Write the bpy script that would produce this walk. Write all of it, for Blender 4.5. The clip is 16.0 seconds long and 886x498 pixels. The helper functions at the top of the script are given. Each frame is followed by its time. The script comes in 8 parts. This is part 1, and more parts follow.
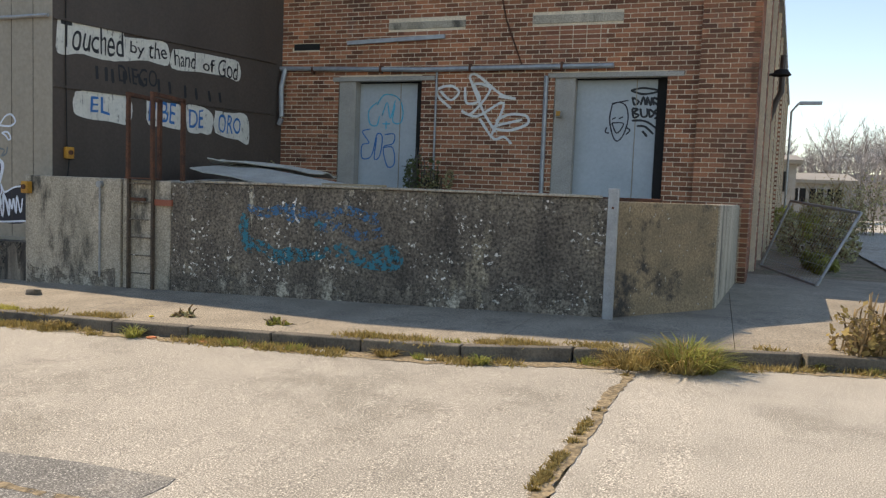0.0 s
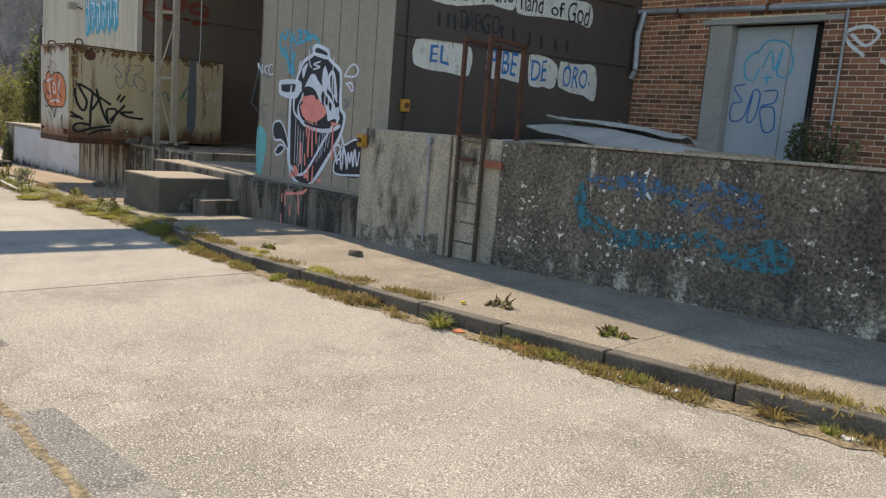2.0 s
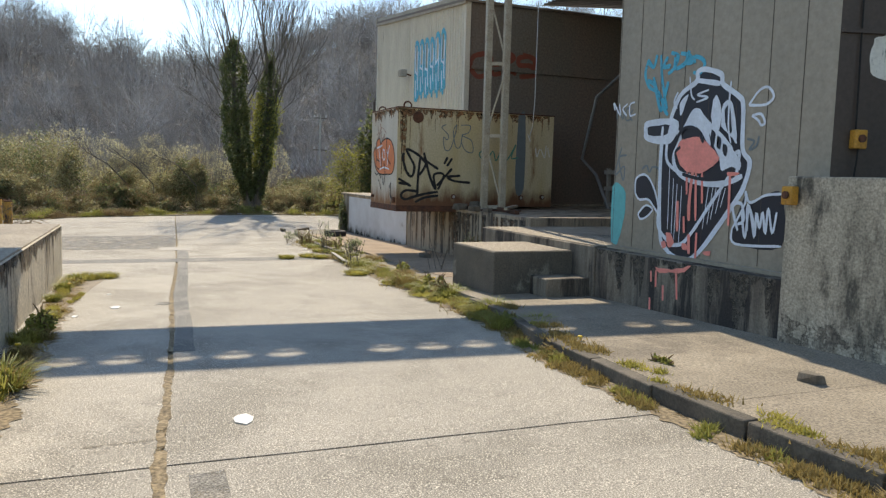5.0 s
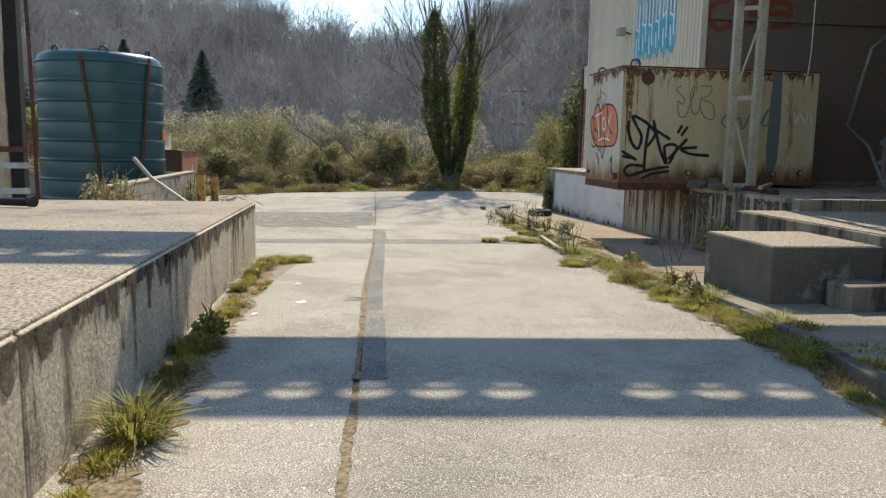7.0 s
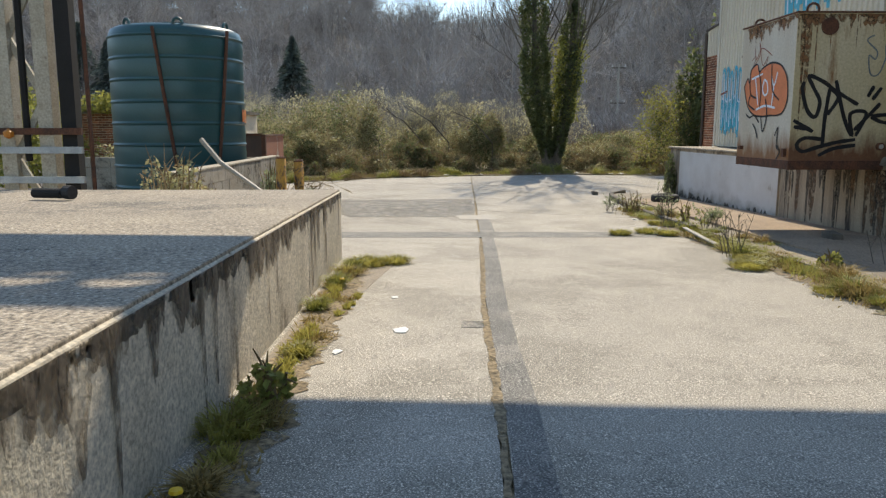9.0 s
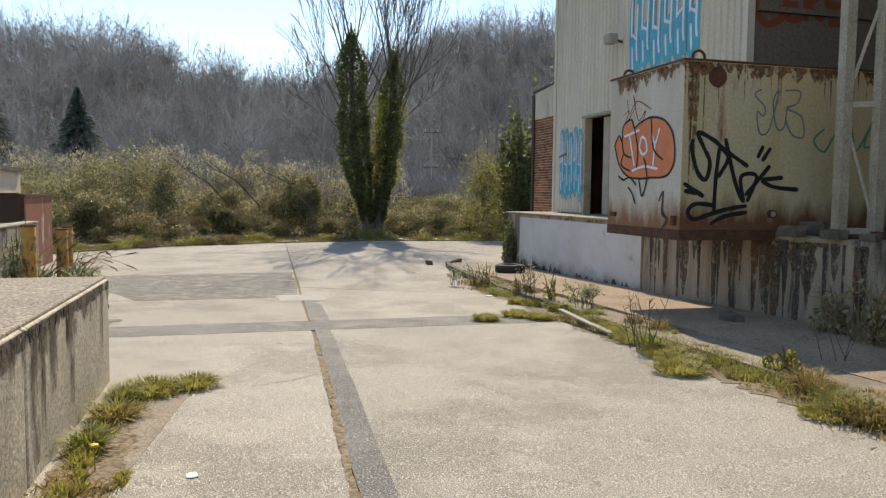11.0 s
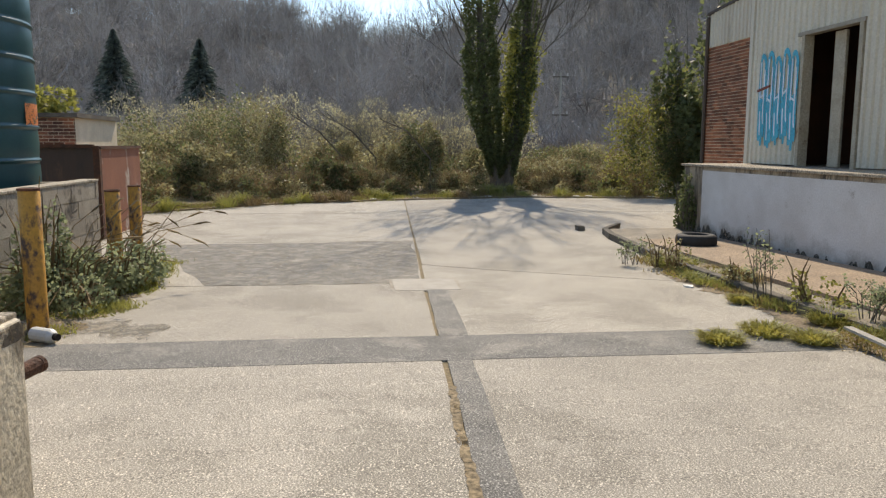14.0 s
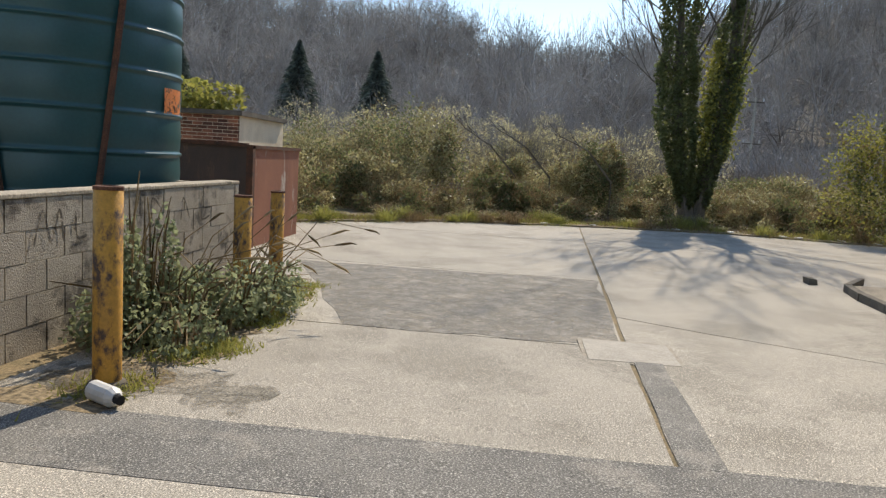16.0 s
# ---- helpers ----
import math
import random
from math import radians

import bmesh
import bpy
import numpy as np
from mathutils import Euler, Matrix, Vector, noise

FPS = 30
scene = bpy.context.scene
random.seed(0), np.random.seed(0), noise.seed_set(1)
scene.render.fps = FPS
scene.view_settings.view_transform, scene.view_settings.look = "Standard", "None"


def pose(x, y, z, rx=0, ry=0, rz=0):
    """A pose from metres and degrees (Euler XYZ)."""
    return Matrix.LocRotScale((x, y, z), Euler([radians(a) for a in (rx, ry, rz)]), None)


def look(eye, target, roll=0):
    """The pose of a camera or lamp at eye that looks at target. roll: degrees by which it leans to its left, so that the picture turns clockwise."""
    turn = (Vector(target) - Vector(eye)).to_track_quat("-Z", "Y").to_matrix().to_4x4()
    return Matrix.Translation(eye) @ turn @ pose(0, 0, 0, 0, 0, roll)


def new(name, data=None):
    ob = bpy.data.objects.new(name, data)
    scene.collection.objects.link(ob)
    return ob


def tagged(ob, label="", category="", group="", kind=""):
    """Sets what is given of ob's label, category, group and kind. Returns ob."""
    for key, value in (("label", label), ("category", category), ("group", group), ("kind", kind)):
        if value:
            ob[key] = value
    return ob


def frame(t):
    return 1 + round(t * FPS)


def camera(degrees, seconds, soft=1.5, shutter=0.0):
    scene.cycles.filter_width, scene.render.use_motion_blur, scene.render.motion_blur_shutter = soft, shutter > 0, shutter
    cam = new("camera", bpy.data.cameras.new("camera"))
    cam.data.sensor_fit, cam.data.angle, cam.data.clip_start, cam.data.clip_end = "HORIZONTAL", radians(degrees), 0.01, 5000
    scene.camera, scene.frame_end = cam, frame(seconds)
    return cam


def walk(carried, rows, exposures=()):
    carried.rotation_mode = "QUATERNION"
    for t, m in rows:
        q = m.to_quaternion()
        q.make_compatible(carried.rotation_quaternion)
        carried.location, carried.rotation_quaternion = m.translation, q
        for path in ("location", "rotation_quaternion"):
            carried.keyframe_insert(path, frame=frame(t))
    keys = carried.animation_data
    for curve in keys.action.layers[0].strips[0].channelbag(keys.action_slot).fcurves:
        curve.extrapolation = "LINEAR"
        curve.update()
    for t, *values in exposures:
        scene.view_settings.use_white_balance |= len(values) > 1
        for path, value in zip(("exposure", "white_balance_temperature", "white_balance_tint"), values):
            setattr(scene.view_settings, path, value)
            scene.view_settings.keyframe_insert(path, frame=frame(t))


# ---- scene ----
cam = camera(60.7, 16.0, soft=1.3)
METRES, EYE, TILT, LEAN, TURN = 18.27, 1.35, 0.0, 0.0, 19.9
ROWS = [
    (0.0, 0.0, 0.0, 0.0, 0.17, -4.34, -2.22),
    (0.5, -0.0028, 0.0267, -0.0008, 5.57, -6.47, -3.06),
    (1.0, -0.0085, 0.0532, 0.0019, 12.47, -8.64, -3.33),
    (1.5, -0.0137, 0.0777, 0.0032, 19.8, -8.71, -3.65),
    (2.0, -0.0278, 0.1001, 0.0009, 25.35, -8.67, -4.57),
    (2.5, -0.0438, 0.1189, 0.0015, 31.61, -8.52, -4.23),
    (3.0, -0.0622, 0.1382, 0.0019, 38.49, -7.99, -3.43),
    (3.5, -0.0846, 0.1557, -0.0009, 43.86, -8.31, -2.46),
    (6.0, -0.2123, 0.2374, -0.0054, 50.11, -4.76, -1.54),
    (6.5, -0.2373, 0.2476, -0.0073, 55.32, -6.93, -1.27),
    (7.0, -0.2639, 0.2564, -0.0074, 62.53, -7.76, -1.13),
    (7.5, -0.2937, 0.2628, -0.009, 67.89, -8.41, -0.96),
    (8.0, -0.323, 0.2727, -0.0124, 70.19, -9.23, -0.46),
    (10.5, -0.4935, 0.3182, -0.0174, 60.42, -5.71, 0.14),
    (11.0, -0.5277, 0.335, -0.0179, 54.73, -4.14, -0.64),
    (11.5, -0.5588, 0.3524, -0.0172, 51.63, -3.86, -0.42),
    (12.0, -0.5894, 0.37, -0.0177, 54.12, -4.26, -0.05),
    (12.5, -0.6216, 0.3824, -0.019, 57.0, -4.61, 0.1),
    (13.0, -0.6509, 0.3971, -0.0212, 58.67, -5.08, 0.01),
    (13.5, -0.6809, 0.407, -0.0223, 61.37, -6.25, -0.35),
    (14.0, -0.7103, 0.4166, -0.0216, 63.66, -7.83, -0.14),
    (14.5, -0.7396, 0.4273, -0.0229, 66.96, -8.91, -0.9),
    (15.0, -0.7715, 0.4324, -0.0251, 70.83, -8.6, -2.67),
    (15.5, -0.8026, 0.4416, -0.0258, 72.71, -7.48, -3.04),
    (16.0, -0.8326, 0.4461, -0.0264, 76.02, -6.71, -3.41),
]
walk(cam, [(t, pose(0, 0, EYE, TILT, LEAN, TURN) @ pose(METRES * x, METRES * y, METRES * z, 90 + pitch, roll, yaw)) for t, x, y, z, yaw, pitch, roll in ROWS],
     exposures=[(0.0, 0.84, 7850, 14), (3.5, 0.8, 7500, 11), (8.0, 0.7, 7250, 9), (12.5, 0.6, 7500, 12), (16.0, 0.56, 7250, 11)])

# ---- light ----
SUN = Vector((-1.01, 0.185, 1.0)).normalized()
world = bpy.data.worlds.new("world")
scene.world = world
world.use_nodes = True
wn = world.node_tree
sky = wn.nodes.new("ShaderNodeTexSky")
sky.sky_type, sky.sun_disc = "NISHITA", False
sky.sun_elevation, sky.sun_rotation = math.asin(SUN.z), math.atan2(SUN.x, SUN.y)
sky.air_density, sky.dust_density, sky.ozone_density = 1.0, 0.05, 2.0
wn.links.new(sky.outputs[0], wn.nodes["Background"].inputs[0])
wn.nodes["Background"].inputs[1].default_value = 0.14
sun_data = bpy.data.lights.new("sun", "SUN")
sun_data.energy, sun_data.angle, sun_data.color = 3.2, radians(0.53), (1.0, 0.93, 0.82)
sun = new("sun", sun_data)
sun.matrix_world = look(SUN * 60, (0, 0, 0))


# ---- materials ----
def mat(name, base, second, scale=3.0, rough=0.85, bump=0.3, metal=0.0, third=None, third_at=0.62, third_scale=1.0,
        squash=(1, 1, 1), fine=60.0, fine_amount=0.25, vary=0.0, spec=0.5, speck=None, speck_scale=40.0, speck_at=0.66, speck_patch=None, rise=None):
    """A worn surface: two colours mixed by broad noise, a third in patches, a fine grain, relief."""
    m = bpy.data.materials.new(name)
    m.use_nodes = True
    n, l = m.node_tree.nodes, m.node_tree.links
    b = n["Principled BSDF"]
    tc = n.new("ShaderNodeTexCoord")
    mp = n.new("ShaderNodeMapping")
    mp.inputs["Scale"].default_value = squash
    l.new(tc.outputs["Object"], mp.inputs[0])

    def noise_at(sc, detail=6.0, src=None, roughness=0.6):
        x = n.new("ShaderNodeTexNoise")
        x.inputs["Scale"].default_value, x.inputs["Detail"].default_value = sc, detail
        x.inputs["Roughness"].default_value = roughness
        l.new((src or mp).outputs["Vector" if src is None else "Object"], x.inputs["Vector"])
        return x.outputs["Fac"]

    def ramp(fac, lo, hi):
        r = n.new("ShaderNodeMapRange")
        r.inputs["From Min"].default_value, r.inputs["From Max"].default_value = lo, hi
        l.new(fac, r.inputs["Value"])
        return r.outputs[0]

    def mix(fac, a, c, mode="MIX"):
        x = n.new("ShaderNodeMix")
        x.data_type, x.blend_type = "RGBA", mode
        for sock, v in ((x.inputs["Factor"], fac), (x.inputs["A"], a), (x.inputs["B"], c)):
            if isinstance(v, (int, float)):
                sock.default_value = v
            elif isinstance(v, tuple):
                sock.default_value = (*v, 1)
            else:
                l.new(v, sock)
        return x.outputs["Result"]

    col = mix(ramp(noise_at(scale), 0.35, 0.65), base, second)
    if third:
        col = mix(ramp(noise_at(third_scale, 8.0, None, 0.7), third_at - 0.04, third_at + 0.05), col, third)
    if rise:
        sep = n.new("ShaderNodeSeparateXYZ")
        l.new(tc.outputs["Object"], sep.inputs[0])
        ma = n.new("ShaderNodeMath")
        ma.operation = "MULTIPLY_ADD"
        ma.inputs[1].default_value = rise[1]
        l.new(noise_at(rise[2], 8.0, None, 0.7), ma.inputs[0])
        l.new(sep.outputs["Z"], ma.inputs[2])
        col = mix(ramp(ma.outputs[0], rise[0] + 0.28, rise[0] - 0.05), col, rise[3])
    if speck:
        spots = ramp(noise_at(speck_scale, 2.0, tc), speck_at, speck_at + 0.03)
        if speck_patch:
            times = n.new("ShaderNodeMath")
            times.operation = "MULTIPLY"
            l.new(spots, times.inputs[0])
            l.new(ramp(noise_at(speck_patch[0], 5.0, tc, 0.7), speck_patch[1], speck_patch[1] + 0.06), times.inputs[1])
            spots = times.outputs[0]
        col = mix(spots, col, speck)
    grain = noise_at(fine, 3.0, tc)
    g = n.new("ShaderNodeMapRange")
    g.inputs["From Min"].default_value, g.inputs["From Max"].default_value = 0.3, 0.7
    g.inputs["To Min"].default_value, g.inputs["To Max"].default_value = 1 - fine_amount, 1 + fine_amount
    l.new(grain, g.inputs["Value"])
    if vary:
        oi, ge = n.new("ShaderNodeObjectInfo"), n.new("ShaderNodeNewGeometry")
        ad = n.new("ShaderNodeMath")
        ad.operation = "ADD"
        l.new(oi.outputs["Random"], ad.inputs[0])
        l.new(ge.outputs["Random Per Island"], ad.inputs[1])
        fr = n.new("ShaderNodeMath")
        fr.operation = "FRACT"
        l.new(ad.outputs[0], fr.inputs[0])
        vr = n.new("ShaderNodeMapRange")
        vr.inputs["To Min"].default_value, vr.inputs["To Max"].default_value = 1 - vary, 1 + vary
        l.new(fr.outputs[0], vr.inputs["Value"])
        mu = n.new("ShaderNodeMath")
        mu.operation = "MULTIPLY"
        l.new(g.outputs[0], mu.inputs[0])
        l.new(vr.outputs[0], mu.inputs[1])
        factor = mu.outputs[0]
    else:
        factor = g.outputs[0]
    vm = n.new("ShaderNodeVectorMath")
    vm.operation = "SCALE"
    l.new(col, vm.inputs[0])
    l.new(factor, vm.inputs["Scale"])
    l.new(vm.outputs[0], b.inputs["Base Color"])
    b.inputs["Roughness"].default_value, b.inputs["Metallic"].default_value = rough, metal
    b.inputs["Specular IOR Level"].default_value = spec
    if bump:
        bp = n.new("ShaderNodeBump")
        bp.inputs["Strength"].default_value, bp.inputs["Distance"].default_value = bump, 0.01
        l.new(grain, bp.inputs["Height"])
        l.new(bp.outputs[0], b.inputs["Normal"])
    return m


def leaf_mat(name, a, c, rough=0.55, through_light=0.42):
    m = mat(name, a, c, 1.5, max(rough, 0.5), 0.0, vary=0.6, fine=8.0, fine_amount=0.2, spec=0.3)
    b = m.node_tree.nodes["Principled BSDF"]
    out = m.node_tree.nodes["Material Output"]
    tr = m.node_tree.nodes.new("ShaderNodeBsdfTranslucent")
    tr.inputs[0].default_value = (*[min(1, v * 1.6) for v in c], 1)
    mx = m.node_tree.nodes.new("ShaderNodeMixShader")
    mx.inputs[0].default_value = through_light
    m.node_tree.links.new(b.outputs[0], mx.inputs[1])
    m.node_tree.links.new(tr.outputs[0], mx.inputs[2])
    m.node_tree.links.new(mx.outputs[0], out.inputs[0])
    return m


def worn(m, cover=0.6, scale=14.0, soft=0.08, squash=(1, 1, 1)):
    """Lets a thin coat of paint or dirt wear through in flecks: cover is the share that is left."""
    n, l = m.node_tree.nodes, m.node_tree.links
    tc, mp, nz, mr = n.new("ShaderNodeTexCoord"), n.new("ShaderNodeMapping"), n.new("ShaderNodeTexNoise"), n.new("ShaderNodeMapRange")
    mp.inputs["Scale"].default_value = squash
    nz.inputs["Scale"].default_value, nz.inputs["Detail"].default_value, nz.inputs["Roughness"].default_value = scale, 6.0, 0.7
    edge_at = 0.5 + (0.5 - cover) * 0.36
    mr.inputs["From Min"].default_value, mr.inputs["From Max"].default_value = edge_at - soft / 2, edge_at + soft / 2
    clear, mx = n.new("ShaderNodeBsdfTransparent"), n.new("ShaderNodeMixShader")
    l.new(tc.outputs["Object"], mp.inputs[0])
    l.new(mp.outputs[0], nz.inputs["Vector"])
    l.new(nz.outputs["Fac"], mr.inputs["Value"])
    l.new(mr.outputs[0], mx.inputs[0])
    l.new(clear.outputs[0], mx.inputs[1])
    l.new(n["Principled BSDF"].outputs[0], mx.inputs[2])
    l.new(mx.outputs[0], n["Material Output"].inputs[0])
    return m


ROAD = mat("road_concrete", (0.375, 0.34, 0.28), (0.295, 0.268, 0.22), 1.1, 0.88, 0.22, fine=120, fine_amount=0.75, speck=(0.50, 0.455, 0.375), speck_scale=120, speck_at=0.60, third=(0.255, 0.23, 0.185), third_at=0.55, third_scale=0.55, vary=0.09)
PATCH = mat("tar_patch", (0.135, 0.130, 0.117), (0.205, 0.195, 0.172), 2.0, 0.85, 0.6, fine=100, fine_amount=0.75, speck=(0.31, 0.295, 0.26), speck_scale=100, speck_at=0.60, third=(0.26, 0.24, 0.205), third_at=0.57, third_scale=2.2)
DIRT = mat("dirt", (0.19, 0.145, 0.095), (0.27, 0.205, 0.13), 2.0, 0.95, 1.0, fine=40, fine_amount=0.5, third=(0.15, 0.14, 0.075), third_at=0.55, third_scale=1.2)
EARTH = mat("earth", (0.105, 0.09, 0.075), (0.09, 0.085, 0.065), 0.5, 0.95, 1.0, fine=12, fine_amount=0.4)
PAVE = mat("pavement_concrete", (0.315, 0.268, 0.20), (0.225, 0.19, 0.14), 1.4, 0.9, 0.4, fine=60, fine_amount=0.55, third=(0.19, 0.16, 0.12), third_at=0.58, third_scale=0.9)
KERB = mat("kerb_concrete", (0.17, 0.145, 0.11), (0.085, 0.074, 0.058), 3.0, 0.9, 0.8, fine=50, vary=0.15)
OLDWALL = mat("stained_concrete", (0.082, 0.068, 0.053), (0.20, 0.165, 0.122), 2.2, 0.92, 0.9, fine=32, fine_amount=0.75, third=(0.32, 0.265, 0.18), third_at=0.60, third_scale=1.9, squash=(1, 1, 0.4), speck=(0.66, 0.62, 0.54), speck_scale=19, speck_at=0.60, speck_patch=(2.4, 0.50))
PALEWALL = mat("pale_concrete", (0.47, 0.405, 0.31), (0.32, 0.28, 0.21), 2.0, 0.9, 0.45, fine=45, fine_amount=0.4, third=(0.10, 0.09, 0.07), third_at=0.57, third_scale=1.6, squash=(1, 1, 0.35))
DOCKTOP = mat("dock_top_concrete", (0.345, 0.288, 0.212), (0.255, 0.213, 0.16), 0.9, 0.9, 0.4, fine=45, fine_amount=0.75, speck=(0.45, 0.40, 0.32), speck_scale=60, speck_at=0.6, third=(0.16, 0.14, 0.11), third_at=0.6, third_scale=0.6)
STREAK = mat("streaked_concrete", (0.30, 0.255, 0.19), (0.11, 0.09, 0.07), 3.5, 0.9, 0.6, fine=40, third=(0.04, 0.033, 0.028), third_at=0.53, third_scale=2.6, squash=(1, 1, 0.12))
RUNWALL = mat("beige_streaked_concrete", (0.44, 0.36, 0.26), (0.24, 0.19, 0.14), 3.5, 0.9, 0.6, fine=40, third=(0.06, 0.05, 0.04), third_at=0.57, third_scale=2.6, squash=(1, 1, 0.12))
MORTAR = mat("mortar", (0.80, 0.68, 0.50), (0.64, 0.53, 0.38), 2.0, 0.95, 0.6, fine=60)
BRICK = mat("brick", (0.36, 0.14, 0.068), (0.21, 0.088, 0.05), 1.0, 0.9, 0.7, fine=80, fine_amount=0.3, vary=0.5, third=(0.17, 0.085, 0.058), third_at=0.6, third_scale=0.7)
BRICK_RED = mat("infill_brick", (0.36, 0.15, 0.085), (0.28, 0.11, 0.06), 1.0, 0.9, 0.6, fine=80, vary=0.25)
BROWN = mat("brown_sheet_metal", (0.062, 0.045, 0.034), (0.085, 0.062, 0.047), 0.8, 0.6, 0.1, fine=25, fine_amount=0.15, squash=(1, 1, 0.3))
GREYSHEET = mat("grey_brown_sheet", (0.275, 0.238, 0.182), (0.335, 0.288, 0.22), 0.9, 0.55, 0.1, fine=20, fine_amount=0.12, squash=(1, 1, 0.3))
GABLE = mat("dark_cladding", (0.215, 0.155, 0.12), (0.17, 0.152, 0.122), 0.5, 0.7, 0.2, fine=20, squash=(1, 1, 0.3))
CREAM = mat("cream_cladding", (0.66, 0.61, 0.50), (0.56, 0.51, 0.41), 1.2, 0.6, 0.1, fine=30, fine_amount=0.1, squash=(1, 1, 0.15), third=(0.30, 0.24, 0.17), third_at=0.66, third_scale=1.5)
TANK_Y = mat("yellowed_tank_paint", (0.50, 0.395, 0.205), (0.58, 0.50, 0.335), 1.6, 0.6, 0.2, fine=30, fine_amount=0.15, third=(0.26, 0.13, 0.05), third_at=0.64, third_scale=1.5, squash=(1, 1, 0.2), rise=(0.66, 1.0, 3.0, (0.17, 0.075, 0.034)))
TANK_W = mat("white_tank_paint", (0.60, 0.55, 0.46), (0.50, 0.43, 0.33), 1.6, 0.6, 0.2, fine=30, fine_amount=0.12, third=(0.22, 0.09, 0.035), third_at=0.63, third_scale=1.2, squash=(1, 1, 0.25), rise=(0.62, 1.0, 3.0, (0.24, 0.11, 0.045)))
RUST = mat("rust", (0.14, 0.055, 0.028), (0.07, 0.035, 0.022), 6.0, 0.9, 0.8, fine=60, fine_amount=0.4)
WHITEWASH = mat("whitewash", (0.62, 0.61, 0.60), (0.52, 0.50, 0.48), 1.5, 0.85, 0.4, fine=40, fine_amount=0.1, third=(0.28, 0.24, 0.19), third_at=0.66, third_scale=1.6, rise=(-0.16, 1.0, 3.0, (0.22, 0.19, 0.15)))
GREEN = mat("green_tank_plastic", (0.017, 0.072, 0.077), (0.025, 0.09, 0.093), 1.0, 0.34, 0.05, fine=30, fine_amount=0.1)
YELLOW = mat("yellow_post_paint", (0.55, 0.28, 0.035), (0.45, 0.22, 0.04), 3.0, 0.6, 0.3, fine=40, fine_amount=0.15, third=(0.07, 0.04, 0.028), third_at=0.53, third_scale=6.0, squash=(1, 1, 0.6))
GALV = mat("galvanised_steel", (0.40, 0.41, 0.41), (0.30, 0.31, 0.31), 8.0, 0.5, 0.1, metal=0.6, fine=60, fine_amount=0.1)
FRAME_PAINT = mat("weathered_cream_steel", (0.44, 0.39, 0.30), (0.34, 0.29, 0.21), 4.0, 0.65, 0.2, fine=40, third=(0.15, 0.07, 0.035), third_at=0.64, third_scale=3.0)
DOORBLUE = mat("pale_blue_door", (0.42, 0.46, 0.47), (0.36, 0.40, 0.41), 1.0, 0.55, 0.1, fine=20, fine_amount=0.06)
REVEAL = mat("pale_reveal", (0.40, 0.37, 0.32), (0.32, 0.30, 0.26), 2.0, 0.8, 0.2)
# near-black: painted shade in openings, and the colour of black fittings
BLACK = mat("void_shade_and_black", (0.012, 0.011, 0.010), (0.018, 0.016, 0.014), 3.0, 0.9, 0.0)
BARK = mat("bark", (0.10, 0.085, 0.065), (0.16, 0.14, 0.11), 5.0, 0.95, 1.0, fine=25, squash=(1, 1, 0.3))
# pale second tone puts the hillside haze into the bark colour
HAZED_TWIG = mat("twigs", (0.16, 0.14, 0.125), (0.50, 0.465, 0.44), 0.09, 0.95, 0.0, vary=0.14, fine=4.0, fine_amount=0.1)
IVY = leaf_mat("ivy_leaves", (0.052, 0.072, 0.033), (0.14, 0.158, 0.066))
BRAMBLE = leaf_mat("bramble_leaves", (0.18, 0.185, 0.088), (0.36, 0.33, 0.17), 0.5, 0.35)
DRYLEAF = leaf_mat("dry_stems", (0.20, 0.15, 0.085), (0.28, 0.20, 0.10), 0.8, 0.15)
BUDDLEIA = leaf_mat("buddleia_leaves", (0.105, 0.14, 0.072), (0.26, 0.29, 0.165))
MOSS = leaf_mat("moss_and_short_grass", (0.19, 0.195, 0.045), (0.35, 0.315, 0.085), 0.6, 0.4)
GRASS = leaf_mat("grass_blades", (0.14, 0.175, 0.04), (0.28, 0.27, 0.075), 0.6, 0.35)
STRAW = leaf_mat("straw_grass", (0.34, 0.25, 0.10), (0.26, 0.20, 0.075), 0.8, 0.3)
WILLOW = leaf_mat("willow_catkins", (0.34, 0.315, 0.195), (0.46, 0.42, 0.26), 0.6, 0.4)
SPRING = leaf_mat("spring_leaves", (0.17, 0.18, 0.04), (0.28, 0.27, 0.07), 0.6, 0.4)
# needle green lightened and greyed to imitate haze over the distance
HAZED_CONIFER = leaf_mat("hazed_conifer_needles", (0.10, 0.12, 0.10), (0.15, 0.17, 0.135), 0.8, 0.05)
RUBBER = mat("rubber", (0.018, 0.018, 0.018), (0.03, 0.028, 0.026), 5.0, 0.8, 0.3)
BLOCK = mat("concrete_block", (0.43, 0.38, 0.305), (0.32, 0.28, 0.22), 3.0, 0.92, 0.9, fine=70, vary=0.12, third=(0.12, 0.105, 0.085), third_at=0.58, third_scale=1.8)


def paint(name, c, rough=0.5):
    return mat(name, c, tuple(v * 0.85 for v in c), 4.0, rough, 0.05, fine=30, fine_amount=0.08)


P_WHITE = paint("white_paint", (0.72, 0.71, 0.66))
P_WASH = worn(paint("whitewash_slogan_paint", (0.72, 0.69, 0.60)), 0.86, 9.0, 0.12, (2.5, 2.5, 0.7))
P_PALE = paint("pale_blue_white_paint", (0.74, 0.79, 0.86))
P_BLACK = paint("black_paint", (0.012, 0.012, 0.014))
P_NAVY = paint("dark_navy_paint", (0.014, 0.015, 0.025))
P_BLUE = paint("blue_paint", (0.02, 0.16, 0.42))
P_CYAN = worn(paint("cyan_paint", (0.05, 0.42, 0.58)), 0.85, 20.0, 0.12)
P_TEAL = paint("teal_paint", (0.10, 0.45, 0.46))
P_CORAL = paint("coral_paint", (0.93, 0.30, 0.24))
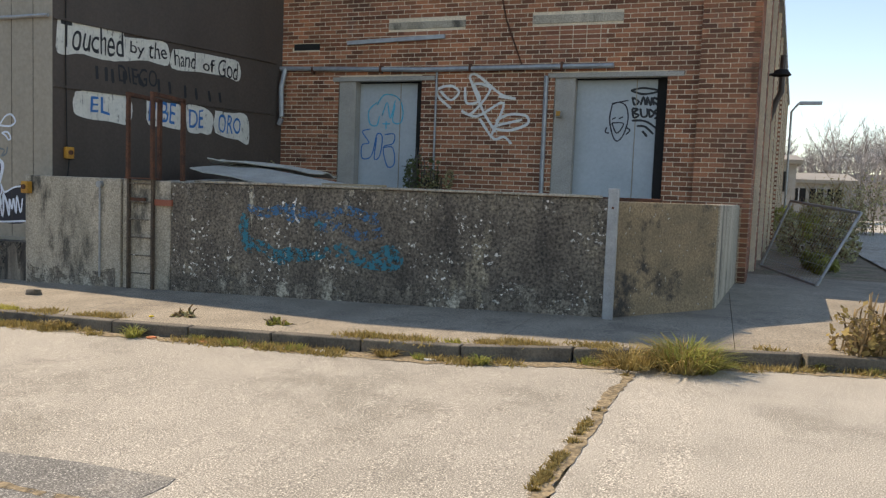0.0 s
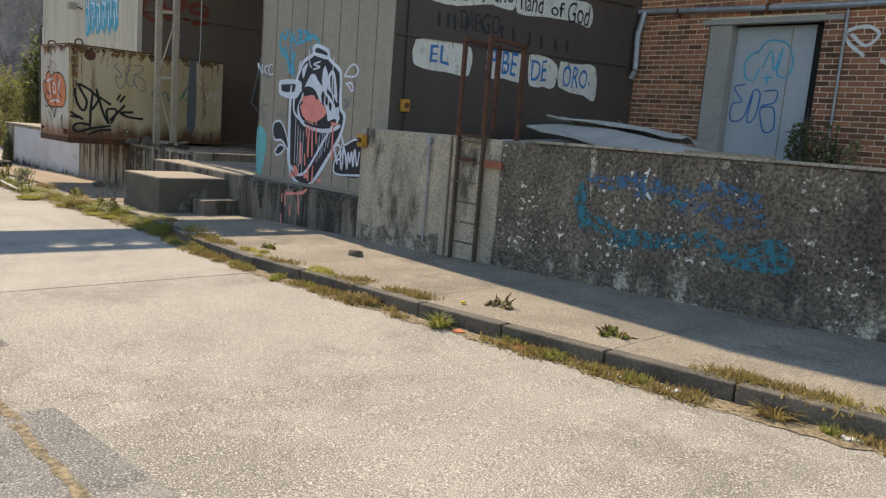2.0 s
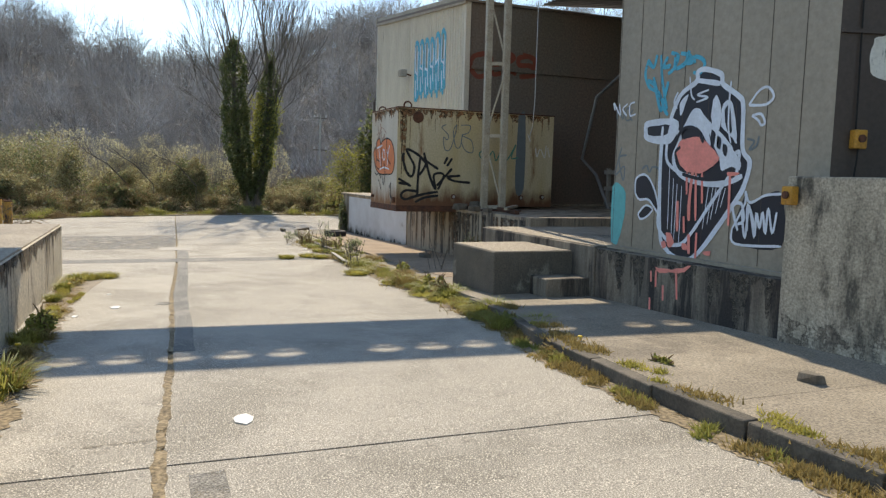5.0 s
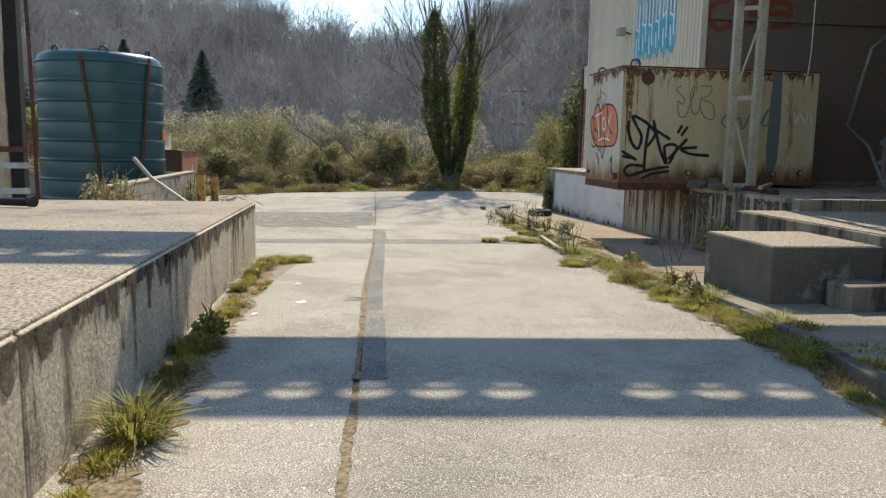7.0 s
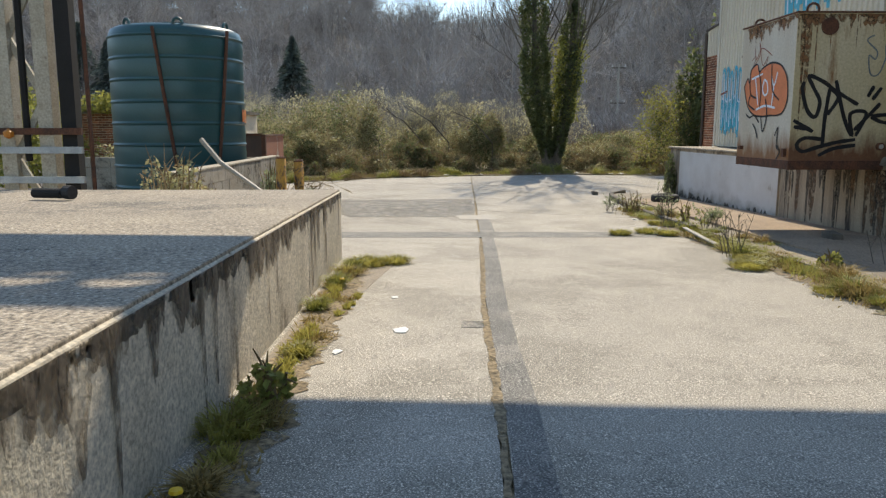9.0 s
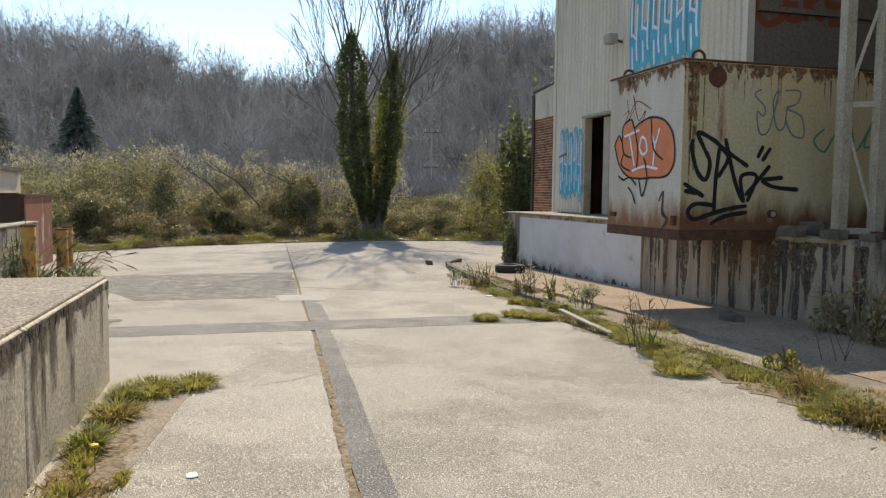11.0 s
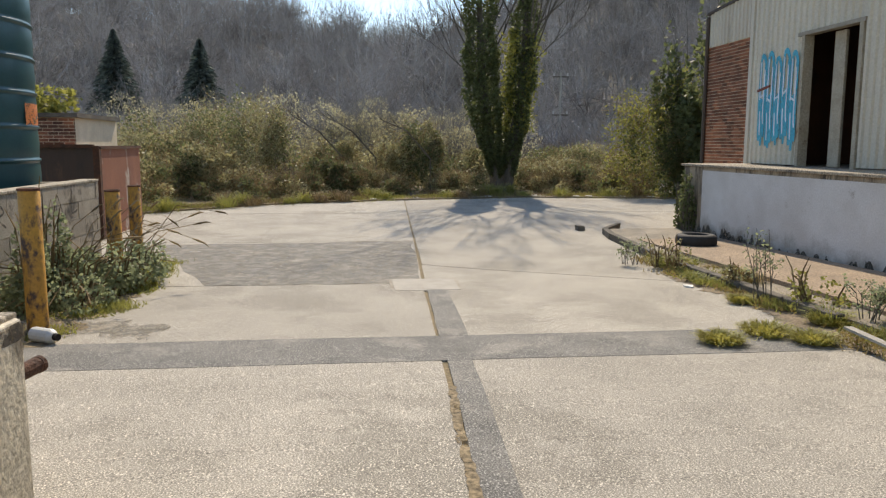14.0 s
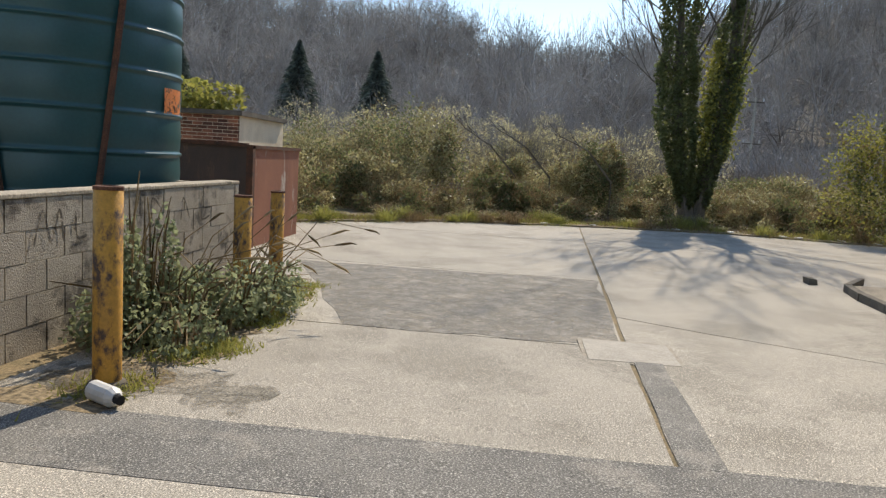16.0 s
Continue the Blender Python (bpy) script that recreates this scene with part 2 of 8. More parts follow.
P_ORANGE = paint("orange_paint", (0.75, 0.23, 0.09))
P_GREY = paint("grey_paint", (0.16, 0.19, 0.20))
P_GREEN = paint("faded_green_paint", (0.10, 0.26, 0.20))
P_RED = paint("faint_red_paint", (0.26, 0.07, 0.04))


# ---- mesh helpers ----
class Geo:
    """Vertices and faces gathered for one mesh."""

    def __init__(self):
        self.v, self.f = [], []

    def poly(self, pts):
        i = len(self.v)
        self.v += [tuple(p) for p in pts]
        self.f.append(tuple(range(i, i + len(pts))))
        return self

    def box(self, x0, x1, y0, y1, z0, z1):
        return self.prism([(x0, y0), (x1, y0), (x1, y1), (x0, y1)], z0, z1)

    def prism(self, ring, z0, z1):
        """An upright prism over a ring that runs anticlockwise; z0 and z1 may be functions of x and y."""
        i, k = len(self.v), len(ring)
        for z in (z0, z1):
            self.v += [(x, y, z(x, y) if callable(z) else z) for x, y in ring]
        self.f.append(tuple(range(i + k - 1, i - 1, -1)))
        self.f.append(tuple(range(i + k, i + 2 * k)))
        self.f += [(i + j, i + (j + 1) % k, i + k + (j + 1) % k, i + k + j) for j in range(k)]
        return self

    def tube(self, pts, radius, sides=8, cap=True):
        """A round bar through pts; radius a number or one per point."""
        pts = [Vector(p) for p in pts]
        rad = radius if isinstance(radius, (list, tuple)) else [radius] * len(pts)
        start = len(self.v)
        side = None
        for j, p in enumerate(pts):
            d = (pts[min(j + 1, len(pts) - 1)] - pts[max(j - 1, 0)]).normalized()
            if side is None:
                side = d.orthogonal().normalized()
            side = (side - d * side.dot(d)).normalized()
            up = d.cross(side)
            for q in range(sides):
                a = 2 * math.pi * q / sides
                self.v.append(tuple(p + (side * math.cos(a) + up * math.sin(a)) * rad[j]))
        for j in range(len(pts) - 1):
            for q in range(sides):
                a, b = start + j * sides + q, start + j * sides + (q + 1) % sides
                self.f.append((a, b, b + sides, a + sides))
        if cap:
            self.f.append(tuple(start + q for q in range(sides - 1, -1, -1)))
            e = start + (len(pts) - 1) * sides
            self.f.append(tuple(e + q for q in range(sides)))
        return self

    def beam(self, a, b, w, h, up=(0, 0, 1)):
        """A rectangular bar from a to b, w wide and h high."""
        a, b = Vector(a), Vector(b)
        d = (b - a).normalized()
        s = d.cross(Vector(up))
        s = (s if s.length > 1e-4 else d.orthogonal()).normalized()
        u = s.cross(d)
        i = len(self.v)
        for p in (a, b):
            for p2, q in ((-1, -1), (1, -1), (1, 1), (-1, 1)):
                self.v.append(tuple(p + s * p2 * w / 2 + u * q * h / 2))
        self.f += [(i, i + 1, i + 2, i + 3), (i + 7, i + 6, i + 5, i + 4)]
        self.f += [(i + j, i + 4 + j, i + 4 + (j + 1) % 4, i + (j + 1) % 4) for j in range(4)]
        return self

    def lathe(self, profile, c, sides=40):
        """Turns a profile of (radius, z) about the upright axis through c."""
        i = len(self.v)
        for r, z in profile:
            for q in range(sides):
                a = 2 * math.pi * q / sides
                self.v.append((c[0] + r * math.cos(a), c[1] + r * math.sin(a), c[2] + z))
        for j in range(len(profile) - 1):
            for q in range(sides):
                a, b = i + j * sides + q, i + j * sides + (q + 1) % sides
                self.f.append((a, b, b + sides, a + sides))
        return self


def part(name, geo, material, parent=None, label="", bevel=0.0, smooth=False):
    """One mesh object out of gathered geometry, under parent if given."""
    me = bpy.data.meshes.new(name)
    me.from_pydata(geo.v, [], geo.f)
    me.materials.append(material)
    if bevel:
        bm = bmesh.new()
        bm.from_mesh(me)
        bmesh.ops.remove_doubles(bm, verts=bm.verts, dist=1e-5)
        bmesh.ops.recalc_face_normals(bm, faces=bm.faces)
        bmesh.ops.bevel(bm, geom=list(bm.edges), offset=bevel, segments=2, affect="EDGES", profile=0.5, clamp_overlap=True)
        bm.to_mesh(me)
        bm.free()
    if smooth:
        me.polygons.foreach_set("use_smooth", [True] * len(me.polygons))
    ob = new(name, me)
    if parent:
        ob.parent = parent
    if label:
        ob["label"] = label
    return ob


def thing(name, label, category, group="", at=(0, 0, 0)):
    ob = new(name)
    ob.location = at
    ob.empty_display_size = 0.1
    return tagged(ob, label, category, group)


def tri_cloud(name, material, pts, dirs, length, width, parent=None, label=""):
    """Many thin triangles as one mesh: blades, twigs and leaves; arrays of places and directions."""
    pts, dirs = np.asarray(pts, float), np.asarray(dirs, float)
    dirs /= np.linalg.norm(dirs, axis=1)[:, None] + 1e-9
    k = len(pts)
    length, width = np.broadcast_to(length, k)[:, None], np.broadcast_to(width, k)[:, None]
    side = np.cross(dirs, np.random.normal(size=(k, 3)))
    side /= np.linalg.norm(side, axis=1)[:, None] + 1e-9
    v = np.empty((k, 3, 3))
    v[:, 0], v[:, 1], v[:, 2] = pts - side * width / 2, pts + side * width / 2, pts + dirs * length
    return raw_mesh(name, material, v.reshape(-1, 3), 3, parent, label)


def leaf_cloud(name, material, pts, size, parent=None, label="", upward=0.0):
    """Many small four-cornered leaves in every direction as one mesh."""
    pts = np.asarray(pts, float)
    k = len(pts)
    a = np.random.normal(size=(k, 3))
    b = np.random.normal(size=(k, 3))
    a[:, 2] *= 1 - upward
    a /= np.linalg.norm(a, axis=1)[:, None]
    b -= a * (a * b).sum(1)[:, None]
    b /= np.linalg.norm(b, axis=1)[:, None]
    s = np.broadcast_to(size, k)[:, None] * np.random.uniform(0.6, 1.4, (k, 1))
    v = np.empty((k, 4, 3))
    v[:, 0], v[:, 1], v[:, 2], v[:, 3] = pts - a * s * 0.5, pts + b * s * 0.32, pts + a * s * 0.5, pts - b * s * 0.32
    return raw_mesh(name, material, v.reshape(-1, 3), 4, parent, label)


def raw_mesh(name, material, verts, corners, parent=None, label=""):
    me = bpy.data.meshes.new(name)
    k = len(verts) // corners
    me.vertices.add(len(verts))
    me.vertices.foreach_set("co", np.ascontiguousarray(verts, dtype=np.float32).ravel())
    me.loops.add(len(verts))
    me.loops.foreach_set("vertex_index", np.arange(len(verts), dtype=np.int32))
    me.polygons.add(k)
    me.polygons.foreach_set("loop_start", np.arange(0, len(verts), corners, dtype=np.int32))
    me.update(calc_edges=True)
    me.materials.append(material)
    ob = new(name, me)
    if parent:
        ob.parent = parent
    if label:
        ob["label"] = label
    return ob


def grade(x, y=0):
    """The height of the road: it falls gently towards the turning place."""
    return -0.03 * min(max(-x, 0.0), 25.0)


rng = np.random.default_rng(7)

# ---- ground, road and pavement ----
def line_y(knots):
    xs, ys = zip(*sorted(knots))
    return lambda x: float(np.interp(x, xs, ys))


kerb_y = line_y([(3, 7.6), (0.74, 6.85), (-1.9, 5.99), (-3.0, 5.92), (-5.5, 5.86), (-8.2, 5.90), (-10.2, 6.10), (-12, 6.5), (-18.6, 6.73), (-20.5, 6.87), (-25.2, 7.1), (-28.8, 7.35), (-30, 8.1), (-31, 12), (-46, 12)])
joint_y = line_y([(8, 2.3), (-0.7, 2.45), (-5.05, 2.60), (-6.1, 2.63), (-8.06, 2.68), (-10.3, 2.83), (-12.2, 2.93), (-14.9, 3.04), (-17.0, 3.18), (-19.3, 3.32), (-22.7, 3.47), (-26, 3.64), (-40, 4.26)])
left_y = line_y([(10, -9), (-5.7, -9), (-6.1, 1.42), (-17.9, 1.42), (-18.1, -0.6), (-26.5, -0.6), (-27.5, -3.5), (-33, -3.5), (-34.5, -3.2), (-46, -3.2)])


def end_x(y):
    """Where the concrete ends before the brambles."""
    return float(np.interp(y, [-4, -2.7, 0.5, 4.2, 8.4, 13], [-33.0, -34.0, -37.0, -38.3, -39.2, -38.2]))


def hill(x, y):
    """The ground round about: flat in the valley, a wooded slope beyond."""
    dx, dy = x + 20, y - 4
    r = math.hypot(dx, dy)
    az = math.degrees(math.atan2(-dx, dy))
    top = float(np.interp(az, [-180, -60, -25, 0, 30, 55, 72, 77, 81, 86, 91, 97, 112, 130, 180], [8, 8, 10, 9, 20, 40, 40, 36, 28, 24, 25, 32, 33, 30, 12]))
    s = min(max((r - 62) / 150, 0), 1)
    s = s * s * (3 - 2 * s)
    return top * s + 1.2 * s * noise.noise((x * 0.02, y * 0.02, 3))


rings = [0, 4, 8, 12, 16, 20, 24, 28, 33, 40, 50, 60, 70, 80, 92, 105, 120, 135, 150, 165, 180, 195, 215, 260, 400, 900, 2500]
geo = Geo()
spokes = 96
for r in rings:
    for q in range(spokes):
        a = 2 * math.pi * q / spokes
        x, y = -20 + r * math.cos(a), 4 + r * math.sin(a)
        z = (grade(x) if x < 30 else 0) - 0.09 + hill(x, y)
        geo.v.append((x, y, z))
for j in range(len(rings) - 1):
    for q in range(spokes):
        a, b = j * spokes + q, j * spokes + (q + 1) % spokes
        geo.f.append((a, a + spokes, b + spokes, b))
tagged(part("ground", geo, EARTH, smooth=True), "brown and green earth of a valley rising to hills", "ground", kind="structure")

road = tagged(new("road"), "pale worn concrete road with joints and tar patches", "road", kind="structure")
geo = Geo()
xs = [8 - 0.5 * i for i in range(103)]
for a, b in zip(xs, xs[1:]):
    geo.poly([(b, left_y(b) - 0.5, grade(b) - 0.012), (a, left_y(a) - 0.5, grade(a) - 0.012), (a, kerb_y(a) + 0.05, grade(a) - 0.012), (b, kerb_y(b) + 0.05, grade(b) - 0.012)])
part("joint_bed", geo, mat("joint_dirt", (0.27, 0.20, 0.11), (0.17, 0.135, 0.07), 6.0, 0.95, 0.8, fine=50, fine_amount=0.5), road, "dirt and moss filling the joints")


def slab(x0, x1, lo, hi, material, lift=0.0, name="slab", wobble=0.0, tilt=0.0, tilt_end=None):
    """A bay of the road between two cross joints and two edges, given as functions of x; tilt skews its ends."""
    g = Geo()
    n = max(1, int((x1 - x0) / 0.6))
    steps = 8
    grid = []
    for i in range(n + 1):
        row = []
        for j in range(steps + 1):
            x = x0 + (x1 - x0) * i / n
            y = lo(x) + (hi(x) - lo(x)) * j / steps
            x += (tilt + ((tilt if tilt_end is None else tilt_end) - tilt) * i / n) * (y - 3)
            if wobble and (i in (0, n) or j in (0, steps)):
                x += wobble * noise.noise((x * 6, y * 6, 1))
                y += wobble * noise.noise((x * 6, y * 6, 5))
            row.append(len(g.v))
            g.v.append((x, y, grade(x) + lift))
        grid.append(row)
    for i in range(n):
        for j in range(steps):
            g.f.append((grid[i][j], grid[i + 1][j], grid[i + 1][j + 1], grid[i][j + 1]))
    rim = [r[0] for r in grid] + grid[-1][1:] + [r[-1] for r in grid[::-1]][1:] + grid[0][::-1][1:-1]
    low = len(g.v)
    g.v += [(g.v[i][0], g.v[i][1], g.v[i][2] - 0.025) for i in rim]
    for k in range(len(rim)):
        k2 = (k + 1) % len(rim)
        g.f.append((rim[k2], rim[k], low + k, low + k2))
    return part(name, g, material, road)


edge = 0.012
WORN = mat("worn_tar", (0.24, 0.222, 0.19), (0.185, 0.175, 0.15), 2.5, 0.85, 0.8, fine=75, fine_amount=0.85, third=(0.32, 0.29, 0.24), third_at=0.58, third_scale=1.6, speck=(0.40, 0.37, 0.31), speck_scale=90, speck_at=0.62)
worn(WORN, 0.72, 4.0, 0.3)
cross = [8, -0.66, -8.06, -20.22]
for a, b in zip(cross, cross[1:]):
    slab(b + edge, a - edge, lambda x: left_y(x) - 0.3, lambda x: joint_y(x) - 0.02, ROAD, tilt=0.02, wobble=0.012)
    slab(b + edge, a - edge, lambda x: joint_y(x) + 0.02, lambda x: kerb_y(x) - 0.03, ROAD, tilt=0.02, wobble=0.012)
for x0, x1 in ((-23.85, -20.87), (-28.2, -23.88), (-33.9, -28.23), (-43.0, -33.93)):
    slab(x0, x1, left_y, lambda x: joint_y(x) - 0.015, ROAD, wobble=0.012, tilt=0.03)
for x0, x1, t0, t1 in ((-25.9, -20.87, 0.62, 0.03), (-33.9, -25.93, 0.03, 0.62), (-43.0, -33.93, 0.03, 0.03)):
    slab(x0, x1, lambda x: joint_y(x) + 0.015, lambda x: kerb_y(x) - 0.03 if x > -31 else 13.2, ROAD, wobble=0.012, tilt=t0, tilt_end=t1)
slab(-20.93, -20.12, left_y, lambda x: kerb_y(x) - 0.05, PATCH, 0.003, "tar_strip", 0.03, 0.01)
slab(-7.9, -6.3, lambda x: joint_y(x) + 0.14, lambda x: joint_y(x) + 0.32, WORN, 0.004, "tar_strip", 0.02)
slab(-20.18, -11.0, lambda x: joint_y(x) + 0.02, lambda x: joint_y(x) + 0.20, PATCH, 0.004, "tar_strip", 0.02)
slab(-23.5, -20.91, lambda x: joint_y(x) + 0.02, lambda x: joint_y(x) + 0.26, PATCH, 0.004, "tar_strip", 0.02)
slab(-28.1, -23.92, lambda x: 0.9 + 0.4 * (x + 24), lambda x: joint_y(x) - 0.04, WORN, 0.003, "tar_patch", 0.12)
slab(-14.2, -14.0, lambda x: joint_y(x) - 0.2, lambda x: joint_y(x) + 0.02, WORN, 0.004, "tar_patch", 0.02)
slab(-5.0, -2.35, lambda x: 1.9, lambda x: 2.84 + 0.05 * (x + 4), PATCH, 0.003, "tar_patch", 0.05)

cover = thing("manhole_cover", "pale rectangular metal manhole cover set in the road", "manhole cover", at=(-23.68, 3.53, grade(-23.68)))
g = Geo().box(-0.41, 0.41, -0.42, 0.42, -0.02, 0.008)
part("frame", g, BLOCK, cover)
part("lid", Geo().box(-0.37, 0.37, -0.38, 0.38, 0.008, 0.014), mat("cover_concrete", (0.42, 0.385, 0.325), (0.34, 0.31, 0.26), 5, 0.8, 0.8), cover)

pavement = tagged(new("pavement"), "grey stained concrete pavement with grass in the joints", "pavement", kind="structure")
breaks = [3, 0.2, -1.8, -3.8, -5.8, -7.8, -9.8, -11.8, -13.6, -15.6, -17.6, -19.6, -21.6, -23.6, -25.6, -27.6, -29.2]
for a, b in zip(breaks, breaks[1:]):
    g = Geo()
    xs = [a - 0.003 - (a - b - 0.006) * i / 4 for i in range(5)]
    back = 9.3 if b < -17 else (8.65 if b < -1.9 else 14.5)
    ring = [(x, kerb_y(x) + 0.125) for x in xs[::-1]] + [(x, back) for x in xs]
    g.prism(ring, lambda x, y: grade(x) - 0.05, lambda x, y: grade(x) + 0.105 - (0.03 if x < -14 else 0))
    part("paving_bay", g, PAVE, pavement)
kerb = tagged(new("kerb"), "worn grey concrete kerb stones beside the road", "kerb", kind="structure")
x = 0.72
while x > -29:
    w = 0.9
    if not -20.5 < x < -12.2:
        tip = (rng.uniform(-0.008, 0.008), rng.uniform(-0.012, 0.012))
        g = Geo().prism([(x - w + 0.008, kerb_y(x - w) + tip[0]), (x - 0.008, kerb_y(x) + tip[0]), (x - 0.008, kerb_y(x) + 0.12 + tip[0]), (x - w + 0.008, kerb_y(x - w) + 0.12 + tip[0])],
                        lambda x, y: grade(x) - 0.06, lambda x, y: grade(x) + 0.115 + tip[1] * 0.4)
        part("kerb_stone", g, KERB, kerb, bevel=0.012)
    x -= w
for p, q in (((0.74, 6.85), (1.35, 7.02)), ((1.36, 7.03), (1.75, 7.6)), ((1.76, 7.62), (1.95, 8.5))):
    part("kerb_stone", Geo().beam((*p, 0.03), (*q, 0.03), 0.13, 0.19), KERB, kerb, bevel=0.012)

# ---- loading dock with the parapet wall ----
dock = tagged(new("dock_wall"), "tall dark stained concrete loading dock wall with lichen spots", "wall", kind="structure")


def wall_run(name, p, q, z0, z1, thick, material, parent, label="", bevel=0.015):
    """An upright wall face from p to q seen from its right-hand side, thickened to the left."""
    d = (Vector((*q, 0)) - Vector((*p, 0))).normalized()
    nrm = Vector((-d.y, d.x, 0)) * thick
    ring = [p, q, (q[0] + nrm.x, q[1] + nrm.y), (p[0] + nrm.x, p[1] + nrm.y)]
    return part(name, Geo().prism(ring, z0, z1), material, parent, label, bevel)


wall_run("dark_bay", (-6.78, 8.15), (-1.1, 8.15), -0.3, 1.34, 0.3, OLDWALL, dock)
wall_run("pale_bay", (-9.34, 8.15), (-7.62, 8.15), -0.35, 1.36, 0.3, PALEWALL, dock, "paler grey concrete wall bay")
wall_run("ladder_bay", (-7.6, 8.17), (-6.8, 8.17), -0.3, 1.35, 0.3, PALEWALL, dock)
wall_run("chamfer_bay", (-1.0, 8.17), (0.0, 9.35), -0.1, 1.32, 0.3, mat("brown_concrete", (0.33, 0.235, 0.135), (0.20, 0.15, 0.09), 2.0, 0.9, 0.7, fine=45, fine_amount=0.35, third=(0.06, 0.05, 0.04), third_at=0.56, third_scale=1.5, speck=(0.42, 0.38, 0.31), speck_scale=16, speck_at=0.68), dock)
wall_run("side_bay", (0.02, 9.4), (0.3, 12.65), -0.1, 1.32, 0.3, PALEWALL, dock)
part("dock_floor", Geo().prism([(-9.1, 8.46), (-1.2, 8.46), (-0.3, 9.5), (0.0, 12.9), (-8.0, 12.9)], 0.9, 1.27), DOCKTOP, dock, "dirty concrete dock floor")
part("coping", Geo().box(-6.4, -1.2, 8.12, 8.40, 1.345, 1.375), PALEWALL, dock, "thin pale coping on the dock wall", 0.01)
FOOTING = mat("weathered_footing", (0.24, 0.20, 0.15), (0.11, 0.092, 0.07), 4.0, 0.92, 0.7, fine=34, fine_amount=0.6, third=(0.44, 0.39, 0.30), third_at=0.56, third_scale=3.0, squash=(1, 1, 0.5))
worn(FOOTING, 0.55, 6.0, 0.1)
for x0, x1 in ((-9.3, -7.7), (-6.7, -1.15)):
    g = Geo()
    k = 40
    for i in range(k):
        xa, xb = x0 + (x1 - x0) * i / k, x0 + (x1 - x0) * (i + 1) / k
        za, zb = (grade(xx) + 0.36 + 0.2 * noise.noise((xx * 1.3, 0, 4)) + 0.1 * noise.noise((xx * 9, 0, 4)) for xx in (xa, xb))
        g.poly([(xa, 8.143, grade(xa) + 0.1), (xb, 8.143, grade(xb) + 0.1), (xb, 8.143, zb), (xa, 8.143, za)])
    part("pale_footing", g, FOOTING, dock, "pale weathered foot of the wall")

# ---- brick building ----
building = tagged(new("wall_brick"), "red-brown brick industrial building with blocked windows", "building", kind="structure")
BW, BH, BL, GAP = 0.2140, 0.0635, 0.1025, 0.0130
FRONT = 12.7


holes = [(-6.78, -5.12, 1.2, 3.36), (-2.72, -0.9, 1.2, 3.37), (-5.8, -4.34, 4.22, 4.34), (-3.15, -1.64, 4.22, 4.36), (-5.5, -4.6, 3.95, 4.22), (-2.9, -1.9, 3.8, 4.22), (-7.75, -7.2, 3.9, 4.02)]


def lay_bricks(x0, x1, z0, z1, skip, near):
    """Stretcher bond seen from the front: the bricks near the doors as pieces, the others gathered."""
    rest, pieces = [], []
    course = 0
    z = z0
    while z < z1:
        x = x0 - (0.5 * (BW + GAP) if course % 2 else 0)
        while x < x1:
            spans = [(max(x, x0), min(x + BW, x1))]
            for h0, h1, h2, h3 in skip:
                if z + BH > h2 and z < h3:
                    spans = [c for a, b in spans for c in ((a, min(b, h0)), (max(a, h1), b))]
            for a, b in spans:
                if b - a > 0.03:
                    (pieces if near(a, z) and b - a > 0.2 else rest).append((a, b, z))
            x += BW + GAP
        z += BH + GAP
        course += 1
    return rest, pieces


loose, near_bricks = lay_bricks(-8.0, -0.425, 1.28, 6.4, holes, lambda x, z: -5.0 < x < -2.9 and z < 3.1)
g = Geo()
pier_bricks, _ = lay_bricks(-0.42, 0.33, 1.28, 6.4, [], lambda x, z: False)
for a, b, z in loose + pier_bricks:
    proud = 0.004 * rng.random() + (0.10 if a > -0.422 else 0)
    g.box(a, b, FRONT - proud, FRONT + 0.06, z, z + BH)
tagged(part("brickwork", g, BRICK, building, "weathered red-brown bricks"), kind="stuff")
# the mortar backing stands around the openings
g = Geo()
cuts_x = sorted({-8.0, 0.3, *[h[0] for h in holes[:2]], *[h[1] for h in holes[:2]]})
for a, b in zip(cuts_x, cuts_x[1:]):
    low = 3.36 if any(h[0] <= a and h[1] >= b for h in holes[:2]) else 1.2
    g.box(a, b, FRONT + 0.004, FRONT + 0.32, low, 6.4)
part("mortar_backing", g, MORTAR, building)
part("pilaster_core", Geo().box(-0.42, 0.33, FRONT - 0.094, FRONT + 0.004, 1.25, 6.4), MORTAR, building)
# skewed side wall with piers
SIDE = Vector((0.085, 1.0, 0)).normalized()
side_origin = Vector((0.33, FRONT - 0.1, 0))
side = Geo()
mort = Geo()


def side_box(geo, s0, s1, out0, out1, z0, z1):
    nrm = Vector((SIDE.y, -SIDE.x, 0))
    ring = [side_origin + SIDE * s + nrm * o for s, o in ((s0, out0), (s0, out1), (s1, out1), (s1, out0))]
    geo.prism([(p.x, p.y) for p in ring], z0, z1)


for j in range(84):
    z = -0.1 + j * (BH + GAP)
    s = 0.0
    if j % 2:
        side_box(side, 0.0, 0.10, -0.1, 0.104, z, z + BH)
        s = 0.113
    while s < 30:
        pier = s % 3.2 < 0.62
        side_box(side, s, min(s + BW, 30), -0.1, (0.10 if pier else 0.0) + 0.004, z, z + BH)
        s += BW + GAP if s < 9 else 2 * (BW + GAP)
tagged(part("side_brickwork", side, BRICK, building, "brick side wall with shallow piers"), kind="stuff")
side_box(mort, 0.0, 30, -0.3, -0.006, -0.2, 6.4)
for i in range(10):
    side_box(mort, 3.2 * i + 0.02, 3.2 * i + 0.62, -0.02, 0.094, -0.2, 6.4)
part("side_mortar", mort, MORTAR, building)
g = Geo()
side_box(g, -0.1, 30, -0.25, 0.16, 6.4, 6.6)
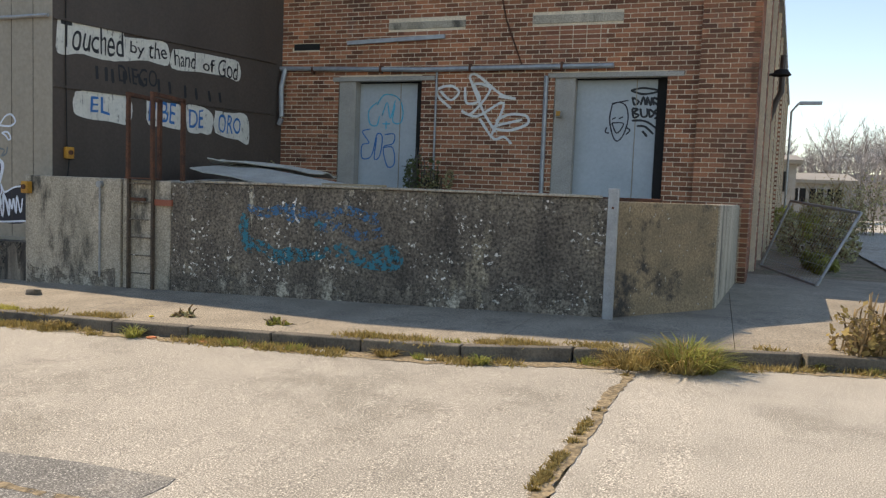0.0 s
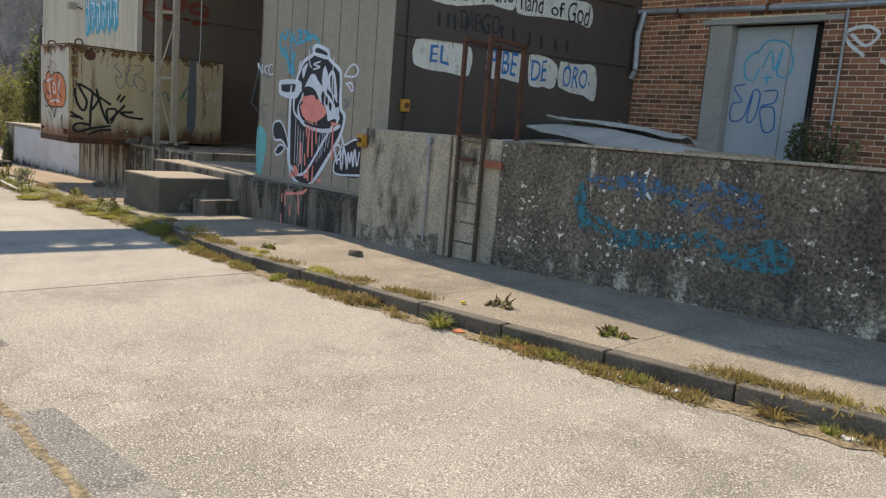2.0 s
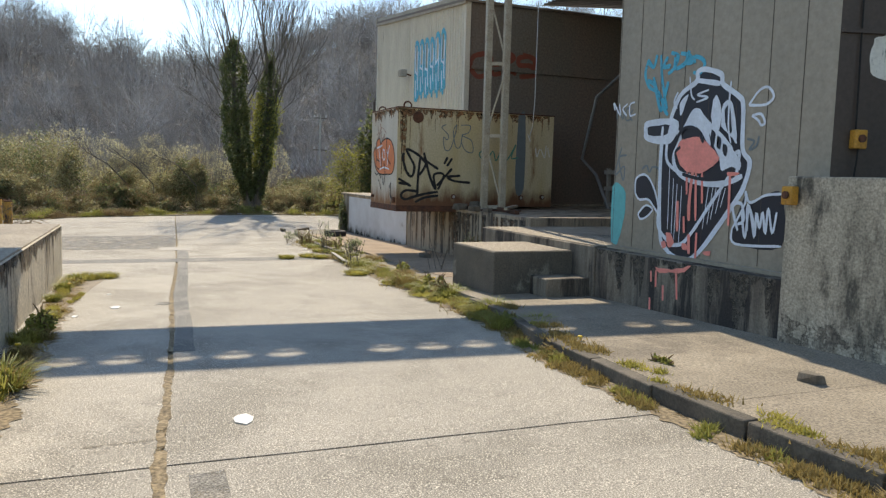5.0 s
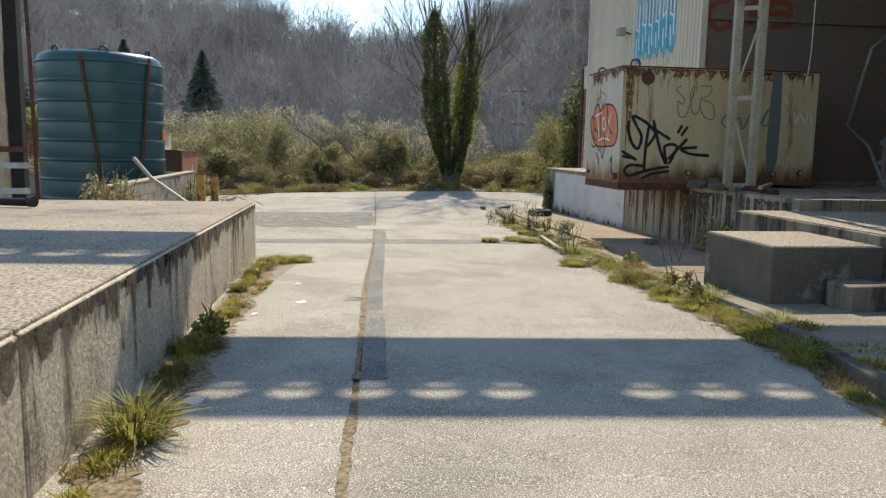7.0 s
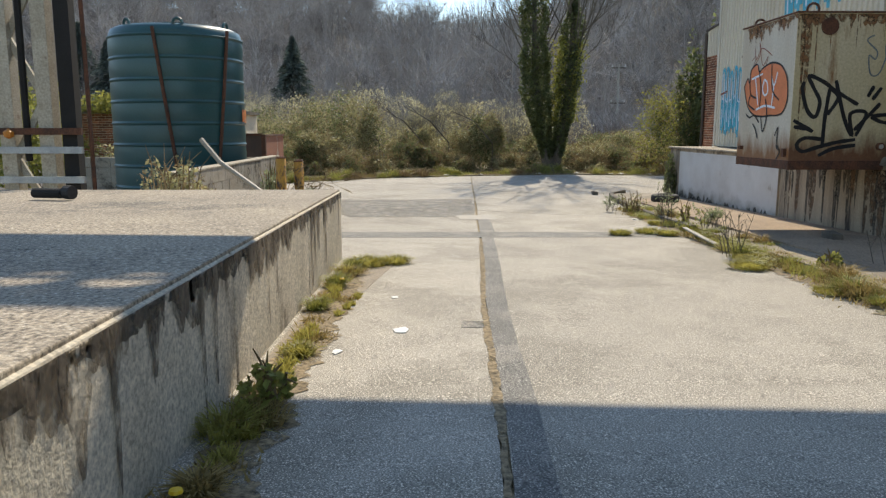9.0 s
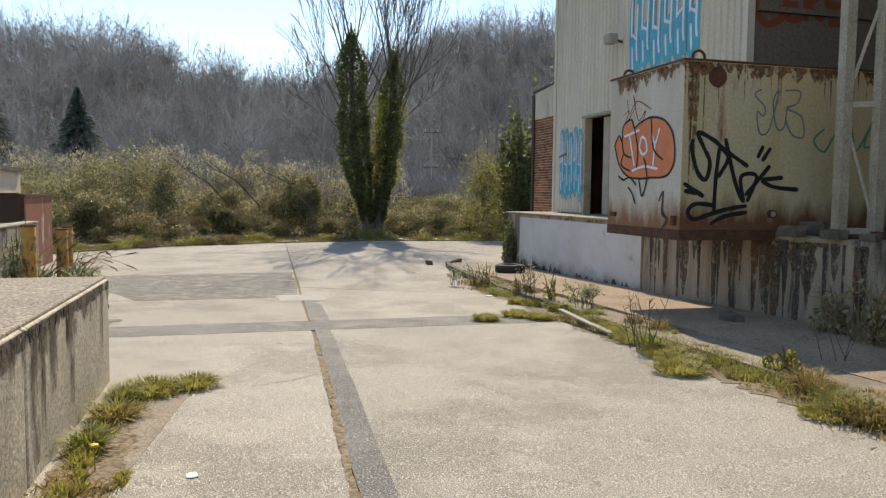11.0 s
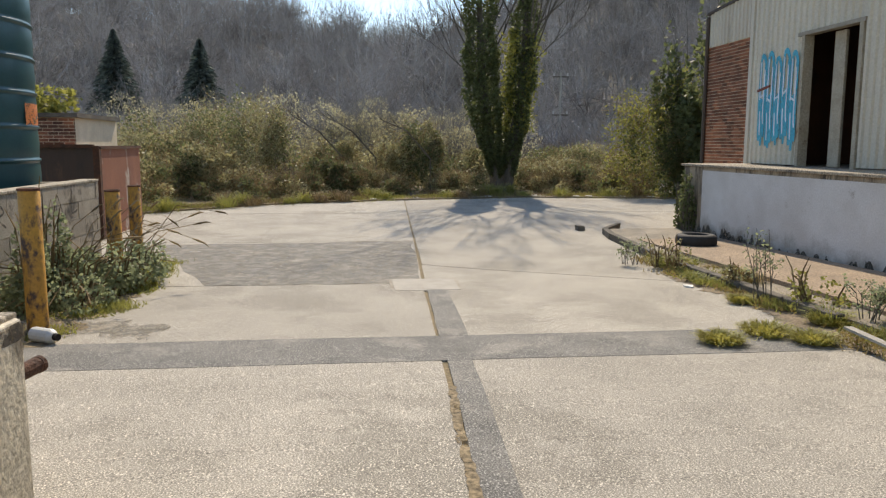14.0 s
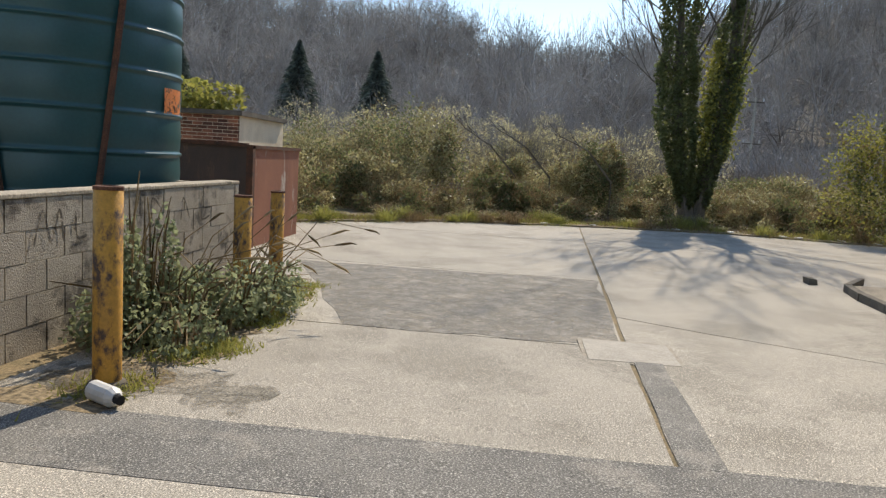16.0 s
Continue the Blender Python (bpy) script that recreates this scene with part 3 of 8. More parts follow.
g.box(-8.0, 0.45, FRONT - 0.15, FRONT + 0.2, 6.4, 6.6)
part("eaves", g, GALV, building)
part("roof_slab", Geo().prism([(-8, 12.9), (0.2, 12.9), (2.6, 42), (-8, 42)], 6.3, 6.45), GABLE, building)
part("back_wall", Geo().prism([(-8, 41.7), (2.6, 41.7), (2.6, 42), (-8, 42)], -0.2, 6.3), MORTAR, building)
# blocked windows and lintels
for (x0, x1, z0, z1), m in ((holes[2], PALEWALL), (holes[3], PALEWALL)):
    part("lintel", Geo().box(x0, x1, FRONT - 0.012, FRONT + 0.05, z0, z1), m, building, "pale concrete lintel", 0.006)
for x0, x1, z0, z1 in holes[4:6]:
    g = Geo()
    for j in range(int((z1 - z0) / (BH + GAP))):
        x = x0
        while x < x1 - 0.05:
            g.box(x, min(x + BW, x1), FRONT, FRONT + 0.03, z0 + 0.006 + j * (BH + GAP), z0 + 0.006 + j * (BH + GAP) + BH)
            x += BW + GAP
    part("blocked_opening", g, BRICK_RED, building, "opening closed with pinker bricks")
# black filling paints the shade inside the slot
part("vent_slot", Geo().box(-7.75, -7.2, FRONT + 0.002, FRONT + 0.03, 3.9, 4.02), BLACK, building, "dark broken slot in the bricks")


def steel_door(x0, x1, z0, z1, name, label):
    door = thing(name, label, "door", "steel doors in the brick wall", at=(x0, FRONT, z0))
    door["kind"] = "structure"
    w, h = x1 - x0, z1 - z0
    part("left_reveal", Geo().box(0, 0.34, 0.03, 0.25, 0, h - 0.05), REVEAL, door, "pale rendered side of the opening")
    part("leaf", Geo().box(0.34, w - 0.16, 0.22, 0.27, 0, h - 0.06), DOORBLUE, door, bevel=0.01)
    part("edge_strip", Geo().box(w - 0.5, w - 0.485, 0.212, 0.22, 0, h - 0.06), GREYSHEET, door)
    # black bar paints the shade of the gap beside the leaf
    part("dark_gap", Geo().box(w - 0.16, w, 0.20, 0.27, 0, h), BLACK, door)
    part("head", Geo().box(-0.12, w + 0.25, -0.02, 0.12, h - 0.05, h + 0.03), REVEAL, door, "weathered timber head", 0.01)
    part("backing", Geo().box(0, w, 0.28, 0.31, 0, h), BLACK, door)
    return door


steel_door(-6.78, -5.12, 1.27, 3.36, "door_1", "pale blue steel door with blue spray tags, warped frame")
steel_door(-2.72, -0.9, 1.27, 3.37, "door_2", "pale blue steel door with black spray tags")

# ---- brown metal building ----
metal = tagged(new("wall_brown_metal"), "dark brown sheet-metal building with painted slogans", "building", kind="structure")
CORNER, INNER = (-9.12, 8.42), (-8.0, 12.7)
wall_run("slogan_wall", CORNER, INNER, 1.2, 9.0, 0.12, BROWN, metal, "dark brown metal wall", 0)
wall_run("mural_wall", (-12.45, 8.42), CORNER, 0.39, 9.0, 0.12, GREYSHEET, metal, "grey-brown metal wall with spray-painted mural", 0)
wall_run("inner_wall", (-12.45, 16), (-12.45, 8.55), 0.39, 9.0, 0.1, GABLE, metal, "", 0)
for z in (3.62, 2.66):
    d = Vector((INNER[0] - CORNER[0], INNER[1] - CORNER[1], 0)).normalized()
    g = Geo().beam((CORNER[0] + 0.02, CORNER[1], z), (INNER[0] - 0.03, INNER[1] - 0.2, z + 0.03), 0.03, 0.035)
    part("seam_rail", g, BROWN, metal)
part("gutter_pipe", Geo().tube([(-12.4, 8.38, 3.64), (-9.15, 8.37, 3.64)], 0.025), GALV, metal, "thin grey pipe along the wall")
g = Geo()
for i in range(8):
    g.box(-12.43 + i * 0.42, -12.425 + i * 0.42, 8.415, 8.42, 0.45, 8.9)
part("panel_seams", g, BROWN, metal)
part("base_flashing", Geo().box(-12.46, -9.36, 8.36, 8.42, 0.39, 0.43), GREYSHEET, metal)
part("roof", Geo().prism([(-12.5, 8.4), (-9.1, 8.4), (-7.9, 12.7), (-8.05, 42), (-12.5, 42)], 9.0, 9.1), GABLE, metal)
plinth = part("plinth", Geo().box(-12.5, -9.36, 8.22, 8.9, -0.5, 0.385), STREAK, metal, "stained concrete plinth under the metal wall", 0.015)

# ---- recess, shed and its dock ----
shed = tagged(new("wall_shed"), "cream corrugated shed with open door and dark gable", "building", kind="structure")
part("recess_dock", Geo().box(-16.0, -12.5, 8.2, 16, -0.8, 0.40), STREAK, shed, "stained concrete dock in the recess", 0.015)
part("recess_floor", Geo().box(-15.98, -12.5, 8.24, 16, 0.404, 0.41), DOCKTOP, shed)
part("shed_dock", Geo().box(-22.6, -16.003, 9.15, 16, -1.0, 0.56), RUNWALL, shed, "black-streaked concrete dock wall", 0.012)
part("white_dock", Geo().box(-29.1, -22.6, 9.13, 16, -1.0, 0.565), RUNWALL, shed, "", 0.012)
part("whitewash_panel", Geo().poly([(-28.3, 9.125, -0.74), (-22.62, 9.125, -0.66), (-22.62, 9.125, 0.50), (-28.3, 9.125, 0.5)]), WHITEWASH, shed, "white painted dock face with dirty foot")
part("dock_slab", Geo().box(-29.16, -21.3, 9.08, 16, 0.565, 0.61), DOCKTOP, shed, "pale concrete dock edge", 0.01)
SY, SX0, SX1 = 10.15, -28.6, -21.4
door_x = (-26.9, -25.45)


def corrugated(x_from, x_to, z0, z1, y, pitch=0.17, depth=0.032):
    """Upright ribbed cladding facing -y; z0 and z1 are functions of x."""
    g = Geo()
    prof = [(0, 0), (0.45, 0), (0.55, 1), (0.9, 1)]
    xs = []
    x = x_from
    while x < x_to:
        xs += [(x + a * pitch, y - depth * b) for a, b in prof if x + a * pitch <= x_to]
        x += pitch
    xs.append((x_to, y))
    for xx, yy in xs:
        g.v += [(xx, yy, z0(xx)), (xx, yy, z1(xx))]
    for i in range(len(xs) - 1):
        g.f.append((2 * i, 2 * i + 2, 2 * i + 3, 2 * i + 1))
    return g


def shed_top(x):
    return 5.5 + (SX1 - x) * 0.095


part("cladding", corrugated(SX0, door_x[0], lambda x: 0.63, shed_top, SY), CREAM, shed, "cream ribbed metal cladding")
part("cladding", corrugated(door_x[0], door_x[1], lambda x: 2.76, shed_top, SY), CREAM, shed)
part("cladding", corrugated(door_x[1], SX1, lambda x: 0.63, shed_top, SY), CREAM, shed)
part("corner_trim", Geo().box(SX1 - 0.06, SX1 + 0.06, SY - 0.05, SY + 0.08, 0.62, 5.5), CREAM, shed)
part("corner_trim", Geo().box(SX0 - 0.06, SX0 + 0.05, SY - 0.05, SY + 0.08, 0.62, 6.1), CREAM, shed)
part("fascia", Geo().beam((SX0 - 0.1, SY - 0.06, shed_top(SX0) + 0.05), (SX1 + 0.1, SY - 0.06, 5.55), 0.06, 0.22), FRAME_PAINT, shed, "weathered fascia board")
part("gable", Geo().box(SX1 - 0.05, SX1, SY + 0.08, 16, 0.6, 5.5), GABLE, shed, "dark brown gable wall")
part("roof", Geo().prism([(SX0, SY - 0.1), (SX1 + 0.1, SY - 0.1), (SX1 + 0.1, 16), (SX0, 16)], lambda x, y: shed_top(x), lambda x, y: shed_top(x) + 0.06), GABLE, shed)
part("recess_back", Geo().box(-21.4, -12.45, 16, 16.2, 0.3, 6.5), GABLE, shed, "dark cladding at the back of the recess")
g = corrugated(-21.4, -12.4, lambda x: 0, lambda x: 0.0, 0, 0.2, 0.04)
roof = Geo()
for k in range(0, len(g.v), 2):
    x, y, _ = g.v[k]
    roof.v += [(x, 12.2, 5.62 - y), (x, 16.2, 5.9 - y)]
roof.f = list(g.f)
part("canopy_roof", roof, GALV, shed, "corrugated roof over the recess")
# roof piece out of view, added to keep sun off the recess floor
pitched = Geo()
for k in range(0, len(g.v), 2):
    x, y, _ = g.v[k]
    if x < -15:
        pitched.v += [(x, 9.95, 5.8 + 0.42 * (x + 21.4) - y), (x, 12.15, 5.8 + 0.42 * (x + 21.4) - y)]
pitched.f = [(i, i + 2, i + 3, i + 1) for i in range(0, len(pitched.v) - 2, 2)]
part("pitched_canopy", pitched, GALV, shed, "unseen rising canopy added to shade the recess floor")
part("cross_rail", Geo().beam((-21.36, 10.3, 3.95), (-21.36, 15.9, 3.95), 0.05, 0.08), GABLE, shed)
part("door_frame", Geo().box(door_x[0] - 0.05, door_x[0] + 0.03, SY - 0.05, SY + 0.12, 0.61, 2.78), FRAME_PAINT, shed)
part("door_frame", Geo().box(door_x[1] - 0.03, door_x[1] + 0.06, SY - 0.05, SY + 0.12, 0.61, 2.78), FRAME_PAINT, shed)
part("door_head", Geo().box(door_x[0] - 0.15, door_x[1] + 0.1, SY - 0.06, SY + 0.1, 2.76, 2.82), GREYSHEET, shed)
part("door_leaf", Geo().box(-26.28, -26.0, SY + 0.1, SY + 0.15, 0.62, 2.74), FRAME_PAINT, shed, "half-open cream door leaf", 0.008)
# black sheet that stands in for the unlit inside behind the open door
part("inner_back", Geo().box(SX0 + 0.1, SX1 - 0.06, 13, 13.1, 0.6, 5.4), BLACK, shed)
part("end_wall", Geo().box(SX0 - 0.02, SX0 + 0.04, SY + 0.08, 16, 0.6, 6.1), BRICK, shed)
# brick annex beyond the shed
annex = tagged(new("wall_annex"), "brick annex with pale cladding above, beyond the shed", "building", kind="structure")
ax0, ax1, ay = -33.3, -28.66, 11.5
g, mo = Geo(), Geo()
for j in range(40):
    x = ax0 - (0.11 if j % 2 else 0)
    while x < ax1:
        g.box(max(x, ax0), min(x + BW, ax1), ay, ay + 0.1, 0.3 + j * 0.0765, 0.3665 + j * 0.0765)
        x += BW + GAP
tagged(part("brickwork", g, BRICK, annex), kind="stuff")
part("mortar", Geo().box(ax0, ax1, ay + 0.006, ay + 0.3, -0.9, 3.36), MORTAR, annex)
part("upper_cladding", corrugated(ax0, ax1, lambda x: 3.36, lambda x: 4.5 - 0.35 * ((ax1 - x) / 4.5) ** 2, ay), CREAM, annex)
part("downpipe", Geo().tube([(ax0, ay - 0.05, -0.6), (ax0, ay - 0.05, 4.1)], 0.05), BROWN, annex)
part("roof_cap", Geo().beam((ax0 - 0.05, ay - 0.02, 4.18), (ax1, ay - 0.02, 4.52), 0.08, 0.06), BROWN, annex)

# concrete step block
steps = thing("step_block", "worn grey concrete step block beside the dock", "steps", at=(-13.05, 7.0, grade(-13.05)))
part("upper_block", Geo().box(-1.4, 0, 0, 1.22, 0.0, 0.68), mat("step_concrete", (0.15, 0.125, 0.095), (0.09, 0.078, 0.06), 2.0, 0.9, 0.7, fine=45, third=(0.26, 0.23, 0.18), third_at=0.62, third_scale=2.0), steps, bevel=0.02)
# pale concrete sheet whose colour also carries the sunlight on the top
part("top_face", Geo().box(-1.37, -0.03, 0.03, 1.19, 0.676, 0.684), DOCKTOP, steps, "worn concrete top, made paler to imitate sunlight on it")
part("lower_step", Geo().box(0.0, 0.45, 0.55, 1.22, 0.0, 0.36), STREAK, steps, bevel=0.02)

# ---- left dock ----
left_dock = tagged(new("dock_platform"), "low concrete loading platform with broken edge beside the road", "platform", kind="structure")


def plat(x, y=0):
    return 0.33 + (x + 17.75) * 0.0144


# paler than PALEWALL: the sun on this face is put into the colour
SUNNED_PLATWALL = mat("sun_lightened_concrete", (0.66, 0.585, 0.46), (0.50, 0.44, 0.335), 2.0, 0.9, 0.5, fine=45, fine_amount=0.4, third=(0.25, 0.21, 0.155), third_at=0.6, third_scale=1.8, squash=(1, 1, 0.35))
cuts = [-6, -9.3, -12.6, -15.2, -17.75]
for a, b in zip(cuts, cuts[1:]):
    ring = [(b + 0.006, -9.0), (a - 0.006, -9.0), (a - 0.006, 1.48), (b + 0.006, 1.48)]
    part("wall_bay", Geo().prism(ring, lambda x, y: grade(x) - 0.2, lambda x, y: plat(x) - 0.02), SUNNED_PLATWALL, left_dock, bevel=0.02)
    part("top_slab", Geo().prism([(b + 0.003, -9.0), (a - 0.003, -9.0), (a - 0.003, 1.46), (b + 0.003, 1.46)], lambda x, y: plat(x) - 0.03, lambda x, y: plat(x)), DOCKTOP, left_dock, bevel=0.008)

# ---- gantry ----
gantry = thing("gantry", "weathered cream steel gantry with lattice post and pierced beam", "gantry", at=(-18.6, 9.75, 0.56))


def lattice(parent, h, w, d, legw, bays, m):
    for sx in (0, 1):
        part("leg", Geo().box(sx * d - legw / 2, sx * d + legw / 2, -w / 2 + (0.55 * w if sx else 0) - legw / 2, -w / 2 + (0.55 * w if sx else 0) + legw / 2, 0, h), m, parent, bevel=0.006)
    step = h / bays
    y0, y1 = -w / 2, -w / 2 + 0.55 * w
    for i in range(bays):
        a, b = ((0, y0), (d, y1)) if i % 2 else ((d, y1), (0, y0))
        part("brace", Geo().beam((*a, i * step + 0.1), (*b, (i + 1) * step - 0.05), 0.035, 0.035), m, parent)
        part("tie", Geo().beam((0, y0, i * step + 0.08), (d, y1, i * step + 0.08), 0.05, 0.07), m, parent)
    part("foot_plate", Geo().box(-0.2, d + 0.2, -w / 2 - 0.15, w / 2 + 0.1, 0, 0.03), RUST, parent)


lattice(gantry, 5.96, 0.6, 0.19, 0.13, 4, FRAME_PAINT)
gantry.rotation_euler = (0, 0, math.atan2(-0.09, 1))
web = Geo()
pitch, zc, rad = 0.45, 7.91, 0.165
y = -13.2
z_lo, z_hi = 6.52 - 0.56, 8.33 - 0.56
cz = zc - 0.56
k = 16
while y < 0.9:
    filled = abs((y + pitch / 2 + 3.98 + 1.35) % 2.7 - 1.35) < 0.2
    for fx in (-0.012, 0.012):
        if filled:
            web.poly([(fx, y, cz - 0.26), (fx, y + pitch, cz - 0.26), (fx, y + pitch, z_hi), (fx, y, z_hi)])
        else:
            for q in range(k):
                a0, a1 = 2 * math.pi * q / k, 2 * math.pi * (q + 1) / k
                pts = []
                for a in (a0, a1):
                    c, s = math.cos(a), math.sin(a)
                    pts.append(((fx, y + pitch / 2 + rad * c, cz + rad * s)))
                for a in (a1, a0):
                    c, s = math.cos(a), math.sin(a)
                    t = 1 / max(abs(c) / (pitch / 2), abs(s) / (0.26 if s < 0 else z_hi - cz))
                    pts.append((fx, y + pitch / 2 + t * c, cz + t * s))
                web.poly(pts)
        web.poly([(fx, y, z_lo), (fx, y + pitch, z_lo), (fx, y + pitch, cz - 0.26), (fx, y, cz - 0.26)])
    y += pitch
part("beam_web", web, FRAME_PAINT, gantry, "deep steel beam with a row of round holes")
for z in (z_lo, z_hi):
    part("flange", Geo().box(-0.12, 0.12, -13.2, 0.9, z - 0.015, z + 0.015), FRAME_PAINT, gantry)
part("service_pipe", Geo().tube([(-0.2, -13.2, cz + 0.15), (-0.2, 0.9, cz + 0.15)], 0.042), RUST, gantry)

post = thing("lattice_post", "pale steel lattice post with pipes and cables", "post", at=(-18.95, -2.85, grade(-19)))
for yy in (-0.25, 0.27):
    part("leg", Geo().box(-0.1, 0.12, yy - 0.1, yy + 0.1, 0, 7.1), FRAME_PAINT, post, bevel=0.008)
for k in range(8):
    z0 = 0.45 + k * 0.8
    ya, yb = ((-0.2, 0.22) if k % 2 else (0.22, -0.2))
    part("brace", Geo().beam((0, ya, z0), (0, yb, z0 + 0.78), 0.05, 0.09), FRAME_PAINT, post)
for z0 in (0.95, 1.35, 1.6):
    part("cross_bar", Geo().beam((0.13, -0.4, z0), (0.13, 0.75, z0), 0.06, 0.09), GALV if z0 < 1.4 else RUST, post)
part("dark_column", Geo().box(-0.1, 0.08, 0.46, 0.66, 0, 7.1), BLACK, post, "dark rusted channel")
part("rusty_pipe", Geo().tube([(0, 0.82, 0), (0, 0.8, 3), (0, 0.72, 6.8)], 0.03), RUST, post)
part("chain", Geo().tube([(0.05, -0.02, 1.2), (0.05, 0.0, 6.8)], 0.045, 6), BLACK, post, "hanging dark chain")
part("orange_rag", Geo().lathe([(0.0, 0.0), (0.06, 0.03), (0.07, 0.09), (0.0, 0.14)], (0.18, -0.2, 1.5), 8), paint("orange_rag", (0.6, 0.22, 0.03)), post, "orange rag tied to a bar")

# ---- rusty tank ----
tank = thing("steel_tank", "large rusty box-shaped steel tank with spray tags, resting on the dock", "tank", at=(-19.3, 7.72, 0.62))
TL, TW, TH = 3.75, 1.85, 2.05
part("front_plate", Geo().box(-0.012, 0, 0, TL, 0, TH), TANK_Y, tank, "yellowed rust-streaked side")
part("end_plate", Geo().box(-TW, -0.013, 0, 0.012, 0, TH), TANK_W, tank, "whitish rust-streaked end")
part("back_plate", Geo().box(-TW, -TW + 0.012, 0.013, TL, 0, TH), TANK_Y, tank)
part("far_end", Geo().box(-TW + 0.013, -0.013, TL - 0.012, TL, 0, TH), TANK_W, tank)
part("lid", Geo().box(-TW - 0.02, 0.02, -0.02, TL + 0.02, TH, TH + 0.025), RUST, tank, bevel=0.006)
part("base_rim", Geo().box(-TW - 0.01, 0.01, -0.01, 1.38, -0.13, 0.0), RUST, tank, "rusted skirt", 0.01)
part("base", Geo().box(-TW + 0.02, -0.02, 1.4, TL, -0.01, 0.0), RUST, tank)
for xx, yy in ((-0.1, 0.25), (-TW + 0.15, 0.2)):
    ring = [(xx, yy + 0.085 * math.cos(a), TH + 0.06 + 0.085 * math.sin(a)) for a in [2 * math.pi * i / 14 for i in range(15)]]
    part("lifting_eye", Geo().tube(ring, 0.018, 6), RUST, tank)
part("port", Geo().tube([(-0.01, 0.45, 1.87), (0.03, 0.45, 1.87)], 0.12, 20), RUST, tank, "round rusted port")
for yy, zz in ((1.3, 0.2), (2.95, 0.2), (3.5, 0.22)):
    part("pipe_stub", Geo().tube([(-0.01, yy, zz), (0.05, yy, zz)], 0.055, 16), RUST, tank)
    part("stub_mouth", Geo().tube([(0.051, yy, zz), (0.056, yy, zz)], 0.035, 12), REVEAL, tank)
part("corner_bracket", Geo().box(-0.14, -0.08, -0.05, 0.0, 0.05, 0.17), RUST, tank)
part("corner_bracket", Geo().box(-TW + 0.15, -TW + 0.25, -0.05, 0, 0.12, 0.18), RUST, tank)

# ---- green tank, bund wall, posts ----
green = thing("oil_tank", "large dark green ribbed plastic oil tank with rusty straps", "tank", at=(-25.4, -2.9, -0.6))
prof = [(0.0, 0.0), (1.36, 0.0)]
z = 0.05
R = 1.37
for i in range(8):
    prof += [(R, z + 0.02), (R + 0.004, z + 0.04), (R + 0.012, z + 0.2), (R + 0.004, z + 0.36), (R, z + 0.385), (R + 0.022, z + 0.395), (R + 0.026, z + 0.41), (R + 0.022, z + 0.425), (R, z + 0.435)]
    z += 0.44
prof += [(R, z), (R - 0.05, z + 0.13), (R - 0.18, z + 0.2), (0.4, z + 0.26), (0, z + 0.27)]
part("shell", Geo().lathe(prof, (0, 0, 0), 64), GREEN, green, smooth=True)
part("manway", Geo().lathe([(0.3, z + 0.24), (0.3, z + 0.33), (0.0, z + 0.34)], (0, 0, 0), 24), GREEN, green)
for a in (20, 75, -35, 140):
    c, s = math.cos(radians(a)), math.sin(radians(a))
    ring = [(c * 1.18 + 0.09 * math.cos(b) * -s, s * 1.18 + 0.09 * math.cos(b) * c, z + 0.2 + 0.1 * math.sin(b)) for b in [math.pi * i / 8 for i in range(9)]]
    part("lifting_lug", Geo().tube(ring, 0.03, 6), GREEN, green)
for a, da in ((-0.5, 17), (63, -17)):
    pts = []
    for i in range(9):
        b = radians(a + da * i / 8)
        pts.append(((R + 0.05) * math.cos(b), (R + 0.05) * math.sin(b), z + 0.1 - i * 0.42))
    part("strap", Geo().tube(pts, 0.035, 6), RUST, green, "rusty steel strap")

mark = Geo()
for i in range(6):
    b0, b1 = radians(84 + 3 * i), radians(84 + 3 * (i + 1))
    mark.poly([((R + 0.03) * math.cos(b), (R + 0.03) * math.sin(b), h) for b, h in ((b0, 1.80), (b1, 1.80), (b1, 2.08), (b0, 2.08))])
part("painted_mark", mark, worn(paint("orange_mark", (0.75, 0.24, 0.07)), 0.7, 14.0, 0.1), green, "orange paint mark")

bund = tagged(new("wall_bund"), "grey concrete block wall round the oil tank", "wall", kind="structure")
bx0, bx1, by = -25.85, -18.9, -0.86
for j in range(5):
    x = bx1 + (0.11 if j % 2 else 0.33)
    z0 = -0.68 + j * 0.225
    while x > bx0 + 0.05:
        a, b = max(x - 0.44, bx0), min(x, bx1)
        if b - a > 0.08:
            part("block", Geo().box(a, b - 0.008, by - 0.2, by + rng.uniform(-0.003, 0.004), z0, z0 + 0.217), BLOCK, bund)
        x -= 0.448
    yy = by - 0.22
    while yy > -5.2:
        part("block", Geo().box(bx0, bx0 + 0.2, yy - 0.432, yy, z0, z0 + 0.217), BLOCK, bund)
        yy -= 0.44
part("bed_mortar", Geo().box(bx0 + 0.01, bx1 - 0.02, by - 0.19, by - 0.008, -0.75, 0.43), BLOCK, bund)
part("coping", Geo().box(bx0 - 0.01, bx1, by - 0.22, by + 0.01, 0.44, 0.475), PALEWALL, bund, "", 0.008)
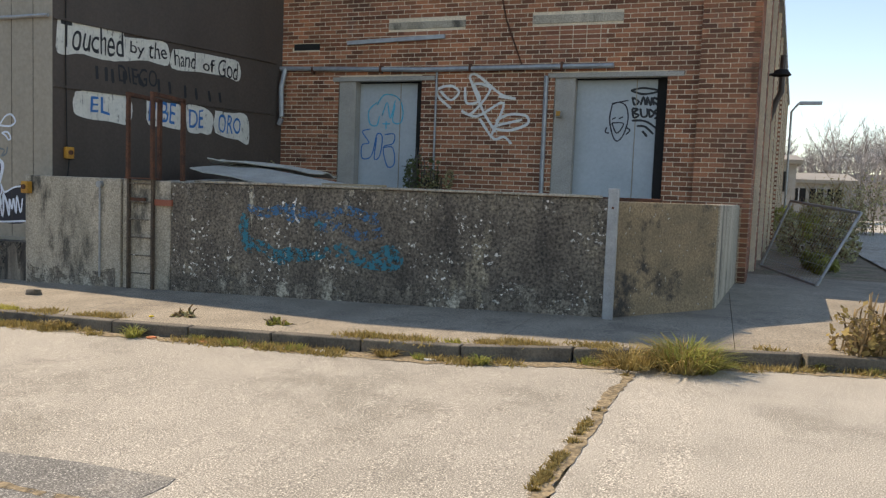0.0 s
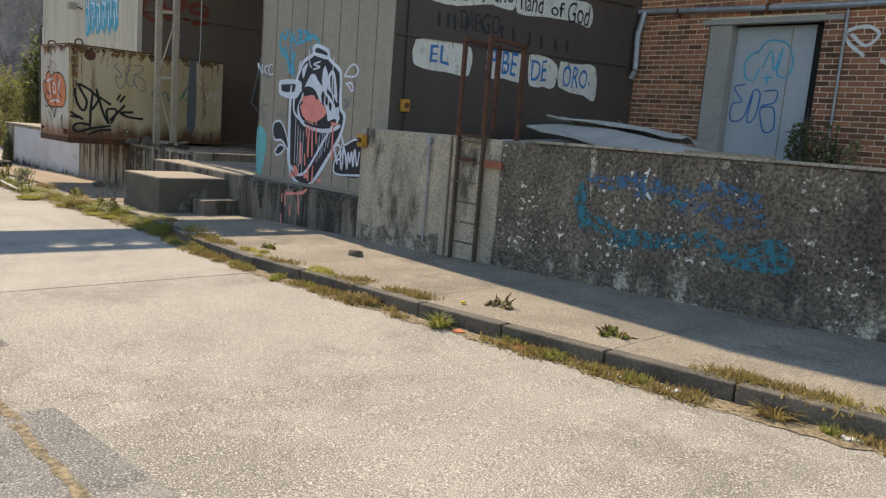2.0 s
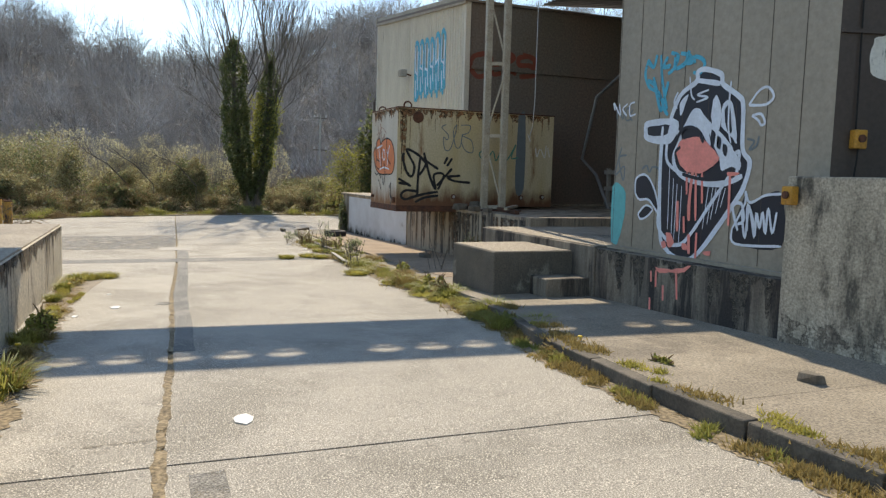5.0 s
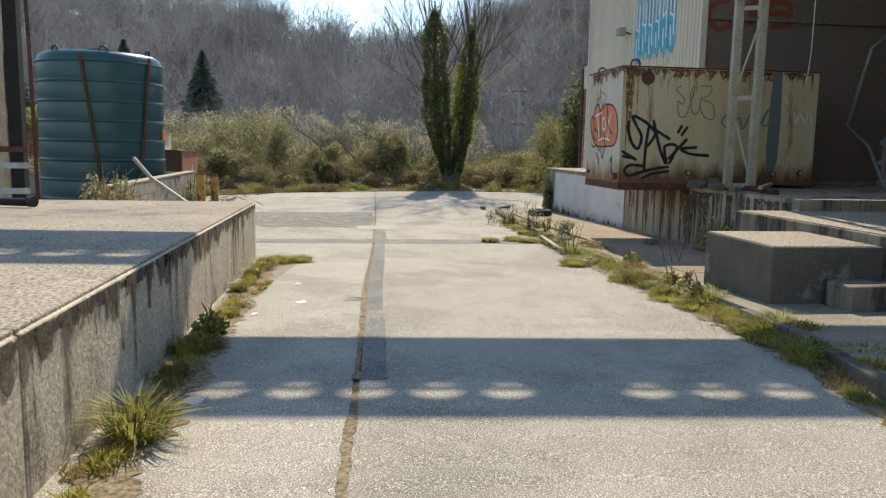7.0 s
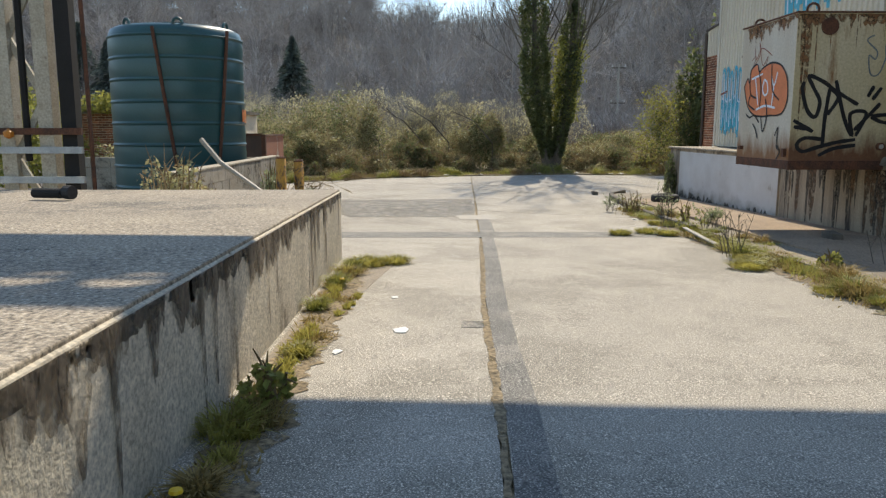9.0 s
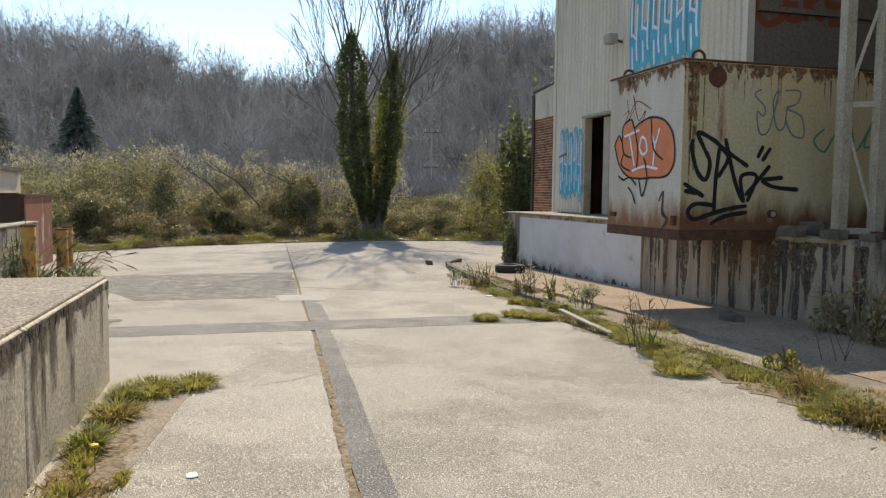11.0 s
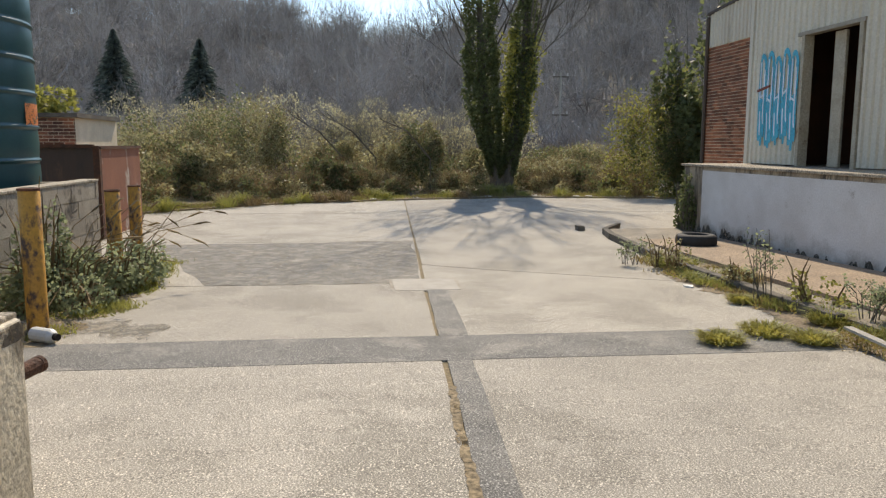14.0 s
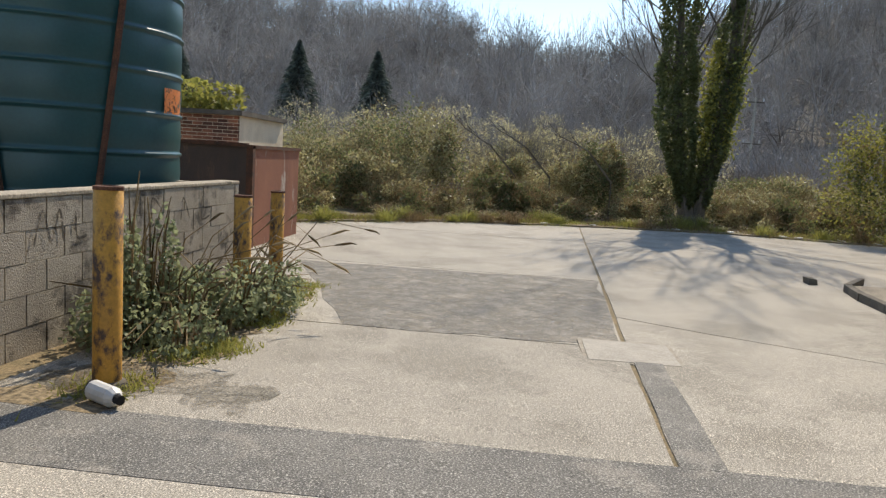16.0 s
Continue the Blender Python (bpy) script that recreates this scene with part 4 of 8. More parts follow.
for i, (x, y, h) in enumerate(((-21.37, 0.05, 1.23), (-24.05, -0.12, 1.14), (-26.0, -0.42, 1.12))):
    bol = thing("bollard", "yellow painted steel bollard with rust patches", "bollard", "yellow bollards by the block wall", at=(x, y, grade(x)))
    part("pipe", Geo().lathe([(0.085, -0.05), (0.085, h), (0.078, h + 0.004), (0.07, h - 0.03), (0, h - 0.03)], (0, 0, 0), 24), YELLOW, bol, smooth=True)
    part("top_rim", Geo().lathe([(0.06, h - 0.02), (0.088, h - 0.015), (0.089, h + 0.006), (0.07, h + 0.01), (0.06, h)], (0, 0, 0), 20), RUST, bol, "rusted rim")
    part("foot_collar", Geo().lathe([(0.085, 0.0), (0.13, 0.0), (0.11, 0.04), (0.085, 0.05)], (0, 0, 0), 16), KERB, bol, "concrete collar")

# ---- trees and vegetation ----
def bough(segs, p, d, length, r, depth, rnd, spread=0.6, up=0.25):
    """Grows a branch as short straight pieces into segs: (from, to, radius, radius)."""
    p, d = Vector(p), Vector(d).normalized()
    n = 3
    for i in range(n):
        d = (d + Vector((rnd.uniform(-1, 1), rnd.uniform(-1, 1), rnd.uniform(-0.6, 1))) * 0.12 + Vector((0, 0, up * 0.2))).normalized()
        q = p + d * length / n
        r2 = r * 0.82
        segs.append((p, q, r, r2))
        if depth > 0 and (i > 0 or rnd.random() < 0.4):
            for _ in range(1 if i < n - 1 else 2):
                side = Vector((rnd.uniform(-1, 1), rnd.uniform(-1, 1), rnd.uniform(-0.2, 0.8)))
                bough(segs, q, d + side * spread, length * rnd.uniform(0.55, 0.75), r2 * 0.6, depth - 1, rnd, spread, up)
        p, r = q, r2


def seg_mesh(name, segs, material, parent, label="", thin=0.006):
    g = Geo()
    for a, b, r0, r1 in segs:
        g.tube([a, b], [max(r0, thin), max(r1, thin * 0.8)], 6 if r0 > 0.05 else 3, cap=False)
    return part(name, g, material, parent, label)


def ivy_tree():
    rnd = random.Random(11)
    base = (-41.6, 7.9, grade(-41) - 0.05)
    tree = thing("ivy_tree", "bare twin-stemmed tree thickly clad in dark ivy", "tree", at=base)
    segs, stems = [], []
    for dx, dy, h in ((0.2, -0.90, 8.0), (0.0, 0.78, 7.4)):
        pts = [Vector((0.05 * dx, 0.12 * dy, 0)), Vector((dx * 0.3, dy * 0.35, 1.2)), Vector((dx * 0.6, dy * 0.75, 3.0)), Vector((dx * 0.9, dy * 0.95, 5.0)), Vector((dx, dy * 1.05, h))]
        stems.append(pts)
        for i in range(4):
            segs.append((pts[i], pts[i + 1], 0.30 - 0.055 * i, 0.245 - 0.055 * i))
        for _ in range(13):
            t = rnd.uniform(0.6, 1)
            k = min(int(t * 4), 3)
            p = pts[k].lerp(pts[k + 1], t * 4 - k)
            a = rnd.uniform(0, 6.28)
            bough(segs, p, (0.45 * math.cos(a), 0.55 * math.sin(a), 1.0), rnd.uniform(2.2, 3.6), 0.042, 3, rnd, 0.45, 0.6)
    for a, zz in ((-1.6, 5.2), (-1.35, 6.1), (1.6, 4.4), (1.5, 5.6), (-1.7, 3.9)):
        bough(segs, (0, 0.7 * math.sin(a), zz), (rnd.uniform(-0.3, 0.3), math.sin(a) * 0.8, 0.55), 1.7, 0.035, 3, rnd, 0.5, 0.1)
    seg_mesh("trunk", segs, BARK, tree, "grey bare stems and branches", 0.008)
    pts = []
    for side, st in enumerate(stems):
        wide, top, taper = ((0.74, 6.7, 0.6), (0.52, 6.2, 0.55))[side]
        for _ in range((19000, 11000)[side]):
            t = rnd.random() ** 0.9 * 3.99
            k = int(t)
            p = st[k].lerp(st[k + 1], t - k)
            h = p.z
            w = (0.22 + (wide - 0.22) * min(h / 3.4, 1)) * (1 if h < top else max(0.16, 1 - (h - top) * taper))
            w *= 0.94 + 0.34 * noise.noise((h * 1.1, st[4].y, 2.0))
            a = rnd.uniform(0, 6.283)
            rr = w * rnd.uniform(0.5, 1.0) ** 0.5 * (0.9 + 0.45 * noise.noise((math.cos(a) * 1.8, h * 1.6, math.sin(a) * 1.8)))
            lift = 0.9 * max(0.0, noise.noise((math.cos(a) * 2.5, math.sin(a) * 2.5, st[4].y))) if h > top - 0.8 else 0
            pts.append((p.x + rr * math.cos(a) * 0.9, p.y + rr * math.sin(a) * 0.98, h + lift + rnd.uniform(-0.15, 0.15)))
    leaf_cloud("crown", IVY, np.array(pts), 0.105, tree, "dense dark green ivy leaves")
    pts = []
    for _ in range(1500):
        h = rnd.uniform(2.2, 5.8)
        near = rnd.random() ** 1.5
        pts.append((rnd.gauss(0.1, 0.25), -0.06 + 0.06 * h + rnd.gauss(0, 0.08 + 0.14 * near), h))
    for _ in range(1500):
        h = rnd.uniform(2.2, 5.6)
        pts.append((rnd.gauss(0.0, 0.3), 0.50 + 0.10 * h + rnd.gauss(0, 0.16), h))
    leaf_cloud("young_foliage", SPRING, np.array(pts), 0.11, tree, "yellow-green leaves between the two stems")


ivy_tree()


def shrub(name, label, at, size, leaf, count, leaf_size, stems=60, seed=1, stem_mat=None, group="", lobes=9):
    """A ragged mound of stems and leaves built from overlapping lobes."""
    rnd = random.Random(seed)
    lx, ly, lz = size
    bush = thing(name, label, "bush", group, at)
    segs = []
    centres = [(rnd.uniform(-0.75, 0.75) * lx, rnd.uniform(-0.75, 0.75) * ly, rnd.uniform(0.1, 0.5) * lz, rnd.uniform(0.28, 0.5)) for _ in range(lobes)]
    for _ in range(stems):
        cx, cy, cz, cr = rnd.choice(centres)
        p0 = Vector((cx * 0.7 + rnd.uniform(-0.2, 0.2) * lx, cy * 0.7 + rnd.uniform(-0.2, 0.2) * ly, 0))
        tip = Vector((cx + rnd.uniform(-0.5, 0.5) * lx, cy + rnd.uniform(-0.5, 0.5) * ly, min(cz + rnd.uniform(0.0, 0.6) * lz, lz * 1.15)))
        mid = p0.lerp(tip, 0.55) + Vector((0, 0, 0.22 * lz))
        segs += [(p0, mid, 0.012, 0.009), (mid, tip, 0.009, 0.004)]
    seg_mesh("stem_growth", segs, stem_mat or BARK, bush, thin=0.005)["kind"] = "stuff"
    pts = []
    while len(pts) < count:
        cx, cy, cz, cr = rnd.choice(centres)
        v = Vector((rnd.gauss(0, 1), rnd.gauss(0, 1), rnd.gauss(0, 1))).normalized() * rnd.uniform(0.5, 1) ** 0.4
        v *= 0.85 + 0.4 * noise.noise((v.x * 2.2 + seed, v.y * 2.2, v.z * 2.2))
        p = (cx + v.x * cr * lx, cy + v.y * cr * ly, cz + v.z * cr * lz)
        if p[2] > 0.02:
            pts.append(p)
    cut = int(count * 0.68)
    leaf_cloud("foliage", leaf, np.array(pts[:cut]), leaf_size, bush)
    leaf_cloud("dry_foliage", DRYLEAF if leaf in (BRAMBLE, STRAW) else leaf, np.array(pts[cut:]), leaf_size * 0.9, bush)
    return bush


def mound(name, label, at, size, leaf, count, leaf_size, seed, group="", lobes=22, dead=0.25):
    """A dense thicket: many small leaves in bumpy lobes over a dome, with arching stems breaking out."""
    rnd = np.random.default_rng(seed)
    lx, ly, lz = size
    bush = thing(name, label, "bush", group, at)
    a = rnd.uniform(0, 2 * math.pi, lobes)
    f = np.sqrt(rnd.random(lobes))
    dome = np.stack([f * np.cos(a) * 0.8, f * np.sin(a) * 0.8, np.sqrt(1 - 0.75 * f ** 2) * rnd.uniform(0.45, 0.8, lobes)], 1)
    rad = rnd.uniform(0.16, 0.32, lobes)
    pick = rnd.integers(0, lobes, count)
    v = rnd.normal(size=(count, 3))
    v /= np.linalg.norm(v, axis=1)[:, None]
    v *= (rnd.random(count) ** 0.35 * rnd.uniform(0.8, 1.12, count))[:, None]
    p = (dome[pick] + v * rad[pick][:, None]) * np.array((lx, ly, lz))
    low = rnd.random(count) < 0.22
    p[low, 2] *= rnd.random(low.sum())
    keep = p[:, 2] > 0.02
    p, pick = p[keep], pick[keep]
    cut = int(len(p) * (1 - dead))
    dark = pick[:cut] % 3 == 0
    leaf_cloud("foliage", leaf, p[:cut][~dark], leaf_size, bush)
    leaf_cloud("dark_foliage", IVY, p[:cut][dark], leaf_size * 1.1, bush)
    k = int(len(p) * dead * 0.55)
    d = p[cut:cut + k] / np.array((lx, ly, lz)) + rnd.normal(0, 0.6, (len(p[cut:cut + k]), 3))
    tri_cloud("stem_growth", DRYLEAF, p[cut:cut + k], d, rnd.uniform(0.2, 0.65, len(d)), 0.014, bush, "thin brown arching stems")["kind"] = "stuff"
    if len(p) > cut + k:
        leaf_cloud("dry_foliage", DRYLEAF, p[cut + k:], leaf_size * 0.9, bush)
    return bush


BRAM = "olive green and brown bramble thicket with arching stems"
for n, (x, y, lx, ly, lz, m) in enumerate((
        (-40.3, 1.9, 1.3, 1.5, 1.5, IVY), (-42.2, 4.7, 1.6, 1.7, 3.0, BRAMBLE), (-39.2, -2.2, 1.9, 2.1, 2.0, BRAMBLE), (-42.4, -1.2, 2.2, 2.3, 3.9, BRAMBLE), (-42.0, -4.6, 2.4, 2.6, 3.1, BRAMBLE),
        (-44.6, 2.1, 2.0, 2.0, 2.3, BRAMBLE), (-38.0, -5.0, 2.0, 2.4, 2.2, BRAMBLE), (-45.6, -3.4, 2.8, 3.2, 3.5, BRAMBLE), (-42.5, -8.4, 3.0, 3.0, 3.0, BRAMBLE),
        (-42.4, 10.4, 1.9, 2.0, 1.5, BRAMBLE), (-42.8, 13.3, 2.1, 2.2, 1.7, BRAMBLE), (-46.5, 7.6, 2.4, 2.6, 1.9, BRAMBLE), (-47.0, 12.0, 2.6, 2.8, 2.0, BRAMBLE), (-41.8, 16.6, 2.2, 2.4, 1.8, BRAMBLE))):
    mound("bramble_thicket", BRAM, (x, y, -0.8), (lx, ly, lz), m, 17000, 0.085, 200 + n, "brambles beyond the road")
for n, (x, y, lx, ly, lz) in enumerate(((-39.0, 0.6, 0.9, 1.3, 0.85), (-40.0, 3.4, 0.9, 1.1, 1.0), (-38.1, -0.9, 1.0, 1.3, 1.0), (-40.6, 6.2, 1.0, 1.2, 0.9), (-40.9, 9.6, 0.9, 1.2, 0.8), (-40.6, 11.6, 1.0, 1.3, 0.85), (-36.2, -3.6, 1.2, 1.4, 1.1))):
    mound("bramble_thicket", "low brown and green bramble mound at the road's end", (x, y, -0.78), (lx, ly, lz), BRAMBLE, 5200, 0.075, 240 + n, "brambles beyond the road", 16, 0.4)
for n, (x, y, lx, ly, lz) in enumerate(((-50, 5.6, 2.8, 3.0, 5.3), (-52, -1, 3.3, 3.6, 4.9), (-49, 1.6, 2.6, 2.8, 4.4), (-54, 9, 3.2, 3.6, 4.6), (-53, -8, 3.4, 4.2, 4.8), (-51, -5, 3.0, 3.2, 4.6))):
    shrub("willow_scrub", "pale yellow-green willow scrub coming into leaf", (x, y, -0.9), (lx, ly, lz), WILLOW, 19000, 0.08, 520, 31 + n, HAZED_TWIG, "scrub behind the brambles", 9)
mound("hedge_bush", "bright yellow-green bush beside the annex", (-39.6, 13.2, -0.8), (1.9, 2.3, 4.4), SPRING, 17000, 0.085, 51, "", 26, 0.15)
shrub("hedge_bush", "dark evergreen bush behind the annex", (-38.8, 14.6, -0.8), (1.6, 1.7, 8.0), IVY, 12000, 0.2, 60, 52, BARK, "", 20)
shrub("hedge_bush", "yellow-green laurel bush behind the block wall", (-31.0, -5.2, -0.7), (1.5, 1.7, 2.35), BRAMBLE, 6000, 0.10, 60, 53, BARK, "", 9)
buddleia = shrub("buddleia", "leafy grey-green buddleia with dry flower heads beside the bollards", (-23.3, -0.22, grade(-23)), (1.35, 0.62, 0.72), BUDDLEIA, 6500, 0.052, 130, 54, DRYLEAF, "", 15)
rnd_b = random.Random(9)
for _ in range(16):
    p0 = Vector((rnd_b.uniform(-1.2, 0.6), rnd_b.uniform(-0.2, 0.4), 0.25))
    reach = Vector((rnd_b.uniform(-0.7, 0.2), rnd_b.uniform(0.25, 1.0), 0))
    mid, tip = p0 + reach * 0.5 + Vector((0, 0, rnd_b.uniform(0.35, 0.7))), p0 + reach + Vector((0, 0, rnd_b.uniform(0.3, 0.75)))
    stalk = part("flower_stalk", Geo().tube([p0, mid, tip], [0.006, 0.005, 0.003], 5), DRYLEAF, buddleia, "thin arching brown stalk")
    d = (tip - mid).normalized() * rnd_b.uniform(0.12, 0.2)
    part("flower_head", Geo().tube([tip - d * 0.1, tip + d * 0.3, tip + d * 0.7, tip + d + Vector((0, 0, -0.02))], [0.006, 0.013, 0.01, 0.003], 6), DRYLEAF, stalk, "dry brown flower spike")
shrub("buddleia", "upright green buddleia shoots beside the bollard", (-22.6, -0.4, grade(-23)), (0.5, 0.25, 1.3), BUDDLEIA, 1500, 0.055, 34, 59, DRYLEAF, "", 8)
shrub("buddleia", "low green weeds growing over the platform edge", (-18.3, -0.9, -0.2), (0.7, 0.6, 1.15), BRAMBLE, 1200, 0.07, 45, 55, DRYLEAF, "", 8)
shrub("weed_bush", "straggly half-dry weed at the pavement corner", (1.22, 7.2, 0.08), (0.3, 0.35, 0.62), STRAW, 700, 0.06, 50, 56, DRYLEAF, "", 7)
shrub("weed_bush", "dark ivy climbing the end of the dock", (-28.9, 9.05, -0.7), (0.45, 0.16, 1.35), IVY, 1100, 0.07, 25, 57, BARK, "", 9)
shrub("weed_bush", "grey-green weed against the dock wall", (-17.5, 8.75, -0.5), (0.7, 0.3, 0.85), BRAMBLE, 900, 0.06, 30, 58, DRYLEAF, "", 7)


def conifer(x, y, z, h, seed):
    rnd = random.Random(seed)
    t = thing("conifer", "conifer on the hillside, its green paled for haze", "tree", "conifers on the slope", (x, y, z))
    part("trunk", Geo().tube([(0, 0, 0), (0, 0, h)], [0.2, 0.03], 6), BARK, t)
    pts, dirs, sizes = [], [], []
    for _ in range(6500):
        f = rnd.random() ** 0.8
        a = rnd.uniform(0, 6.283)
        r = (1 - f) * h * 0.31 * rnd.uniform(0.1, 1.1) * (0.7 + 0.45 * abs(math.sin(f * 19 + 0.6 * math.sin(3 * a + seed))))
        pts.append((r * math.cos(a), r * math.sin(a), h * (0.06 + 0.94 * f) - r * 0.25))
        dirs.append((math.cos(a), math.sin(a), -0.35))
        sizes.append(0.25 + 0.9 * (1 - f))
    tri_cloud("needles", HAZED_CONIFER, pts, dirs, np.array(sizes), 0.22, t)


for q, (x, y, h) in enumerate(((-83, -10.5, 11), (-88, -19, 12), (-78, -26, 10), (-86, -32, 12))):
    conifer(x, y, hill(x, y) - 1.2, h, q)


def woodland():
    """Bare trees with rounded crowns over the slopes, as one mesh of trunks, limbs and twigs."""
    rnd = np.random.default_rng(5)
    pts, dirs, lens, wids = [], [], [], []
    for n in range(1750):
        wide = rnd.random() < 0.88
        az = math.radians(rnd.uniform(46, 132) if wide else rnd.uniform(-28, 2))
        r = 60 + 165 * rnd.random() ** 0.75 if wide else 100 + 120 * rnd.random()
        x, y = -20 - r * math.sin(az), 4 + r * math.cos(az)
        old = rnd.random() < 0.3
        h = rnd.uniform(12, 17) if old else rnd.uniform(7, 12)
        h *= (0.75 if r < 90 else 1) * (1 if wide else 0.75)
        wid = h * (rnd.uniform(0.34, 0.46) if old else rnd.uniform(0.2, 0.32))
        base = np.array((x, y, hill(x, y) - 0.9))
        lean = np.array((rnd.normal(0, 0.05), rnd.normal(0, 0.05), 1.0))
        mid, half = 0.62 * h, 0.42 * h
        pts.append(base), dirs.append(lean), lens.append(h * 0.9), wids.append(0.3 if old else 0.2)
        k = 26
        v = rnd.normal(size=(k, 3))
        v /= np.linalg.norm(v, axis=1)[:, None]
        tips = base + np.array((0, 0, mid)) + v * np.array((wid, wid, half)) * rnd.uniform(0.7, 1.0, (k, 1))
        feet = base + lean * (h * rnd.uniform(0.22, 0.62, k))[:, None]
        span = tips - feet
        length = np.linalg.norm(span, axis=1)
        pts += list(feet)
        dirs += list(span)
        lens += list(length)
        wids += [0.10] * k
        kk = 380
        pick = rnd.integers(0, k, kk)
        t = rnd.uniform(0.35, 1.0, kk)
        out = span[pick] / length[pick][:, None]
        pts += list(feet[pick] + span[pick] * t[:, None])
        dirs += list(out + rnd.normal(0, 0.55, (kk, 3)) + np.array((0, 0, 0.25)))
        lens += list(rnd.uniform(0.6, 1.5, kk) * (1.25 if old else 1))
        wids += [0.045] * kk
    ob = tri_cloud("woodland", HAZED_TWIG, pts, dirs, np.array(lens), np.array(wids))
    tagged(ob, "grey-brown leafless woodland on the hillsides", "woodland", kind="stuff")


def utility_pole(x, y):
    z = hill(x, y) - 0.9
    pole = thing("utility_pole", "distant grey timber utility pole with small crossarms", "utility pole", at=(x, y, z))
    part("pole", Geo().tube([(0, 0, 0), (0, 0, 6.3 - z)], [0.11, 0.08], 10), REVEAL, pole)
    for h in (6.0, 3.2):
        arm = part("crossarm", Geo().box(-0.06, 0.06, -0.6, 0.6, h - z - 0.04, h - z + 0.04), BARK, pole)
        for dy in (-0.52, 0.0, 0.52):
            part("insulator", Geo().tube([(0, dy, h - z + 0.06), (0, dy, h - z + 0.28)], 0.06, 8), WHITEWASH, arm, "pale ceramic insulator")


utility_pole(-71, 17.9)
woodland()


def undergrowth():
    """Low leafless scrub at the foot of the slopes, as one mesh."""
    rnd = np.random.default_rng(15)
    pts, dirs, lens = [], [], []
    for n in range(3200):
        az = math.radians(rnd.uniform(46, 132))
        r = 33 + 60 * rnd.random() ** 0.8 if n < 1000 else 80 + 150 * rnd.random() ** 0.6
        x, y = -20 - r * math.sin(az), 4 + r * math.cos(az)
        z = hill(x, y) - 0.85
        h = rnd.uniform(1.6, 4.2) if n < 1000 else rnd.uniform(3.0, 6.5)
        k = 110
        a = rnd.uniform(0, 2 * math.pi, k)
        f = rnd.random(k) ** 0.7
        rad = h * 0.55 * rnd.random(k)
        pts += list(np.stack([x + rad * np.cos(a), y + rad * np.sin(a), z + f * h * 0.85], 1))
        dirs += list(np.stack([np.cos(a) * 0.5, np.sin(a) * 0.5, np.ones(k)], 1) + rnd.normal(0, 0.4, (k, 3)))
        lens += list(rnd.uniform(0.5, 1.3, k) * (1 if n < 1000 else 1.5))
    ob = tri_cloud("undergrowth", HAZED_TWIG, pts, dirs, np.array(lens), 0.055)
    tagged(ob, "grey-brown leafless scrub at the foot of the slope", "scrub", kind="stuff")


undergrowth()


def tuft(name, label, at, radius, height, blades, material, seed, group=""):
    rnd = np.random.default_rng(seed)
    a = rnd.uniform(0, 2 * math.pi, blades)
    r = radius * np.sqrt(rnd.random(blades)) * 0.6
    p = np.stack([r * np.cos(a), r * np.sin(a), np.zeros(blades)], 1)
    d = np.stack([np.cos(a) * r / radius, np.sin(a) * r / radius, np.ones(blades) * 0.8], 1) + rnd.normal(0, 0.28, (blades, 3))
    d[:, 2] = np.abs(d[:, 2]) + 0.15
    d /= np.linalg.norm(d, axis=1)[:, None]
    ln = height * rnd.uniform(0.5, 1.15, blades)
    side = np.stack([-np.sin(a), np.cos(a), np.zeros(blades)], 1) * 0.006
    mid = p + d * (ln * 0.55)[:, None]
    tip = p + d * ln[:, None] + np.stack([np.cos(a), np.sin(a), -0.9 * np.ones(blades)], 1) * (ln * 0.3)[:, None]
    v = np.empty((blades * 2, 4, 3))
    v[0::2, 0], v[0::2, 1], v[0::2, 2], v[0::2, 3] = p - side, p + side, mid + side * 0.7, mid - side * 0.7
    v[1::2, 0], v[1::2, 1], v[1::2, 2], v[1::2, 3] = mid - side * 0.7, mid + side * 0.7, tip + side * 0.1, tip - side * 0.1
    ob = raw_mesh(name, material, v.reshape(-1, 3), 4)
    ob.location = at
    return tagged(ob, label, "grass", group)


tuft("grass_tuft", "large straw and green grass tuft by the kerb", (-0.15, 6.35, 0.0), 0.36, 0.33, 520, GRASS, 1)
tuft("grass_tuft", "straw blades in the large kerb tuft", (-0.2, 6.33, 0.0), 0.4, 0.3, 420, STRAW, 8)
tuft("grass_tuft", "dry straw grass in the gutter", (-0.6, 6.2, 0.0), 0.3, 0.22, 350, STRAW, 2)
tuft("grass_tuft", "tall green grass tuft against the platform wall", (-10.0, 1.72, grade(-10)), 0.2, 0.32, 230, GRASS, 3)
tuft("grass_tuft", "pale straw blades in the tall tuft by the platform", (-10.05, 1.74, grade(-10)), 0.22, 0.28, 110, STRAW, 9)
tuft("grass_tuft", "rounded tuft of green and straw grass at the platform corner", (-17.2, 1.85, grade(-17)), 0.36, 0.14, 620, MOSS, 4)
tuft("grass_tuft", "short yellow-green grass at the platform corner", (-17.35, 2.15, grade(-17)), 0.3, 0.12, 450, MOSS, 5)


